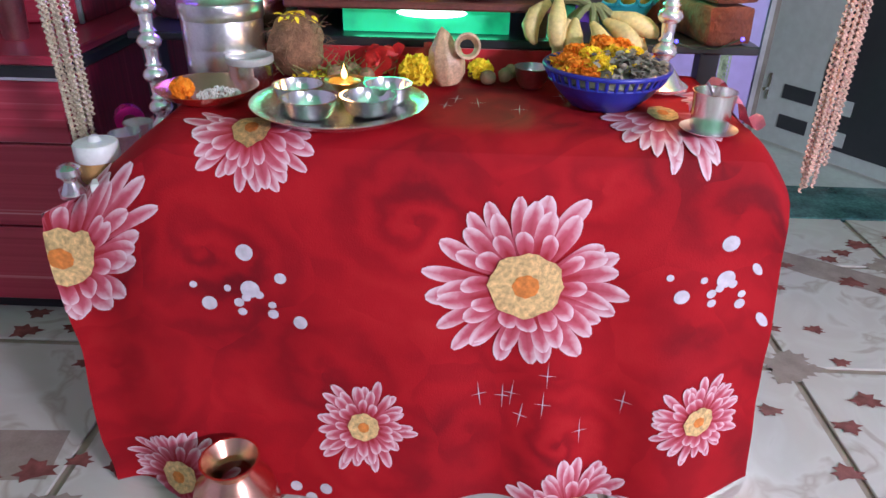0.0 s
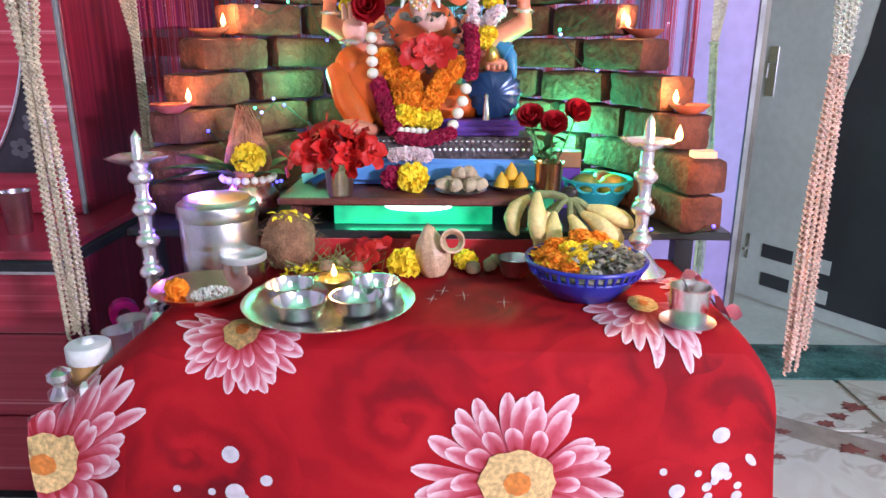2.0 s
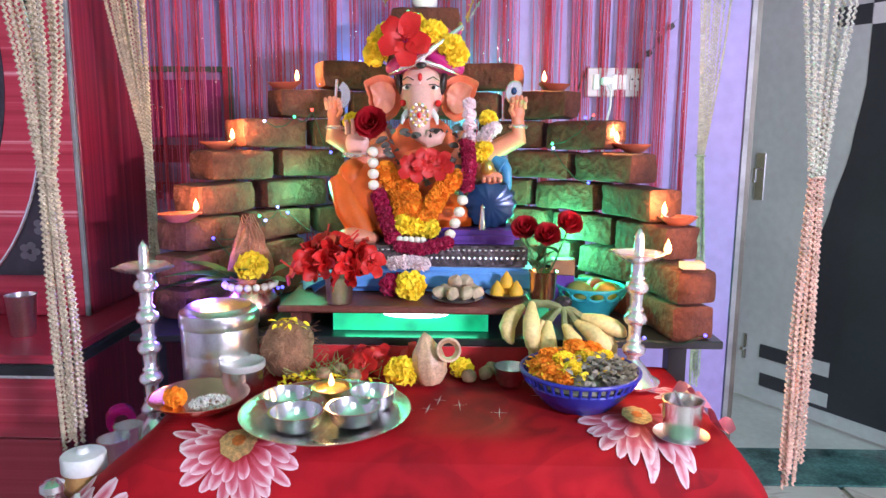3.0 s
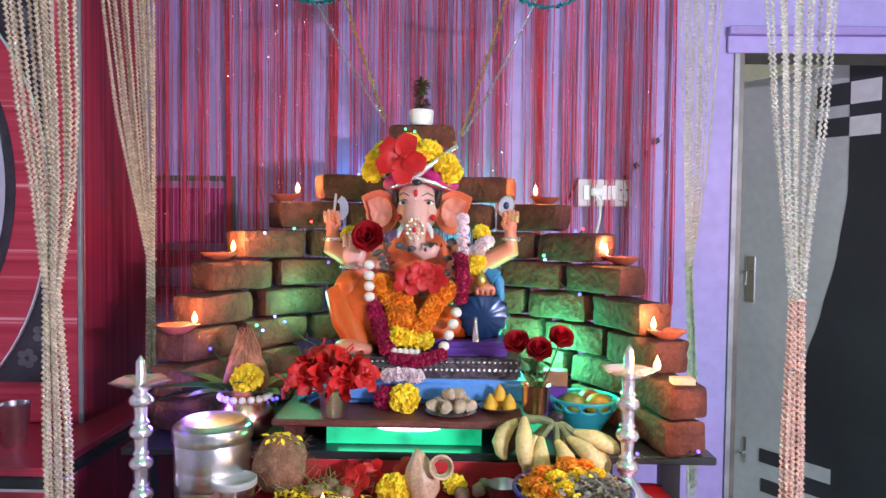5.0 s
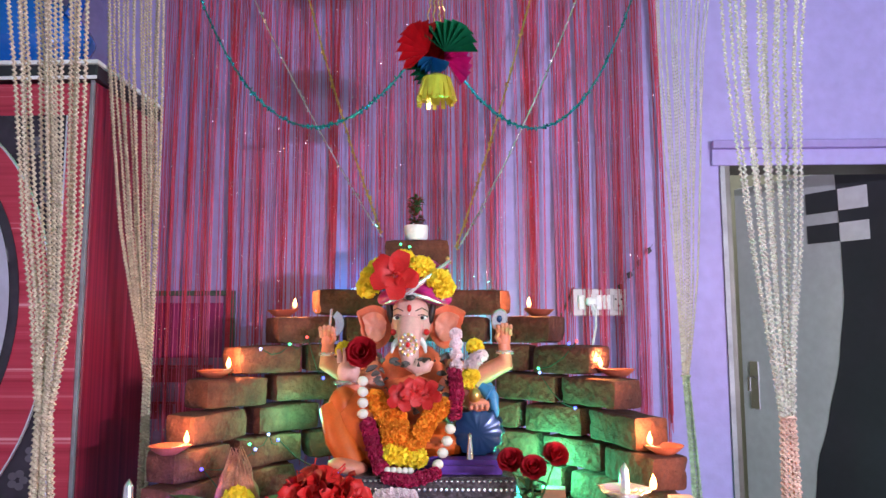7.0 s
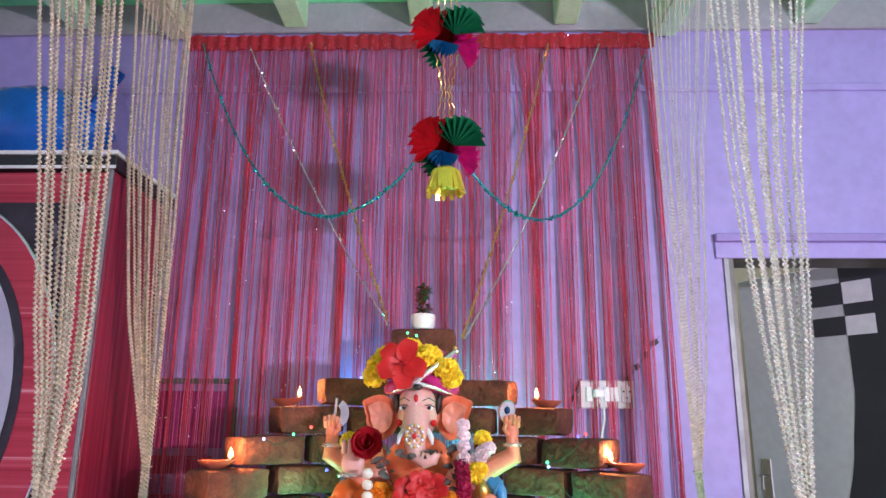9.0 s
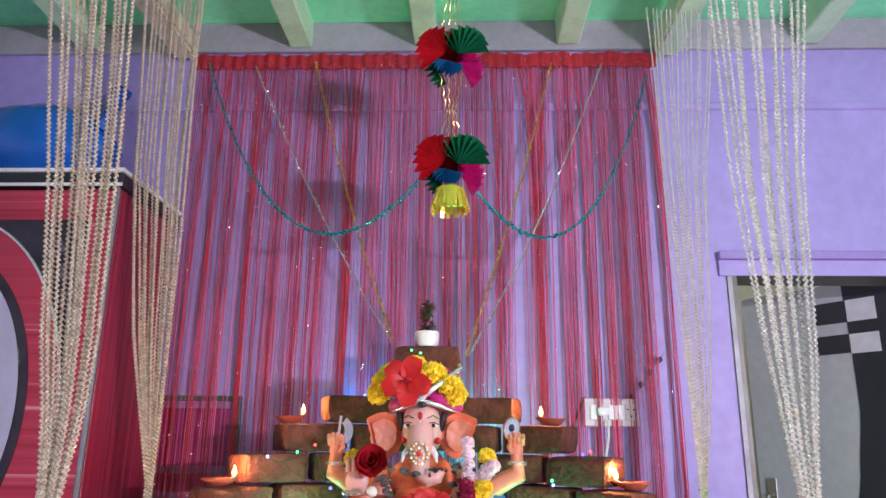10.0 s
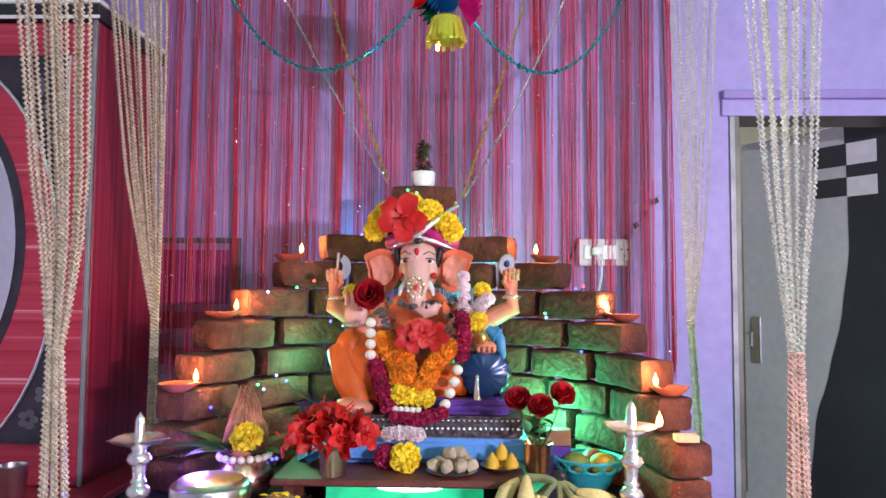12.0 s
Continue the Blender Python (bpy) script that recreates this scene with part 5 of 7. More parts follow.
lump((-0.09, 1.735, 1.222), 0.03, 0.013, 0.034, 13)
for k in range(4):
    limb([(-0.112 + 0.0145 * k, 1.733, 1.245), (-0.114 + 0.0155 * k, 1.73, 1.268), (-0.115 + 0.0155 * k, 1.722, 1.283 - 0.004 * abs(k - 1.5))], [0.008, 0.0068, 0.005], 13, 8)
limb([(-0.095 + 0.03 * math.cos(a), 1.745 + 0.02 * math.sin(a), 1.193) for a in [k * 0.6283 for k in range(11)]], 0.006, 9, 6)
limb([(0.16, 1.8, 1.2), (0.235, 1.77, 1.15), (0.24, 1.72, 1.145)], [0.035, 0.03, 0.02], 0)
lump((0.245, 1.70, 1.14), 0.028, 0.024, 0.018, 0)
lump((0.235, 1.69, 1.165), 0.016, 0.016, 0.02, 12)
for k in range(4):
    lump((0.225 + 0.013 * k, 1.677, 1.137), 0.006, 0.012, 0.008, 0, sub=2)
limb([(0.268, 1.73, 1.185), (0.282, 1.71, 1.16), (0.287, 1.715, 1.12), (0.283, 1.72, 1.09)], [0.014, 0.014, 0.01, 0.006], 7, 10)
limb([(0.25, 1.715, 1.185), (0.275, 1.705, 1.17)], [0.012, 0.02], 7, 10)
# fluted bolster with a tassel pin
merge(ib, lathe([(0.0, -0.042), (0.03, -0.04), (0.058, -0.028), (0.066, 0.0), (0.058, 0.028), (0.03, 0.04), (0.0, 0.042)], 48, wave=14, depth=0.06), pose(0.242, 1.715, 1.075, 90, 0, 0), 5)
merge(ib, lathe([(0.0, 0), (0.009, 0.0), (0.007, 0.02), (0.004, 0.05), (0.006, 0.055), (0.0, 0.062)], 10), pose(0.222, 1.64, 1.02), 9)
idol = part("idol", ib, IDOL, None, smooth=True)
tagged(idol, "painted seated elephant-headed clay idol with a magenta turban", "idol")

BLUE_CLOTH = material("sky_blue_cloth", (0.1, 0.3, 0.72), 0.65, spread=0.12, scale=10, bump=0.3, sheen=0.2)
bm = box(-0.1, 0.345, 1.585, 2.0, 0.875, 0.934, 0.012, seg=3)
plinth = thing("plinth", (0, 0, 0), "plinth wrapped in sky blue cloth under the idol", "plinth")
part("wrapped_block", rough_up(bm, 0.006, 12), BLUE_CLOTH, plinth, smooth=True)
fold_bm = grid_mesh(lambda u, v: Vector((-0.105 - 0.13 * v * (0.5 + 0.5 * u), 1.56 + 0.12 * u + 0.02 * math.sin(u * 9), 0.93 - 0.052 * v ** 0.7 + 0.006 * math.sin(u * 14 + v * 3))), [k / 14 for k in range(15)], [k / 8 for k in range(9)], lambda u, v: (u, v))
part("loose_fold", fold_bm, BLUE_CLOTH, plinth, smooth=True)

gar = thing("marigold_garland", (0.07, 1.7, 1.1), "orange marigold garland with a yellow end hung on the idol", "garland")
for a in chain([(-0.014, 1.685, 1.160), (0.017, 1.665, 1.106), (0.032, 1.655, 1.058)], 6):
    put("marigold", pom_a, a, 0.0235, gar)
for a in chain([(0.033, 1.665, 1.141), (0.052, 1.650, 1.087), (0.058, 1.645, 1.043)], 5):
    put("marigold", pom_a, a, 0.025, gar)
for a in chain([(0.162, 1.675, 1.142), (0.125, 1.655, 1.115), (0.102, 1.645, 1.075), (0.081, 1.640, 1.045)], 9):
    put("marigold", pom_a, a, 0.0235, gar)
for a in chain([(0.037, 1.635, 1.031), (0.092, 1.635, 1.023)], 3):
    put("yellow_marigold", pom_y, a, 0.028, gar)
wg = thing("bud_garland", (-0.03, 1.68, 1.1), "garland of white buds and crimson flowers on the idol", "garland")
for a in chain([(-0.043, 1.665, 1.203), (-0.041, 1.655, 1.124)], 4):
    put("white_bud", bud, a, 0.014, wg)
for a in chain([(-0.028, 1.655, 1.097), (-0.011, 1.635, 1.047), (0.009, 1.615, 1.002)], 7):
    put("crimson_flower", pom_c, a, 0.019, wg)
for a in chain([(0.174, 1.635, 1.091), (0.165, 1.625, 1.058), (0.145, 1.615, 1.011)], 4):
    put("white_bud", bud, a, 0.014, wg)
for a in chain([(0.030, 1.595, 0.983), (0.082, 1.585, 0.978), (0.138, 1.595, 0.994)], 8):
    put("crimson_flower", pom_c, a, 0.017, wg)
for a in chain([(0.026, 1.605, 1.000), (0.081, 1.605, 0.998)], 5):
    put("white_bud", bud, a, 0.009, wg)
for a in chain([(0.015, 1.565, 0.949), (0.051, 1.555, 0.955), (0.084, 1.565, 0.948)], 6):
    put("mauve_flower", pom_m, a, 0.017, wg)
for a in chain([(0.188, 1.695, 1.318), (0.189, 1.685, 1.240)], 4):
    put("pale_flower", pom_m, a, 0.016, wg)
for a in chain([(0.184, 1.685, 1.226), (0.190, 1.675, 1.177), (0.185, 1.665, 1.122)], 7):
    put("crimson_flower", pom_c, a, 0.018, wg)
DRY_LEAF = material("dry_dark_leaf", (0.09, 0.08, 0.07), 0.7, spread=0.4, scale=30)
dry = [mesh_of(leaf_blade(1, 0.5), "dry_leaf", DRY_LEAF, recalc=False)]
lg = thing("leaf_garland", (0.07, 1.7, 1.22), "thin garland of dark dried leaves round the idol's neck", "garland")
for a in chain([(-0.013, 1.720, 1.237), (0.004, 1.700, 1.195), (0.039, 1.680, 1.154), (0.082, 1.670, 1.130)], 15):
    put("dry_leaf", dry, a, 0.034, lg, rx=rnd.uniform(40, 120))
for a in chain([(0.161, 1.720, 1.239), (0.166, 1.700, 1.197), (0.145, 1.680, 1.155)], 12):
    put("dry_leaf", dry, a, 0.034, lg, rx=rnd.uniform(40, 120))
for a in chain([(0.0, 1.700, 1.258), (0.035, 1.685, 1.246), (0.09, 1.683, 1.246), (0.15, 1.695, 1.262), (0.2, 1.7, 1.262)], 20):
    put("dry_leaf", dry, a, 0.026, lg, rx=rnd.uniform(40, 120))
GROUP_F = "flowers laid on and before the idol"


def flower(name, meshes, place, size, label, **k):
    return tagged(put(name, meshes, place, size, **k), label, "flower", GROUP_F)


for p, s in (((0.033, 1.705, 1.468), 0.066),):
    flower("hibiscus", hib, p, s, "red hibiscus tucked into the turban", rx=85, ry=10, rz=rnd.uniform(-30, 30))
for p in ((-0.034, 1.760, 1.468), (-0.016, 1.770, 1.490), (-0.046, 1.770, 1.442), (0.099, 1.750, 1.493), (0.143, 1.740, 1.459), (0.155, 1.745, 1.435), (0.050, 1.770, 1.512)):
    flower("yellow_flower", pom_y, p, 0.031, "yellow flower tucked into the turban")
for p, s in (((0.088, 1.640, 1.179), 0.037), ((0.121, 1.640, 1.172), 0.037), ((0.056, 1.640, 1.165), 0.037)):
    flower("hibiscus", hib, p, s, "red hibiscus on the idol's chest", rx=80, ry=rnd.uniform(-20, 20), rz=rnd.uniform(-30, 30))
flower("rose", rose, (-0.050, 1.700, 1.270), 0.035, "large red rose in the idol's hand", rx=75, ry=-10, rz=0)
for p in ((0.237, 1.740, 1.285), (0.227, 1.720, 1.213), (0.216, 1.720, 1.196), (-0.105, 1.750, 1.278)):
    flower("yellow_flower", pom_y, p, 0.022, "small yellow flower beside the idol")
for p in ((0.237, 1.730, 1.251), (0.227, 1.725, 1.239), (0.249, 1.730, 1.261)):
    flower("white_flower", pom_m, p, 0.02, "pale ruffled flower beside the idol")
flower("yellow_flower", pom_y, (0.058, 1.530, 0.904), 0.035, "yellow marigold before the plinth")
flower("crimson_blossom", pom_c, (0.013, 1.550, 0.902), 0.028, "crimson flower before the plinth")

# ---- clay lamps with flames ----
CLAY = material("red_clay", (0.42, 0.1, 0.05), 0.7, spread=0.2, scale=30, bump=0.4)
FLAME = material("flame", (1, 0.7, 0.3), 0.5, emit=(1.0, 0.6, 0.2), power=4.5)


def flame_bm(s=1.0):
    return lathe([(0.0, 0.0), (0.005 * s, 0.003 * s), (0.0072 * s, 0.009 * s), (0.0055 * s, 0.017 * s), (0.0022 * s, 0.024 * s), (0.0, 0.032 * s)], 12)


def clay_lamp(place, turn, label, watts=2.5):
    th = thing("clay_lamp", place, label, "oil lamp", "clay lamps on the brick steps", turn=turn)
    body = lathe([(0.0, 0.0), (0.02, 0.0), (0.03, 0.006), (0.043, 0.018), (0.045, 0.021), (0.04, 0.02), (0.025, 0.01), (0.0, 0.009)], 24)
    for v in body.verts:
        if v.co.x > 0.02:
            v.co.x += (v.co.x - 0.02) * 0.7 * max(0, 1 - abs(v.co.y) / 0.03)
            v.co.z += 0.004 * max(0, 1 - abs(v.co.y) / 0.03)
    part("bowl", body, CLAY, th, smooth=True)
    part("wick", tube([(0.0, 0, 0.011), (0.03, 0, 0.018), (0.046, 0, 0.026)], 0.0025, 6), BUD, th)
    part("flame", flame_bm(0.95), FLAME, th, "small yellow flame", smooth=True, m=pose(0.046, 0, 0.026))
    f = th.matrix_basis @ Vector((0.05, 0, 0.05))
    lamp("flame_lamp", "POINT", f, watts, (1.0, 0.5, 0.16), 0.012)
    return th


LAB = "lit red clay oil lamp on a brick step"
clay_lamp((0.432, 2.0, 1.366), 225, LAB)
clay_lamp((0.615, 1.80, 1.203), 185, LAB)
clay_lamp((0.675, 1.6, 1.04), 212, LAB)
clay_lamp((-0.335, 2.0, 1.366), -25, LAB)
clay_lamp((-0.452, 1.765, 1.203), -20, LAB)
clay_lamp((-0.486, 1.575, 1.04), -12, LAB)

# ---- silver lamp stands ----
def lamp_stand(place, label, low, lit):
    th = thing("lamp_stand", place, label, "lamp stand", "silver lamp stands")
    h = low
    part("foot", lathe([(0.0, 0.0), (0.055, 0.0), (0.056, 0.006), (0.04, 0.016), (0.03, 0.03), (0.018, 0.045), (0.012, 0.052)], 28), SILVER, th, smooth=True)
    prof = [(0.012, 0.052)]
    z = 0.052
    while z < h - 0.03:
        for r, d in ((0.014, 0.006), (0.021, 0.011), (0.0245, 0.019), (0.021, 0.028), (0.013, 0.034), (0.017, 0.04), (0.012, 0.046), (0.0135, 0.062)):
            prof.append((r, z + d))
        z += 0.066
    prof += [(0.013, h - 0.01), (0.02, h - 0.004)]
    part("stem", lathe([p for p in prof if p[1] <= h - 0.003], 24), SILVER, th, smooth=True)
    dish = lathe([(0.0, h - 0.004), (0.02, h - 0.004), (0.042, h + 0.003), (0.052, h + 0.013), (0.0495, h + 0.014), (0.038, h + 0.007), (0.02, h + 0.003), (0.0, h + 0.002)], 60)
    for v in dish.verts:
        rr = math.hypot(v.co.x, v.co.y)
        if rr > 0.03:
            k = 1 + 0.24 * max(0, math.cos(5 * math.atan2(v.co.y, v.co.x))) ** 4 * (rr - 0.03) / 0.022
            v.co.x *= k
            v.co.y *= k
    part("dish", dish, SILVER, th, "five-spouted dish", smooth=True)
    part("finial", lathe([(0.0, h + 0.003), (0.011, h + 0.003), (0.0095, h + 0.05), (0.006, h + 0.056), (0.0, h + 0.066)], 16), SILVER, th, smooth=True)
    if lit:
        part("flame", flame_bm(1.05), FLAME, th, "small yellow flame", smooth=True, m=pose(0.055, -0.01, h + 0.012))
        lamp("flame_lamp", "POINT", Vector(place) + Vector((0.062, -0.02, h + 0.035)), 3.4, (1.0, 0.5, 0.16), 0.012)
    return th


left_dish, right_dish = (-0.476, 1.360, 0.965), (0.533, 1.385, 0.997)
lamp_stand((left_dish[0], left_dish[1], 0.6), "tall silver lamp stand with knobbed stem beside the cloth", left_dish[2] - 0.6, False)
lamp_stand((right_dish[0], right_dish[1], TABLE_Z + 0.006), "silver lamp stand with a lit wick behind the basket", right_dish[2] - TABLE_Z - 0.006, True)

# ---- offerings on the red cloth ----
TZ = TABLE_Z + 0.006
FLOWER_MIX = material("dried_petals", (0.26, 0.24, 0.2), 0.8, spread=0.4, scale=40, vary=0.2)
RICE = material("rice_grains", (0.75, 0.72, 0.7), 0.6, spread=0.1, scale=100)


def bowl(parent, x, y, z, r, h, mat=CHROME, name="bowl"):
    return part(name, lathe([(0.0, 0.0), (r * 0.6, 0.0), (r * 0.85, h * 0.3), (r, h * 0.95), (r * 1.05, h), (r * 0.97, h), (r * 0.82, h * 0.33), (r * 0.55, h * 0.08), (0.0, h * 0.08)], 30), mat, parent, smooth=True, m=pose(x, y, z))


tray = thing("steel_plate", (-0.072, 1.168, TZ), "large round steel plate holding small bowls and a lit lamp", "plate")
part("plate", lathe([(0.0, 0.0), (0.115, 0.0), (0.12, 0.003), (0.132, 0.016), (0.153, 0.019), (0.154, 0.021), (0.131, 0.019), (0.117, 0.005), (0.0, 0.004)], 56), BRUSHED, tray, smooth=True)
for bx, by, br, lab in ((-0.04, -0.06, 0.046, 0), (0.055, -0.035, 0.046, 0), (-0.075, 0.02, 0.044, 0), (0.08, 0.04, 0.042, 0)):
    bw = thing("steel_bowl", (-0.072 + bx, 1.168 + by, TZ + 0.005), "small polished steel bowl on the plate", "bowl", "bowls on the steel plate")
    bowl(bw, 0, 0, 0, br, 0.036)
dl = thing("brass_lamp", (-0.072, 1.225, TZ + 0.005), "small lit brass lamp on the steel plate", "oil lamp")
part("cup", lathe([(0.0, 0.0), (0.018, 0.0), (0.012, 0.012), (0.028, 0.03), (0.038, 0.036), (0.035, 0.037), (0.02, 0.028), (0.0, 0.026)], 24), BRASS, dl, smooth=True)
part("oil", lathe([(0.0, 0.0), (0.032, 0.0), (0.0, 0.002)], 20), material("lamp_oil", (0.5, 0.3, 0.05), 0.1), dl, m=pose(0, 0, 0.0335))
part("flame", flame_bm(0.85), FLAME, dl, "small yellow flame", smooth=True, m=pose(0, 0, 0.036))
lamp("flame_lamp", "POINT", (-0.072, 1.225, TZ + 0.075), 0.2, (1.0, 0.55, 0.2), 0.012)

cp = thing("copper_plate", (-0.32, 1.215, TZ), "shallow copper plate with rice and a marigold", "plate")
part("plate", lathe([(0.0, 0.0), (0.05, 0.0), (0.075, 0.012), (0.09, 0.024), (0.092, 0.026), (0.087, 0.025), (0.05, 0.005), (0.0, 0.004)], 40), COPPER, cp, smooth=True)
gr = bmesh.new()
rr = random.Random(3)
for k in range(260):
    a, q = rr.uniform(0, 6.28), 0.036 * math.sqrt(rr.random())
    own = bmesh.new()
    bmesh.ops.create_cube(own, size=1)
    merge(gr, own, Matrix.LocRotScale((0.02 + q * math.cos(a) * 1.1, q * math.sin(a), 0.007 + 0.016 * max(0, 1 - q / 0.036) * rr.random() + 0.003), Euler((rr.uniform(0, 3), rr.uniform(0, 3), rr.uniform(0, 3))), (0.0065, 0.002, 0.002)))
part("rice", gr, RICE, cp, "heap of white rice", kind="stuff")
put("marigold", pom_a, (-0.362, 1.205, TZ + 0.022), 0.02, cp)

can = thing("steel_canister", (-0.335, 1.385, TZ), "tall steel canister with a domed lid", "canister")
part("body", lathe([(0.0, 0.0), (0.073, 0.0), (0.077, 0.004), (0.078, 0.06), (0.0775, 0.062), (0.078, 0.066), (0.078, 0.138), (0.076, 0.14), (0.0, 0.139)], 48), STEEL, can, smooth=True)
part("lid", lathe([(0.08, 0.116), (0.0815, 0.118), (0.0815, 0.142), (0.079, 0.147), (0.07, 0.15), (0.066, 0.157), (0.03, 0.163), (0.0, 0.164)], 48), STEEL, can, "domed lid with coppery sheen", smooth=True)
tin = thing("steel_tin", (-0.268, 1.315, TZ), "small steel tin with a flat lid", "tin")
part("body", lathe([(0.0, 0.0), (0.038, 0.0), (0.041, 0.004), (0.042, 0.05), (0.0, 0.05)], 36), BRUSHED, tin, smooth=True)
part("lid", lathe([(0.0435, 0.045), (0.0455, 0.047), (0.0455, 0.057), (0.043, 0.059), (0.04, 0.0565), (0.0, 0.0565)], 36), TIN_LID, tin, smooth=True)

COIR = material("coconut_husk", (0.26, 0.13, 0.075), 0.9, spread=0.35, scale=40, fine=0.3, bump=1.0, bump_scale=120)
coco = thing("coconut", (-0.195, 1.40, TZ), "brown husked coconut with yellow petals on top", "coconut")
cb = rough_up(ball(0, 0, 0.062, 0.056, 0.054, 0.062, 4), 0.006, 30)
part("shell", cb, COIR, coco, smooth=True)
fb = bmesh.new()
for k in range(160):
    a, zz = rr.uniform(0, 6.28), rr.uniform(0.01, 0.11)
    q = 0.056 * math.sqrt(max(0.05, 1 - ((zz - 0.062) / 0.062) ** 2))
    p = Vector((q * math.cos(a), q * math.sin(a), zz))
    d = Vector((math.cos(a) * rr.uniform(0.3, 1), math.sin(a) * rr.uniform(0.3, 1), rr.uniform(-0.6, 0.9))) * rr.uniform(0.01, 0.025)
    merge(fb, tube([p, p + d, p + d * 1.6 + Vector((0, 0, -0.004))], 0.0005, 3))
part("fibres", fb, COIR, coco, kind="stuff")
pb = bmesh.new()
for k in range(34):
    a, q = rr.uniform(0, 6.28), rr.uniform(0, 0.04)
    merge(pb, leaf_blade(0.016, 0.008, 0.4), pose(q * math.cos(a), q * math.sin(a), 0.124 - q * q * 9, rr.uniform(-30, 30), rr.uniform(-30, 30), rr.uniform(0, 360)))
part("petals", pb, YELLOW, coco, "scattered yellow petals", kind="stuff", recalc=False)

loose = thing("scattered_petals", (-0.11, 1.36, TZ), "torn yellow petals and grass strewn on the cloth", "petals", kind="stuff")
pb = bmesh.new()
for k in range(150):
    merge(pb, leaf_blade(rr.uniform(0.01, 0.022), 0.007, 0.5), pose(rr.gauss(0.0, 0.05), rr.gauss(0, 0.025), rr.uniform(0.001, 0.012), rr.uniform(-40, 40), rr.uniform(-30, 10), rr.uniform(0, 360)))
part("petals", pb, YELLOW, loose, recalc=False)
pb = bmesh.new()
for k in range(70):
    a = rr.uniform(0, 6.28)
    x, y = rr.gauss(0.02, 0.05), rr.gauss(0.03, 0.02)
    merge(pb, tube([(x, y, 0.003), (x + 0.02 * math.cos(a), y + 0.02 * math.sin(a), 0.02), (x + 0.045 * math.cos(a), y + 0.045 * math.sin(a), rr.uniform(0.02, 0.05))], 0.0008, 3))
part("grass", pb, LEAF_PALE, loose)
NUT = material("betel_nut", (0.32, 0.2, 0.12), 0.7, spread=0.3, scale=60, bump=0.5)
for k in range(7):
    x, y = (-0.115, -0.085, -0.05, 0.165, 0.19, 0.225, 0.24)[k], (1.37, 1.40, 1.365, 1.40, 1.37, 1.39, 1.42)[k]
    tagged(part("betel_nut", rough_up(ball(0, 0, 0.014, 0.017, 0.015, 0.015, 2), 0.003, 60, k), NUT, smooth=True, m=pose(x, y, TZ, 0, 0, k * 50)), "small brown betel nut on the cloth", "nut", "betel nuts on the cloth")
for x, y, s in ((-0.03, 1.385, 0.036), (0.0, 1.42, 0.036), (-0.015, 1.40, 0.034), (0.07, 1.44, 0.034), (-0.045, 1.43, 0.03)):
    flower("hibiscus", hib, (x, y, TZ + 0.03), s, "wilted orange-red hibiscus lying on the cloth", rx=60, rz=rnd.uniform(-60, 60))
flower("yellow_flower", pom_y, (0.05, 1.352, TZ + 0.028), 0.033, "yellow marigold lying on the cloth")
flower("pale_flower", pom_y, (0.175, 1.40, TZ + 0.02), 0.024, "pale yellow flower lying on the cloth")
SHELL = material("conch_shell", (0.6, 0.38, 0.24), 0.4, spread=0.3, scale=25, fine=0.2, bump=0.3)
conch = thing("conch", (0.112, 1.362, TZ), "pale ridged conch shell with a round mouth", "conch")
part("shell", lathe([(0.0, 0.0), (0.022, 0.002), (0.034, 0.02), (0.036, 0.045), (0.03, 0.07), (0.02, 0.085), (0.012, 0.1), (0.0, 0.112)], 30, wave=9, depth=0.05), SHELL, conch, smooth=True, m=pose(0, 0, 0, 0, -8, 0))
part("mouth", lathe([(0.014, 0.0), (0.017, 0.01), (0.021, 0.016), (0.025, 0.016), (0.022, 0.005), (0.016, -0.004)], 24), SHELL, conch, "round pale mouth", smooth=True, m=pose(0.034, -0.02, 0.078, 70, 20, 0))
cup = thing("steel_cup", (0.275, 1.36, TZ), "small steel cup on the cloth", "cup")
bowl(cup, 0, 0, 0, 0.034, 0.04, STEEL)

BASKET = material("blue_basket_plastic", (0.02, 0.03, 0.32), 0.35, spread=0.12)


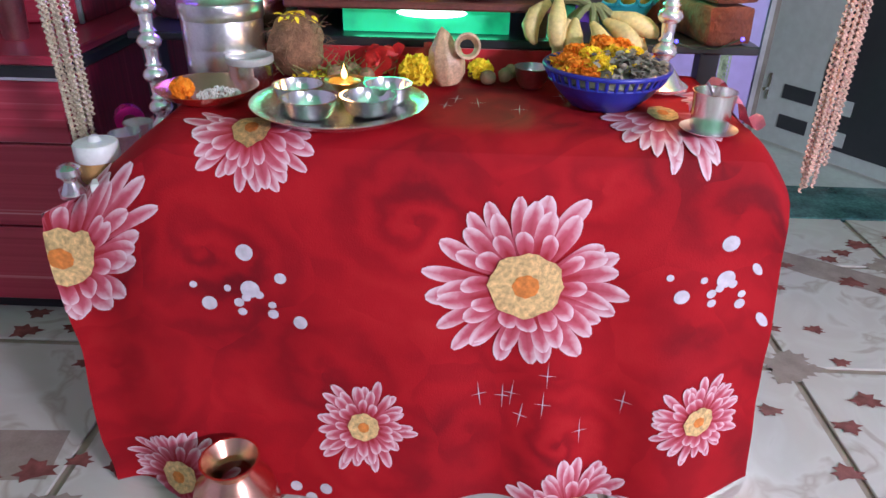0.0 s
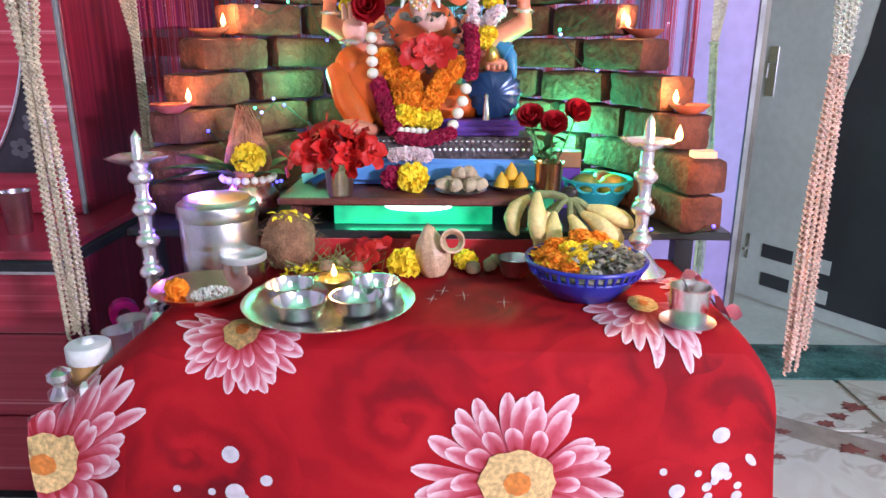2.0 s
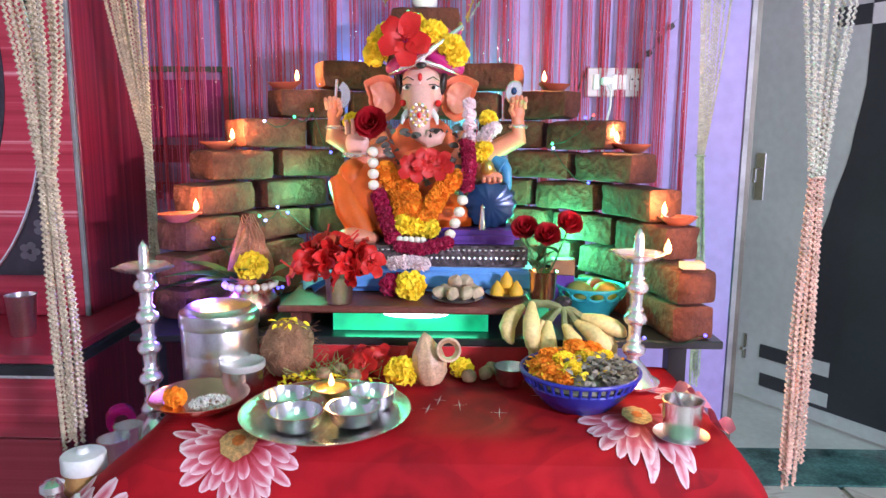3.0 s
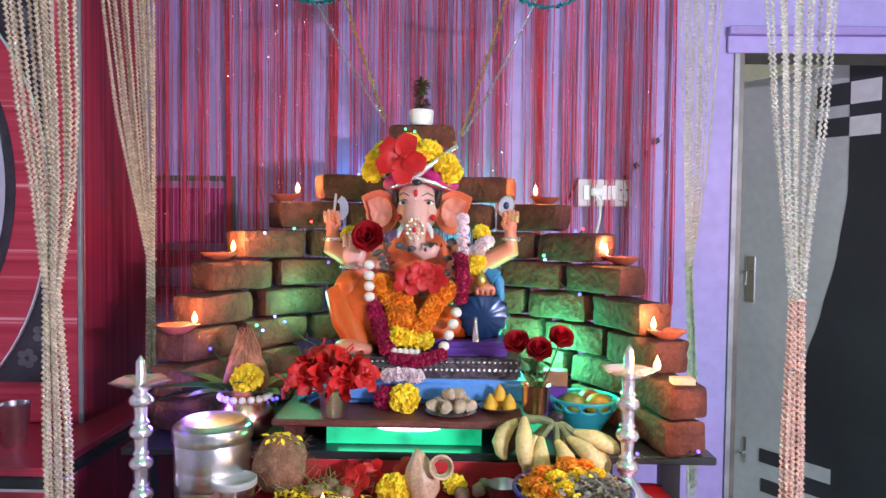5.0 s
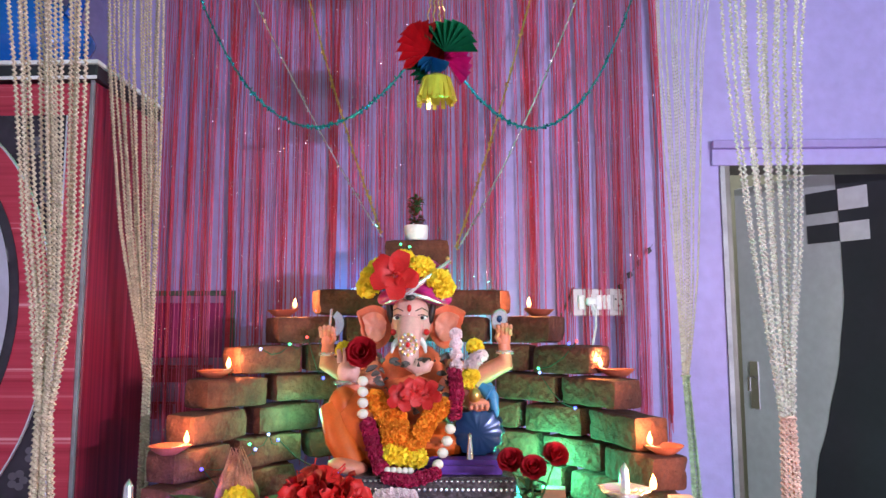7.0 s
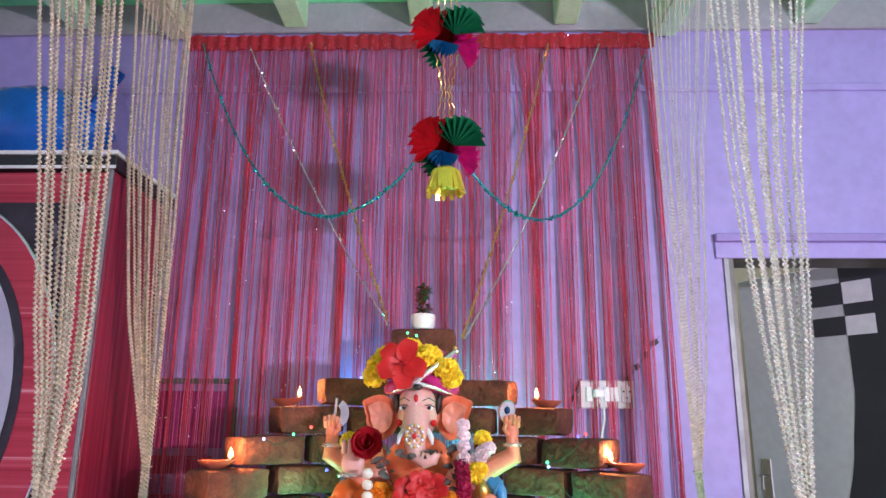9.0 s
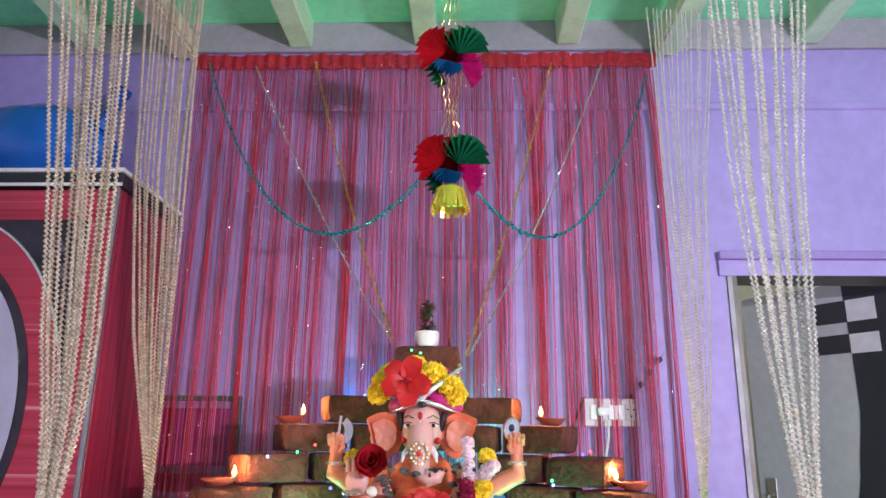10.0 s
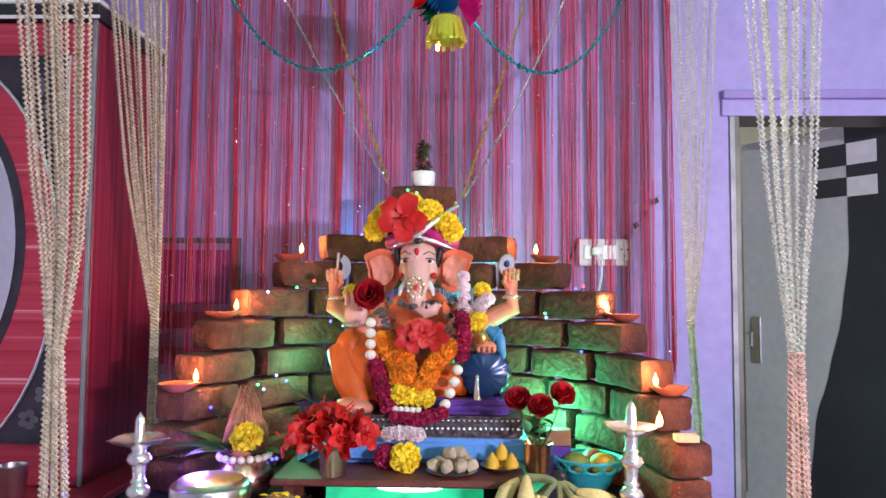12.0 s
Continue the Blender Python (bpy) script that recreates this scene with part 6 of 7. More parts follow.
def basket(name, place, r0, r1, h, mat, label, holes, slots):
    th = thing(name, place, label, "basket")
    bm = lathe([(0.0, 0.0), (r0, 0.0), (r0 + (r1 - r0) * 0.55, h * 0.4), (r0 + (r1 - r0) * 0.8, h * 0.68)], holes * 2)
    part("shell", bm, mat, th, smooth=True)
    part("rim", tube([(r1 * math.cos(a), r1 * math.sin(a), h) for a in [2 * math.pi * k / 40 for k in range(40)]], 0.0042, 8, closed=True), mat, th, smooth=True)
    part("band", tube([((r0 + (r1 - r0) * 0.8) * math.cos(a), (r0 + (r1 - r0) * 0.8) * math.sin(a), h * 0.68) for a in [2 * math.pi * k / 40 for k in range(40)]], 0.003, 6, closed=True), mat, th)
    q0, q1 = r0 + (r1 - r0) * 0.8, r1
    for k in range(holes):
        a = 2 * math.pi * k / holes
        if slots:
            pts = [(q0 * math.cos(a), q0 * math.sin(a), h * 0.68), (q1 * math.cos(a), q1 * math.sin(a), h)]
            part("rib", tube(pts, 0.0032, 6), mat, th)
        else:
            c = Vector(((q0 + q1) / 2 * math.cos(a), (q0 + q1) / 2 * math.sin(a), h * 0.84))
            t = Vector((-math.sin(a), math.cos(a), 0)) * (math.pi * (q0 + q1) / holes / 2)
            u = Vector(((q1 - q0) * math.cos(a), (q1 - q0) * math.sin(a), h * 0.32)) * 0.5
            part("ring", tube([c + t * math.cos(b) + u * math.sin(b) for b in [2 * math.pi * j / 14 for j in range(14)]], 0.004, 6, closed=True), mat, th, smooth=True)
    return th


basket("flower_basket", (0.40, 1.262, TZ), 0.06, 0.112, 0.07, BASKET, "royal blue plastic basket heaped with marigold petals", 40, True)
heap = thing("petal_heap", (0.40, 1.262, TZ + 0.045), "heap of orange and yellow petals beside dry grey flowers", "petals", kind="stuff")
for mat, cx, cy, sx, sy, n, hgt in ((MARIGOLD, -0.06, 0.005, 0.03, 0.04, 150, 0.036), (YELLOW, -0.04, -0.02, 0.035, 0.03, 80, 0.036), (MARIGOLD, 0.005, 0.05, 0.03, 0.02, 90, 0.052), (YELLOW, 0.04, 0.035, 0.025, 0.02, 50, 0.042), (FLOWER_MIX, 0.06, -0.02, 0.034, 0.04, 700, 0.038)):
    pb = bmesh.new()
    for k in range(n):
        x, y = rr.gauss(cx, sx), rr.gauss(cy, sy)
        d = math.hypot(x, y)
        if d > 0.096:
            x, y = x * 0.096 / d, y * 0.096 / d
            d = 0.096
        merge(pb, leaf_blade(rr.uniform(0.008, 0.014), 0.009, 0.8), pose(x, y, hgt * (1 - (d / 0.125) ** 2) * rr.uniform(0.75, 1.0) + 0.012, rr.uniform(-60, 60), rr.uniform(-70, 30), rr.uniform(0, 360)))
    part("petals", pb, mat, heap, recalc=False)
for x, y, z, q, kind in ((-0.075, 0.0, 0.03, 0.022, 0), (-0.06, -0.035, 0.028, 0.021, 0), (-0.05, 0.035, 0.038, 0.024, 0), (-0.03, 0.01, 0.04, 0.022, 1), (0.0, 0.045, 0.05, 0.026, 0), (0.03, 0.05, 0.048, 0.024, 0),
                      (-0.02, -0.03, 0.036, 0.02, 1), (0.05, 0.03, 0.04, 0.02, 1), (-0.04, -0.06, 0.022, 0.018, 0), (0.015, 0.015, 0.044, 0.02, 1)):
    put("marigold_head", (pom_a, pom_y)[kind], (0.40 + x, 1.262 + y, TZ + 0.045 + z), q, heap, stretch=(1, 1, 0.7))
part("filling", lathe([(0.0, -0.03), (0.07, -0.02), (0.09, 0.004), (0.07, 0.02), (0.0, 0.03)], 20), FLOWER_MIX, heap)

BANANA = material("ripe_banana", (0.8, 0.62, 0.26), 0.5, spread=0.22, scale=14, fine=0.15)
STALK = material("banana_stalk", (0.2, 0.22, 0.09), 0.7, spread=0.3, scale=40)
hub = Vector((0.389, 1.430, 0.882))
bunch = thing("banana_bunch", hub, "bunch of small ripe bananas with brown spots", "bananas")
for base, end, bow in (((0.308, 1.440, 0.882), (0.283, 1.410, 0.808), (-0.022, -0.006)), ((0.322, 1.420, 0.894), (0.325, 1.385, 0.796), (-0.006, -0.03)),
                       ((0.357, 1.410, 0.855), (0.367, 1.370, 0.770), (-0.010, -0.022)), ((0.390, 1.405, 0.850), (0.423, 1.370, 0.765), (0.004, -0.024)),
                       ((0.415, 1.415, 0.854), (0.478, 1.385, 0.797), (0.008, -0.018)), ((0.429, 1.430, 0.863), (0.521, 1.420, 0.824), (0.008, -0.012)),
                       ((0.437, 1.440, 0.843), (0.501, 1.420, 0.781), (0.008, 0.0)), ((0.351, 1.450, 0.850), (0.338, 1.430, 0.731), (-0.006, 0.0)), ((0.405, 1.450, 0.840), (0.414, 1.440, 0.709), (0.004, 0.0))):
    a, b = Vector(base) - hub, Vector(end) - hub
    d, w = b - a, Vector((bow[0], bow[1], 0.006))
    pts = [a, a + d * 0.14 + w * 0.45, a + d * 0.35 + w * 0.9, a + d * 0.62 + w, a + d * 0.85 + w * 0.6, a + d * 0.95 + w * 0.25, b]
    part("banana", tube(pts, [0.007, 0.012, 0.018, 0.0185, 0.0145, 0.009, 0.005], 10), BANANA, bunch, smooth=True)
    part("stem", tube([a * 0.08, a * 0.5 + Vector((0, -0.004, 0.006)), a * 1.02], [0.0085, 0.0065, 0.0072], 7), STALK, bunch, "green stem", smooth=True)
    part("tip", rough_up(ball(*b, 0.0055, sub=1), 0.001, 60), DARK, bunch, "dark dried tip")
part("crown", rough_up(ball(0, 0.006, 0.008, 0.02, 0.014, 0.016, 2), 0.004, 60), DARK, bunch, "dark cut crown")

PINK_RIBBON = material("pink_satin_ribbon", (0.65, 0.22, 0.35), 0.35, spread=0.3, scale=30)
gl = thing("steel_glass", (0.549, 1.110, 0.735), "steel glass standing on a small saucer", "glass")
part("saucer", lathe([(0.0, 0.0), (0.03, 0.0), (0.045, 0.006), (0.047, 0.008), (0.03, 0.004), (0.0, 0.003)], 32), STEEL, gl, smooth=True)
part("cup", lathe([(0.0, 0.004), (0.027, 0.004), (0.03, 0.008), (0.034, 0.066), (0.036, 0.069), (0.0325, 0.069), (0.027, 0.012), (0.0, 0.011)], 32), CHROME, gl, smooth=True)
part("spoon", tube([(0.02, 0.0, 0.02), (-0.012, 0.01, 0.08)], 0.002, 6), STEEL, gl)

sash = thing("satin_ribbon", (0.6, 1.19, 0.738), "crumpled pink satin ribbon behind the steel glass", "ribbon")
part("band", rough_up(grid_mesh(lambda u, v: Vector((-0.06 + 0.11 * u, 0.0 - 0.06 * u * u + 0.03 * v, 0.004 + 0.05 * math.sin(math.pi * min(u * 1.25, 1)) + 0.01 * math.sin(u * 19 + v * 2))), [k / 24 for k in range(25)], [0, 0.33, 0.66, 1], lambda u, v: (u, v)), 0.004, 30), PINK_RIBBON, sash, smooth=True)

# ---- small things on the side stool ----
jar = thing("plastic_jar", (-0.508, 1.141, 0.603), "small jar of brown powder with a white screw lid", "jar")
part("body", lathe([(0.0, 0.0), (0.033, 0.0), (0.036, 0.004), (0.036, 0.04), (0.033, 0.046), (0.0, 0.046)], 28), material("amber_jar", (0.4, 0.22, 0.08), 0.25, spread=0.3, scale=30), jar, smooth=True)
part("lid", lathe([(0.037, 0.04), (0.0385, 0.042), (0.0385, 0.068), (0.036, 0.071), (0.012, 0.073), (0.008, 0.082), (0.0, 0.084)], 28), WHITE, jar, "white screw lid", smooth=True)
pep = thing("steel_shaker", (-0.528, 1.074, 0.603), "small waisted steel shaker on the stool", "shaker")
part("body", lathe([(0.0, 0.0), (0.02, 0.0), (0.021, 0.004), (0.012, 0.022), (0.012, 0.026), (0.021, 0.036), (0.02, 0.047), (0.01, 0.054), (0.0, 0.055)], 24), CHROME, pep, smooth=True)
tagged(part("paper_box", box(-0.03, 0.03, -0.015, 0.015, 0, 0.022, 0.002), WHITE, m=Matrix.Translation((-0.466, 1.085, 0.603)) @ pose(0, 0, 0, 0, 0, 20)), "small white paper box on the stool", "box")
for k, (px, r, h) in enumerate((((-0.508, 1.251, 0.603), 0.03, 0.05), ((-0.503, 1.303, 0.603), 0.028, 0.055))):
    cn = thing("silver_cup", px, "small silver cup on the stool", "cup", "cups on the stool")
    bowl(cn, 0, 0, 0, r, h, SILVER)
rib = thing("ribbon_roll", (-0.560, 1.387, 0.603), "roll of shiny multicoloured ribbon", "ribbon")
part("roll", lathe([(0.014, -0.015), (0.03, -0.015), (0.03, 0.015), (0.014, 0.015), (0.014, -0.015)], 24), PINK_FOIL, rib, m=pose(0, 0, 0.031, 90, 0, 30), smooth=True)

# ---- copper pot on the floor before the table ----
lota = thing("copper_pot", pose(-0.256, 0.895, 0.0) @ Matrix.Diagonal((1.08, 1.08, 1.24, 1)), "round copper pot with a narrow neck on the floor", "pot")
part("body", lathe([(0.0, 0.0), (0.04, 0.0), (0.065, 0.02), (0.075, 0.05), (0.066, 0.085), (0.042, 0.108), (0.036, 0.118), (0.046, 0.136), (0.05, 0.139), (0.046, 0.139), (0.031, 0.118), (0.034, 0.106), (0.06, 0.08), (0.066, 0.05), (0.0, 0.012)], 40), COPPER, lota, smooth=True)

# ---- things beside the idol ----
PZ = 0.874
vs1 = thing("hibiscus_pot", (-0.098, 1.482, 0.875), "small steel pot packed with red hibiscus blooms", "flower pot")
part("pot", lathe([(0.0, 0.0), (0.026, 0.0), (0.028, 0.004), (0.031, 0.056), (0.033, 0.06), (0.03, 0.06), (0.0, 0.052)], 28), STEEL, vs1, smooth=True)
hc = vs1.matrix_basis.translation
for k in range(26):
    a, q = k * 2.4, 0.018 + 0.072 * math.sqrt(k / 26)
    put("hibiscus_bloom", hib, (hc.x + q * math.cos(a) * 0.92 - 0.006, hc.y + q * math.sin(a) * 0.6 - 0.01, hc.z + 0.145 - q * 0.75 + 0.01 * math.sin(k)), 0.042, vs1, stretch=(1, 0.8, 1.25), rx=45 * math.sin(a) * -1 + 40, ry=60 * math.cos(a) * q / 0.09)
kal = thing("coconut_pot", (-0.321, 1.564, 0.800), "copper pot with a husked coconut set in leaves", "pot")
part("pot", lathe([(0.0, 0.0), (0.045, 0.0), (0.068, 0.03), (0.068, 0.06), (0.05, 0.085), (0.045, 0.095), (0.055, 0.105), (0.05, 0.106), (0.0, 0.1)], 36), COPPER, kal, smooth=True)
for k in range(18):
    a = 2 * math.pi * k / 18
    part("white_bead", ball(0.056 * math.cos(a), 0.056 * math.sin(a), 0.098, 0.009, sub=2), BUD, kal, smooth=True)
HUSK = material("pale_coconut_husk", (0.42, 0.17, 0.1), 0.85, spread=0.35, scale=30, fine=0.3, bump=0.8, bump_scale=90)
part("husk", rough_up(lathe([(0.0, 0.09), (0.035, 0.1), (0.05, 0.13), (0.044, 0.17), (0.022, 0.21), (0.008, 0.23), (0.0, 0.236)], 24, wave=3, depth=0.1), 0.005, 30), HUSK, kal, smooth=True)
fibre = bmesh.new()
for k in range(70):
    a, q = k * 2.4, 0.047 * (0.55 + 0.45 * ((k * 7) % 10) / 10)
    h = 0.12 + 0.06 * ((k * 3) % 8) / 8
    tipz = 0.215 + 0.05 * ((k * 5) % 9) / 9
    merge(fibre, tube([(q * math.cos(a), q * math.sin(a), h - 0.02), (q * 0.82 * math.cos(a), q * 0.82 * math.sin(a), (h + tipz) / 2), (0.012 * math.cos(a * 1.7), 0.012 * math.sin(a * 1.7), tipz)], [0.0035, 0.003, 0.0006], 4))
part("fibre_tuft", fibre, HUSK, kal, "pointed reddish fibre tuft", smooth=True)
for k, (rz, ry, ln) in enumerate(((200, -28, 0.15), (185, -12, 0.19), (170, -20, 0.17), (180, -40, 0.13), (-35, -30, 0.09), (-80, -55, 0.085), (-120, -50, 0.09), (30, -40, 0.1), (235, -30, 0.12))):
    part("mango_leaf", leaf_blade(ln, 0.045, 0.35), LEAF, kal, m=pose(0.03 * math.cos(radians(rz)), 0.03 * math.sin(radians(rz)), 0.1, 0, ry, rz), recalc=False)
kc = kal.matrix_basis.translation
put("yellow_marigold", pom_y, (kc.x + 0.022, kc.y - 0.055, kc.z + 0.15), 0.034, kal)
SEED = material("pale_nuts", (0.5, 0.38, 0.26), 0.75, spread=0.3, scale=40, bump=0.5)
pl = thing("nut_plate", (0.164, 1.517, 0.877), "flat steel plate with pale wrinkled nuts", "plate")
part("plate", lathe([(0.0, 0.0), (0.045, 0.0), (0.058, 0.006), (0.045, 0.003), (0.0, 0.003)], 28), STEEL, pl, smooth=True)
for k in range(9):
    part("nut", rough_up(ball(0, 0, 0, 0.017, 0.014, 0.015, 2), 0.006, 50, k), SEED, pl, m=pose((-0.042, -0.01, 0.02, 0.045, -0.025, 0.008, 0.035, -0.005, 0.02)[k], (-0.01, -0.03, -0.02, -0.005, 0.01, 0.015, 0.02, 0.0, 0.0)[k], 0.018 + (0.024 if k > 6 else 0), k * 40, 0, k * 70))
sw = thing("sweet_plate", (0.277, 1.552, 0.877), "small steel plate with yellow pointed sweets", "plate")
part("plate", lathe([(0.0, 0.0), (0.035, 0.0), (0.05, 0.01), (0.047, 0.01), (0.034, 0.003), (0.0, 0.003)], 28), STEEL, sw, smooth=True)
SWEET = material("yellow_sweet", (0.75, 0.42, 0.03), 0.6, spread=0.15, scale=40)
for x, y, z in ((-0.022, -0.012, 0.003), (0.022, -0.012, 0.003), (0.0, 0.018, 0.003), (0.0, 0.0, 0.022)):
    part("sweet", lathe([(0.0, 0.0), (0.013, 0.0), (0.016, 0.008), (0.011, 0.022), (0.004, 0.033), (0.0, 0.038)], 14, wave=6, depth=0.07), SWEET, sw, m=pose(x, y, z), smooth=True)
cg = thing("copper_tumbler", (0.358, 1.533, 0.877), "copper tumbler holding three red roses", "tumbler")
part("cup", lathe([(0.0, 0.0), (0.026, 0.0), (0.028, 0.004), (0.032, 0.062), (0.034, 0.065), (0.03, 0.064), (0.0, 0.01)], 28), COPPER, cg, smooth=True)
gc = cg.matrix_basis.translation
for k, p in enumerate(((0.311, 1.500, 1.040), (0.357, 1.480, 1.028), (0.410, 1.520, 1.049))):
    v = Vector(p)
    put("rose", rose, v, 0.026, cg, rx=50, ry=(-15, 0, 15)[k], rz=0)
    o = [(0.0, 0.0, 0.03), ((v.x - gc.x) * 0.5, (v.y - gc.y) * 0.5, 0.09), (v.x - gc.x, v.y - gc.y + 0.008, v.z - gc.z - 0.012)]
    part("stem", tube(o, 0.002, 5), LEAF, cg)
for k in range(9):
    part("leaf", leaf_blade(0.05, 0.024, 0.3), LEAF, cg, m=pose(rr.uniform(-0.02, 0.03), rr.uniform(-0.02, 0.02), rr.uniform(0.06, 0.11), 0, rr.uniform(-60, 10), rr.uniform(0, 360)), recalc=False)
TURQ = material("turquoise_plastic", (0.03, 0.38, 0.48), 0.35, spread=0.1)
fbk = (0.497, 1.655, 0.800)
basket("fruit_basket", (fbk[0], fbk[1] + 0.03, 0.80), 0.045, 0.082, 0.075, TURQ, "turquoise plastic basket with ring rim and fruit", 12, False)
for k, (x, y, c, lab) in enumerate(((-0.03, -0.01, (0.16, 0.2, 0.05), "green mango in the turquoise basket"), (0.034, -0.012, (0.55, 0.32, 0.05), "yellow-orange mango in the turquoise basket"), (0.02, 0.035, (0.45, 0.06, 0.04), "red apple in the turquoise basket"))):
    tagged(part("fruit", ball(0, 0, 0, 0.036, 0.03, 0.031, 3), material("fruit_skin", c, 0.4, spread=0.3, scale=20), smooth=True, m=pose(fbk[0] + x, fbk[1] + 0.03 + y, 0.858, 0, 12, 30 * k)), lab, "fruit", "fruit in the basket")
CARD = material("brown_card", (0.33, 0.16, 0.09), 0.7, spread=0.2)
cardbox = thing("incense_box", (0.428, 1.605, 0.800), "brown and violet card box behind the fruit", "box")
cardbox.matrix_basis = cardbox.matrix_basis @ pose(0.0, 0.1, 0, 0, 0, -8)
part("carton", box(-0.03, 0.03, -0.02, 0.02, 0.0, 0.1, 0.002), PURPLE, cardbox)
part("flap", box(-0.03, 0.03, -0.02, 0.02, 0.101, 0.14, 0.002), CARD, cardbox)
mb = thing("match_box", (0.668, 1.460, 0.972), "small pale matchbox on the bricks", "matchbox")
mb.matrix_basis.translation.z = 0.964
part("sleeve", box(-0.024, 0.024, -0.016, 0.016, 0.0, 0.014, 0.001), material("pale_pink_card", (0.6, 0.36, 0.33), 0.6), mb)
mp = thing("potted_plant", (0.062, 2.06, 1.6015), "small artificial plant in a white pot on the top brick", "plant")
part("pot", lathe([(0.0, 0.0), (0.03, 0.0), (0.036, 0.008), (0.038, 0.04), (0.036, 0.046), (0.0, 0.043)], 24), WHITE, mp, smooth=True)
DARK_RED = material("dark_red_foliage", (0.2, 0.03, 0.02), 0.6, spread=0.3)
for mat, n in ((LEAF, 90), (DARK_RED, 60)):
    pb = bmesh.new()
    for k in range(n):
        a, h = rr.uniform(0, 6.28), rr.uniform(0.0, 0.09)
        merge(pb, leaf_blade(rr.uniform(0.015, 0.026), 0.01, 0.3), pose(0.008 * math.cos(a), 0.008 * math.sin(a), 0.045 + h, 0, rr.uniform(-60, 10), math.degrees(a)))
    part("foliage", pb, mat, mp, recalc=False)

# ---- string lights ----
WIRE = material("dark_green_wire", (0.01, 0.04, 0.02), 0.5)
GLOW = {"blue": material("blue_bulb", (0.2, 0.2, 1), 0.3, emit=(0.1, 0.08, 1.0), power=3), "green": material("green_bulb", (0.2, 1, 0.5), 0.3, emit=(0.05, 1.0, 0.35), power=2.2),
        "white": material("pale_bulb", (0.8, 0.9, 1), 0.3, emit=(0.25, 0.3, 1.0), power=3), "red": material("red_bulb", (1, 0.1, 0.1), 0.3, emit=(1.0, 0.06, 0.05), power=2.5)}


def string_light(spots, label):
    a = Vector(spots[0][1])
    th = thing("string_light", a, label, "string light", "string lights on the bricks")
    pts = []
    for (c0, p0), (c1, p1) in zip(spots, spots[1:]):
        for f in (0, 0.33, 0.67):
            q = Vector(p0).lerp(Vector(p1), f) - a
            pts.append(q + Vector((0.006 * math.sin(f * 9), 0.004, -0.02 * f * (1 - f) * 4)))
    part("wire", tube(pts + [Vector(spots[-1][1]) - a], 0.0016, 5), WIRE, th)
    for c, p in spots:
        part("bulb", ball(0, 0, 0, 0.0042, sub=2), GLOW[c], th, c + " glowing bulb", smooth=True, m=Matrix.Translation(Vector(p) - a + Vector((0, -0.005, 0.002))))
    return th


string_light([("blue", (-0.392, 1.820, 1.271)), ("white", (-0.344, 1.820, 1.275)), ("green", (-0.272, 1.850, 1.287)), ("red", (-0.227, 1.860, 1.306)), ("blue", (-0.177, 1.850, 1.195)), ("blue", (-0.229, 2.000, 1.382)), ("green", (-0.184, 2.030, 1.431)), ("white", (-0.123, 2.050, 1.450)), ("green", (-0.092, 2.050, 1.428))], "string of blue and green bulbs over the brick steps")
string_light([("blue", (-0.085, 1.580, 0.994)), ("blue", (-0.285, 1.800, 1.037)), ("white", (-0.306, 1.780, 1.054)), ("green", (-0.343, 1.740, 1.035)), ("white", (-0.322, 1.720, 1.026)), ("blue", (-0.436, 1.660, 0.988)), ("blue", (-0.264, 1.600, 0.879)), ("blue", (-0.254, 1.600, 0.881))], "string of blue and white bulbs hanging on the bricks")
string_light([("blue", (0.490, 1.820, 1.289)), ("red", (0.511, 1.820, 1.295)), ("green", (0.411, 1.850, 1.221)), ("white", (0.414, 1.850, 1.210)), ("blue", (0.496, 1.770, 1.125))], "string of blue and pale bulbs on the bricks")
string_light([("blue", (0.702, 1.452, 0.817)), ("blue", (0.571, 1.455, 0.809))], "blue bulbs along the bench edge")
string_light([("green", (0.019, 2.010, 1.582)), ("green", (0.046, 2.010, 1.574))], "green bulbs on the top brick")

# ---- floor tiles with printed leaves ----
tile_mesh = mesh_of(box(-0.265, 0.265, -0.265, 0.265, -0.0035, 0.004, 0.002), "tile", FLOOR)
for i in range(-6, 4):
    for j in range(-7, 3):
        x, y = 0.725 + 0.55 * i, 1.165 + 0.55 * j
        x0, x1, y0, y1 = max(x - 0.275, -2.4), min(x + 0.275, 2.4), max(y - 0.275, -2.6), min(y + 0.275, 2.352)
        if x1 - x0 < 0.05 or y1 - y0 < 0.05:
            continue
        ob = new("tile", tile_mesh)
        ob.parent = room
        whole = x1 - x0 > 0.54 and y1 - y0 > 0.54
        ob.matrix_basis = pose((x0 + x1) / 2, (y0 + y1) / 2, 0, 0, 0, 90 * ((i + j) % 4) if whole else 0) @ Matrix.Diagonal(((x1 - x0) / 0.55, (y1 - y0) / 0.55, 1, 1))


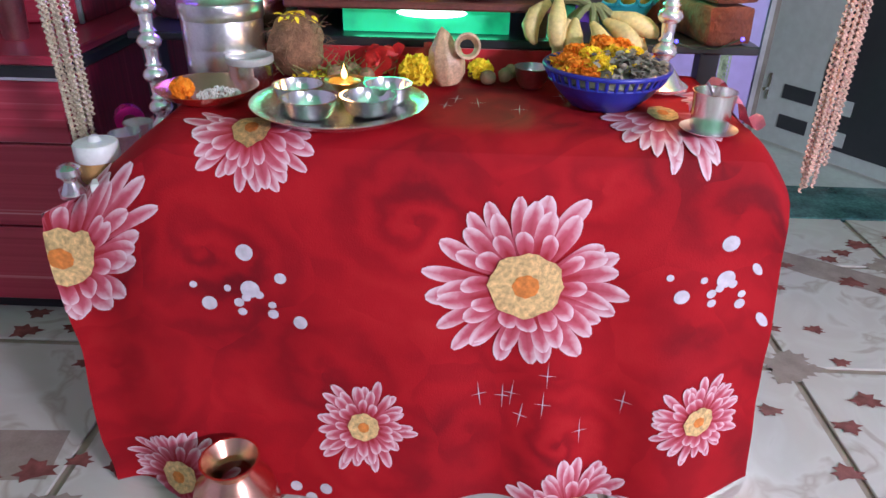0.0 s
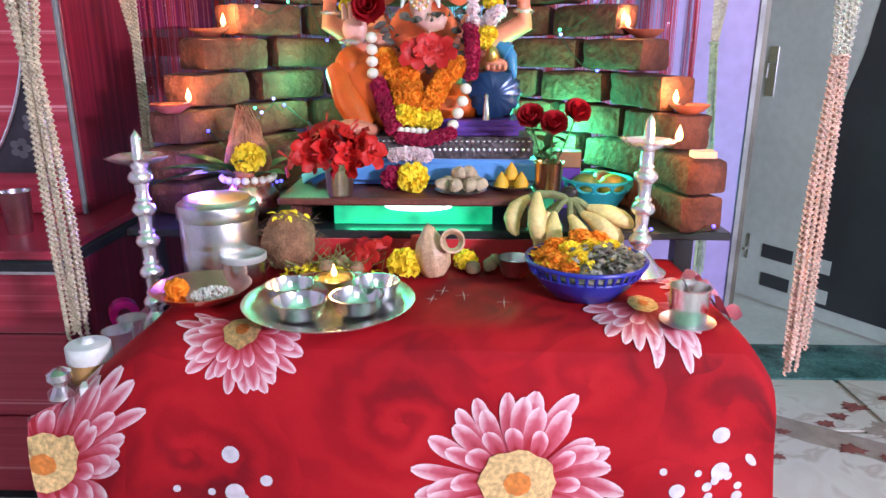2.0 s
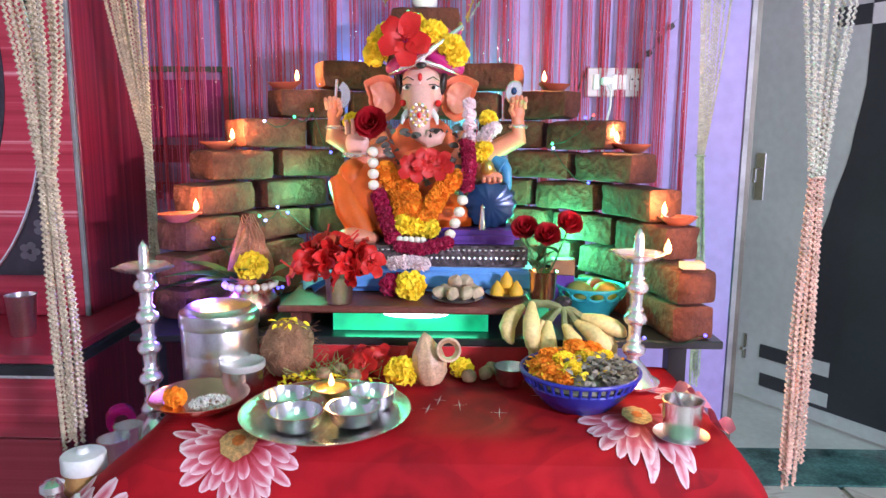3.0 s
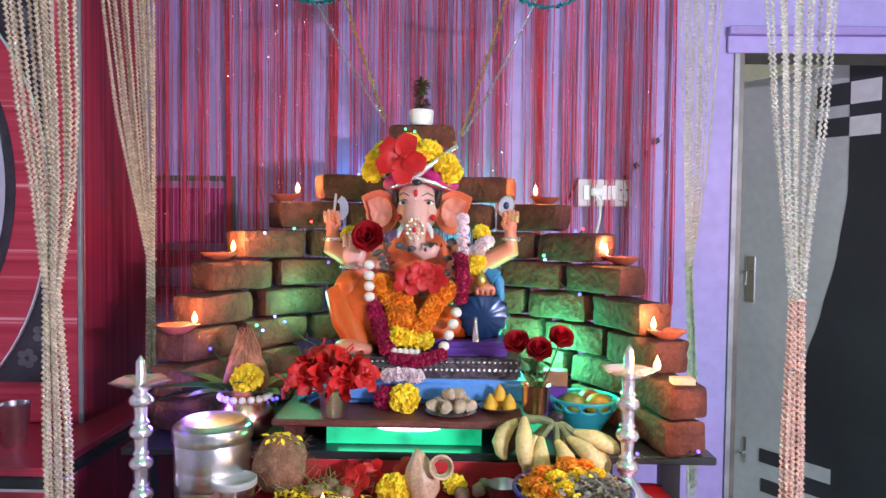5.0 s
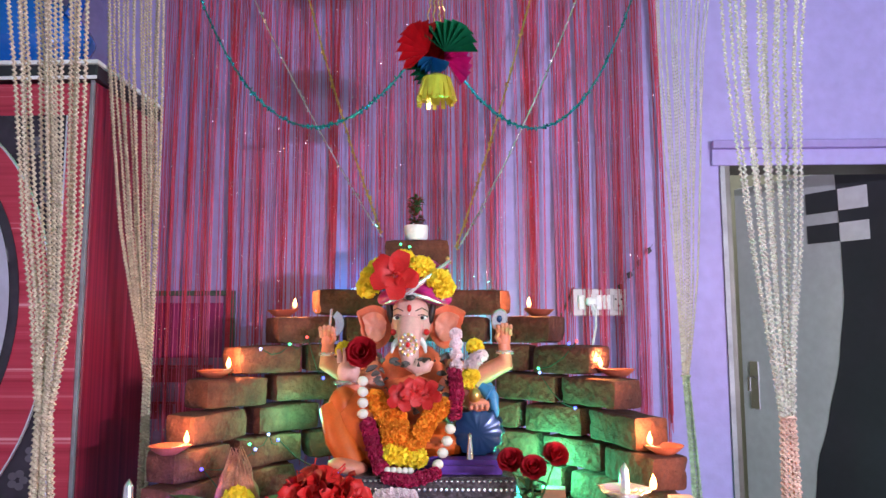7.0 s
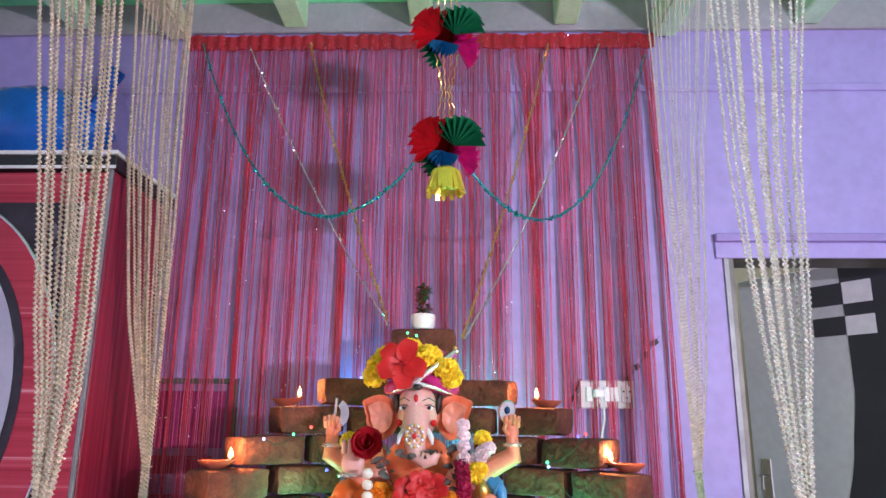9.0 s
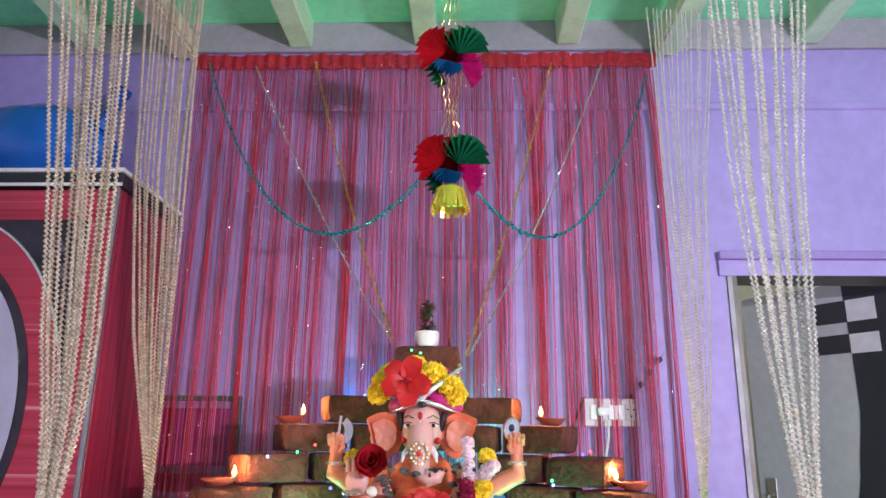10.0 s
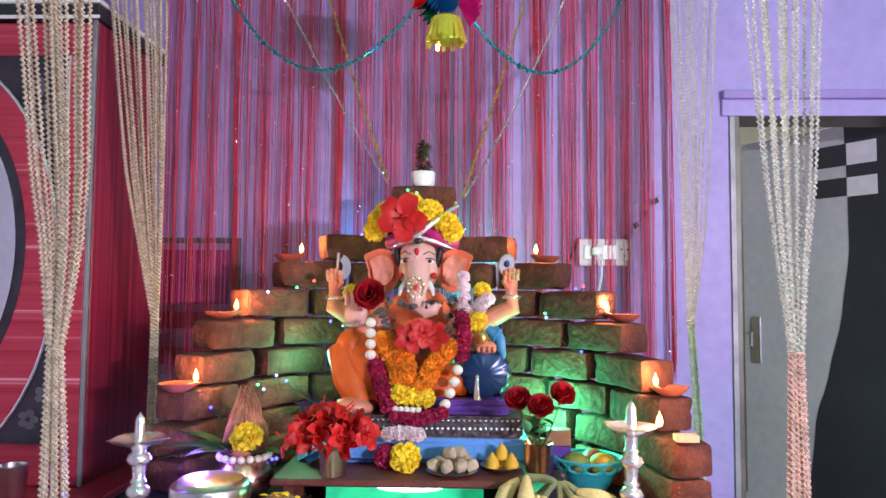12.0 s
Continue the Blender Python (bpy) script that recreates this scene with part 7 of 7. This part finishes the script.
def floor_shadow(name, outline, mat, lift, label):
    bm = bmesh.new()
    bm.faces.new([bm.verts.new((x, y, lift)) for x, y in outline])
    bmesh.ops.triangulate(bm, faces=bm.faces[:])
    return part(name, bm, mat, room, label, recalc=False)


def leafy(bm, x, y, turn, size, lift):
    n = 16
    ring = []
    for k in range(n):
        a = 2 * math.pi * k / n
        r = size * (0.55 + 0.45 * abs(math.cos(a * 1.5)) ** 0.7) * (0.65 if k % 2 else 1)
        ring.append(bm.verts.new((x + r * math.cos(a + turn), y + r * 0.7 * math.sin(a + turn), lift)))
    c = bm.verts.new((x, y, lift))
    for a, b in zip(ring, ring[1:] + ring[:1]):
        bm.faces.new((c, a, b))


rr = random.Random(5)
bm, bt, bw = bmesh.new(), bmesh.new(), bmesh.new()
for cx, cy in ((1.0, 1.44), (-0.65, 1.44), (1.55, 1.44), (1.0, 1.99), (1.55, 1.99), (-0.65, 0.89), (1.0, 0.89), (-1.2, 1.44), (0.45, 0.89), (-0.1, 0.89)):
    for k in range(9):
        a = k * 0.7 + rr.uniform(-0.2, 0.2)
        leafy(bt, cx + 0.055 * math.cos(a) * rr.uniform(0.3, 1), cy + 0.055 * math.sin(a) * rr.uniform(0.3, 1), a, 0.05, 0.0048 + 0.0001 * k)
    for k in range(10):
        a = k * 0.63 + rr.uniform(-0.3, 0.3)
        d = rr.uniform(0.12, 0.24)
        leafy(bm, cx + d * math.cos(a), cy + d * math.sin(a), a, rr.uniform(0.026, 0.06), 0.0062 + 0.0001 * k)
part("leaf_print", bm, RUST, room, "rust-brown leaf print", recalc=False)
part("flower_print", bt, TAUPE, room, "taupe flower print", recalc=False)
# cast shadows on the floor, painted as flat taupe bands
floor_shadow("shadow_band", [(1.13, 2.02), (1.2, 2.1), (1.52, 1.9), (1.75, 1.62), (1.6, 1.66), (1.4, 1.84), (1.25, 1.92)], TAUPE, 0.0047, "taupe band painted as a cast shadow")
floor_shadow("shadow_band", [(-1.15, 1.1), (-0.7, 1.12), (-0.68, 0.98), (-1.15, 0.94)], TAUPE, 0.0047, "taupe band painted as a cast shadow")
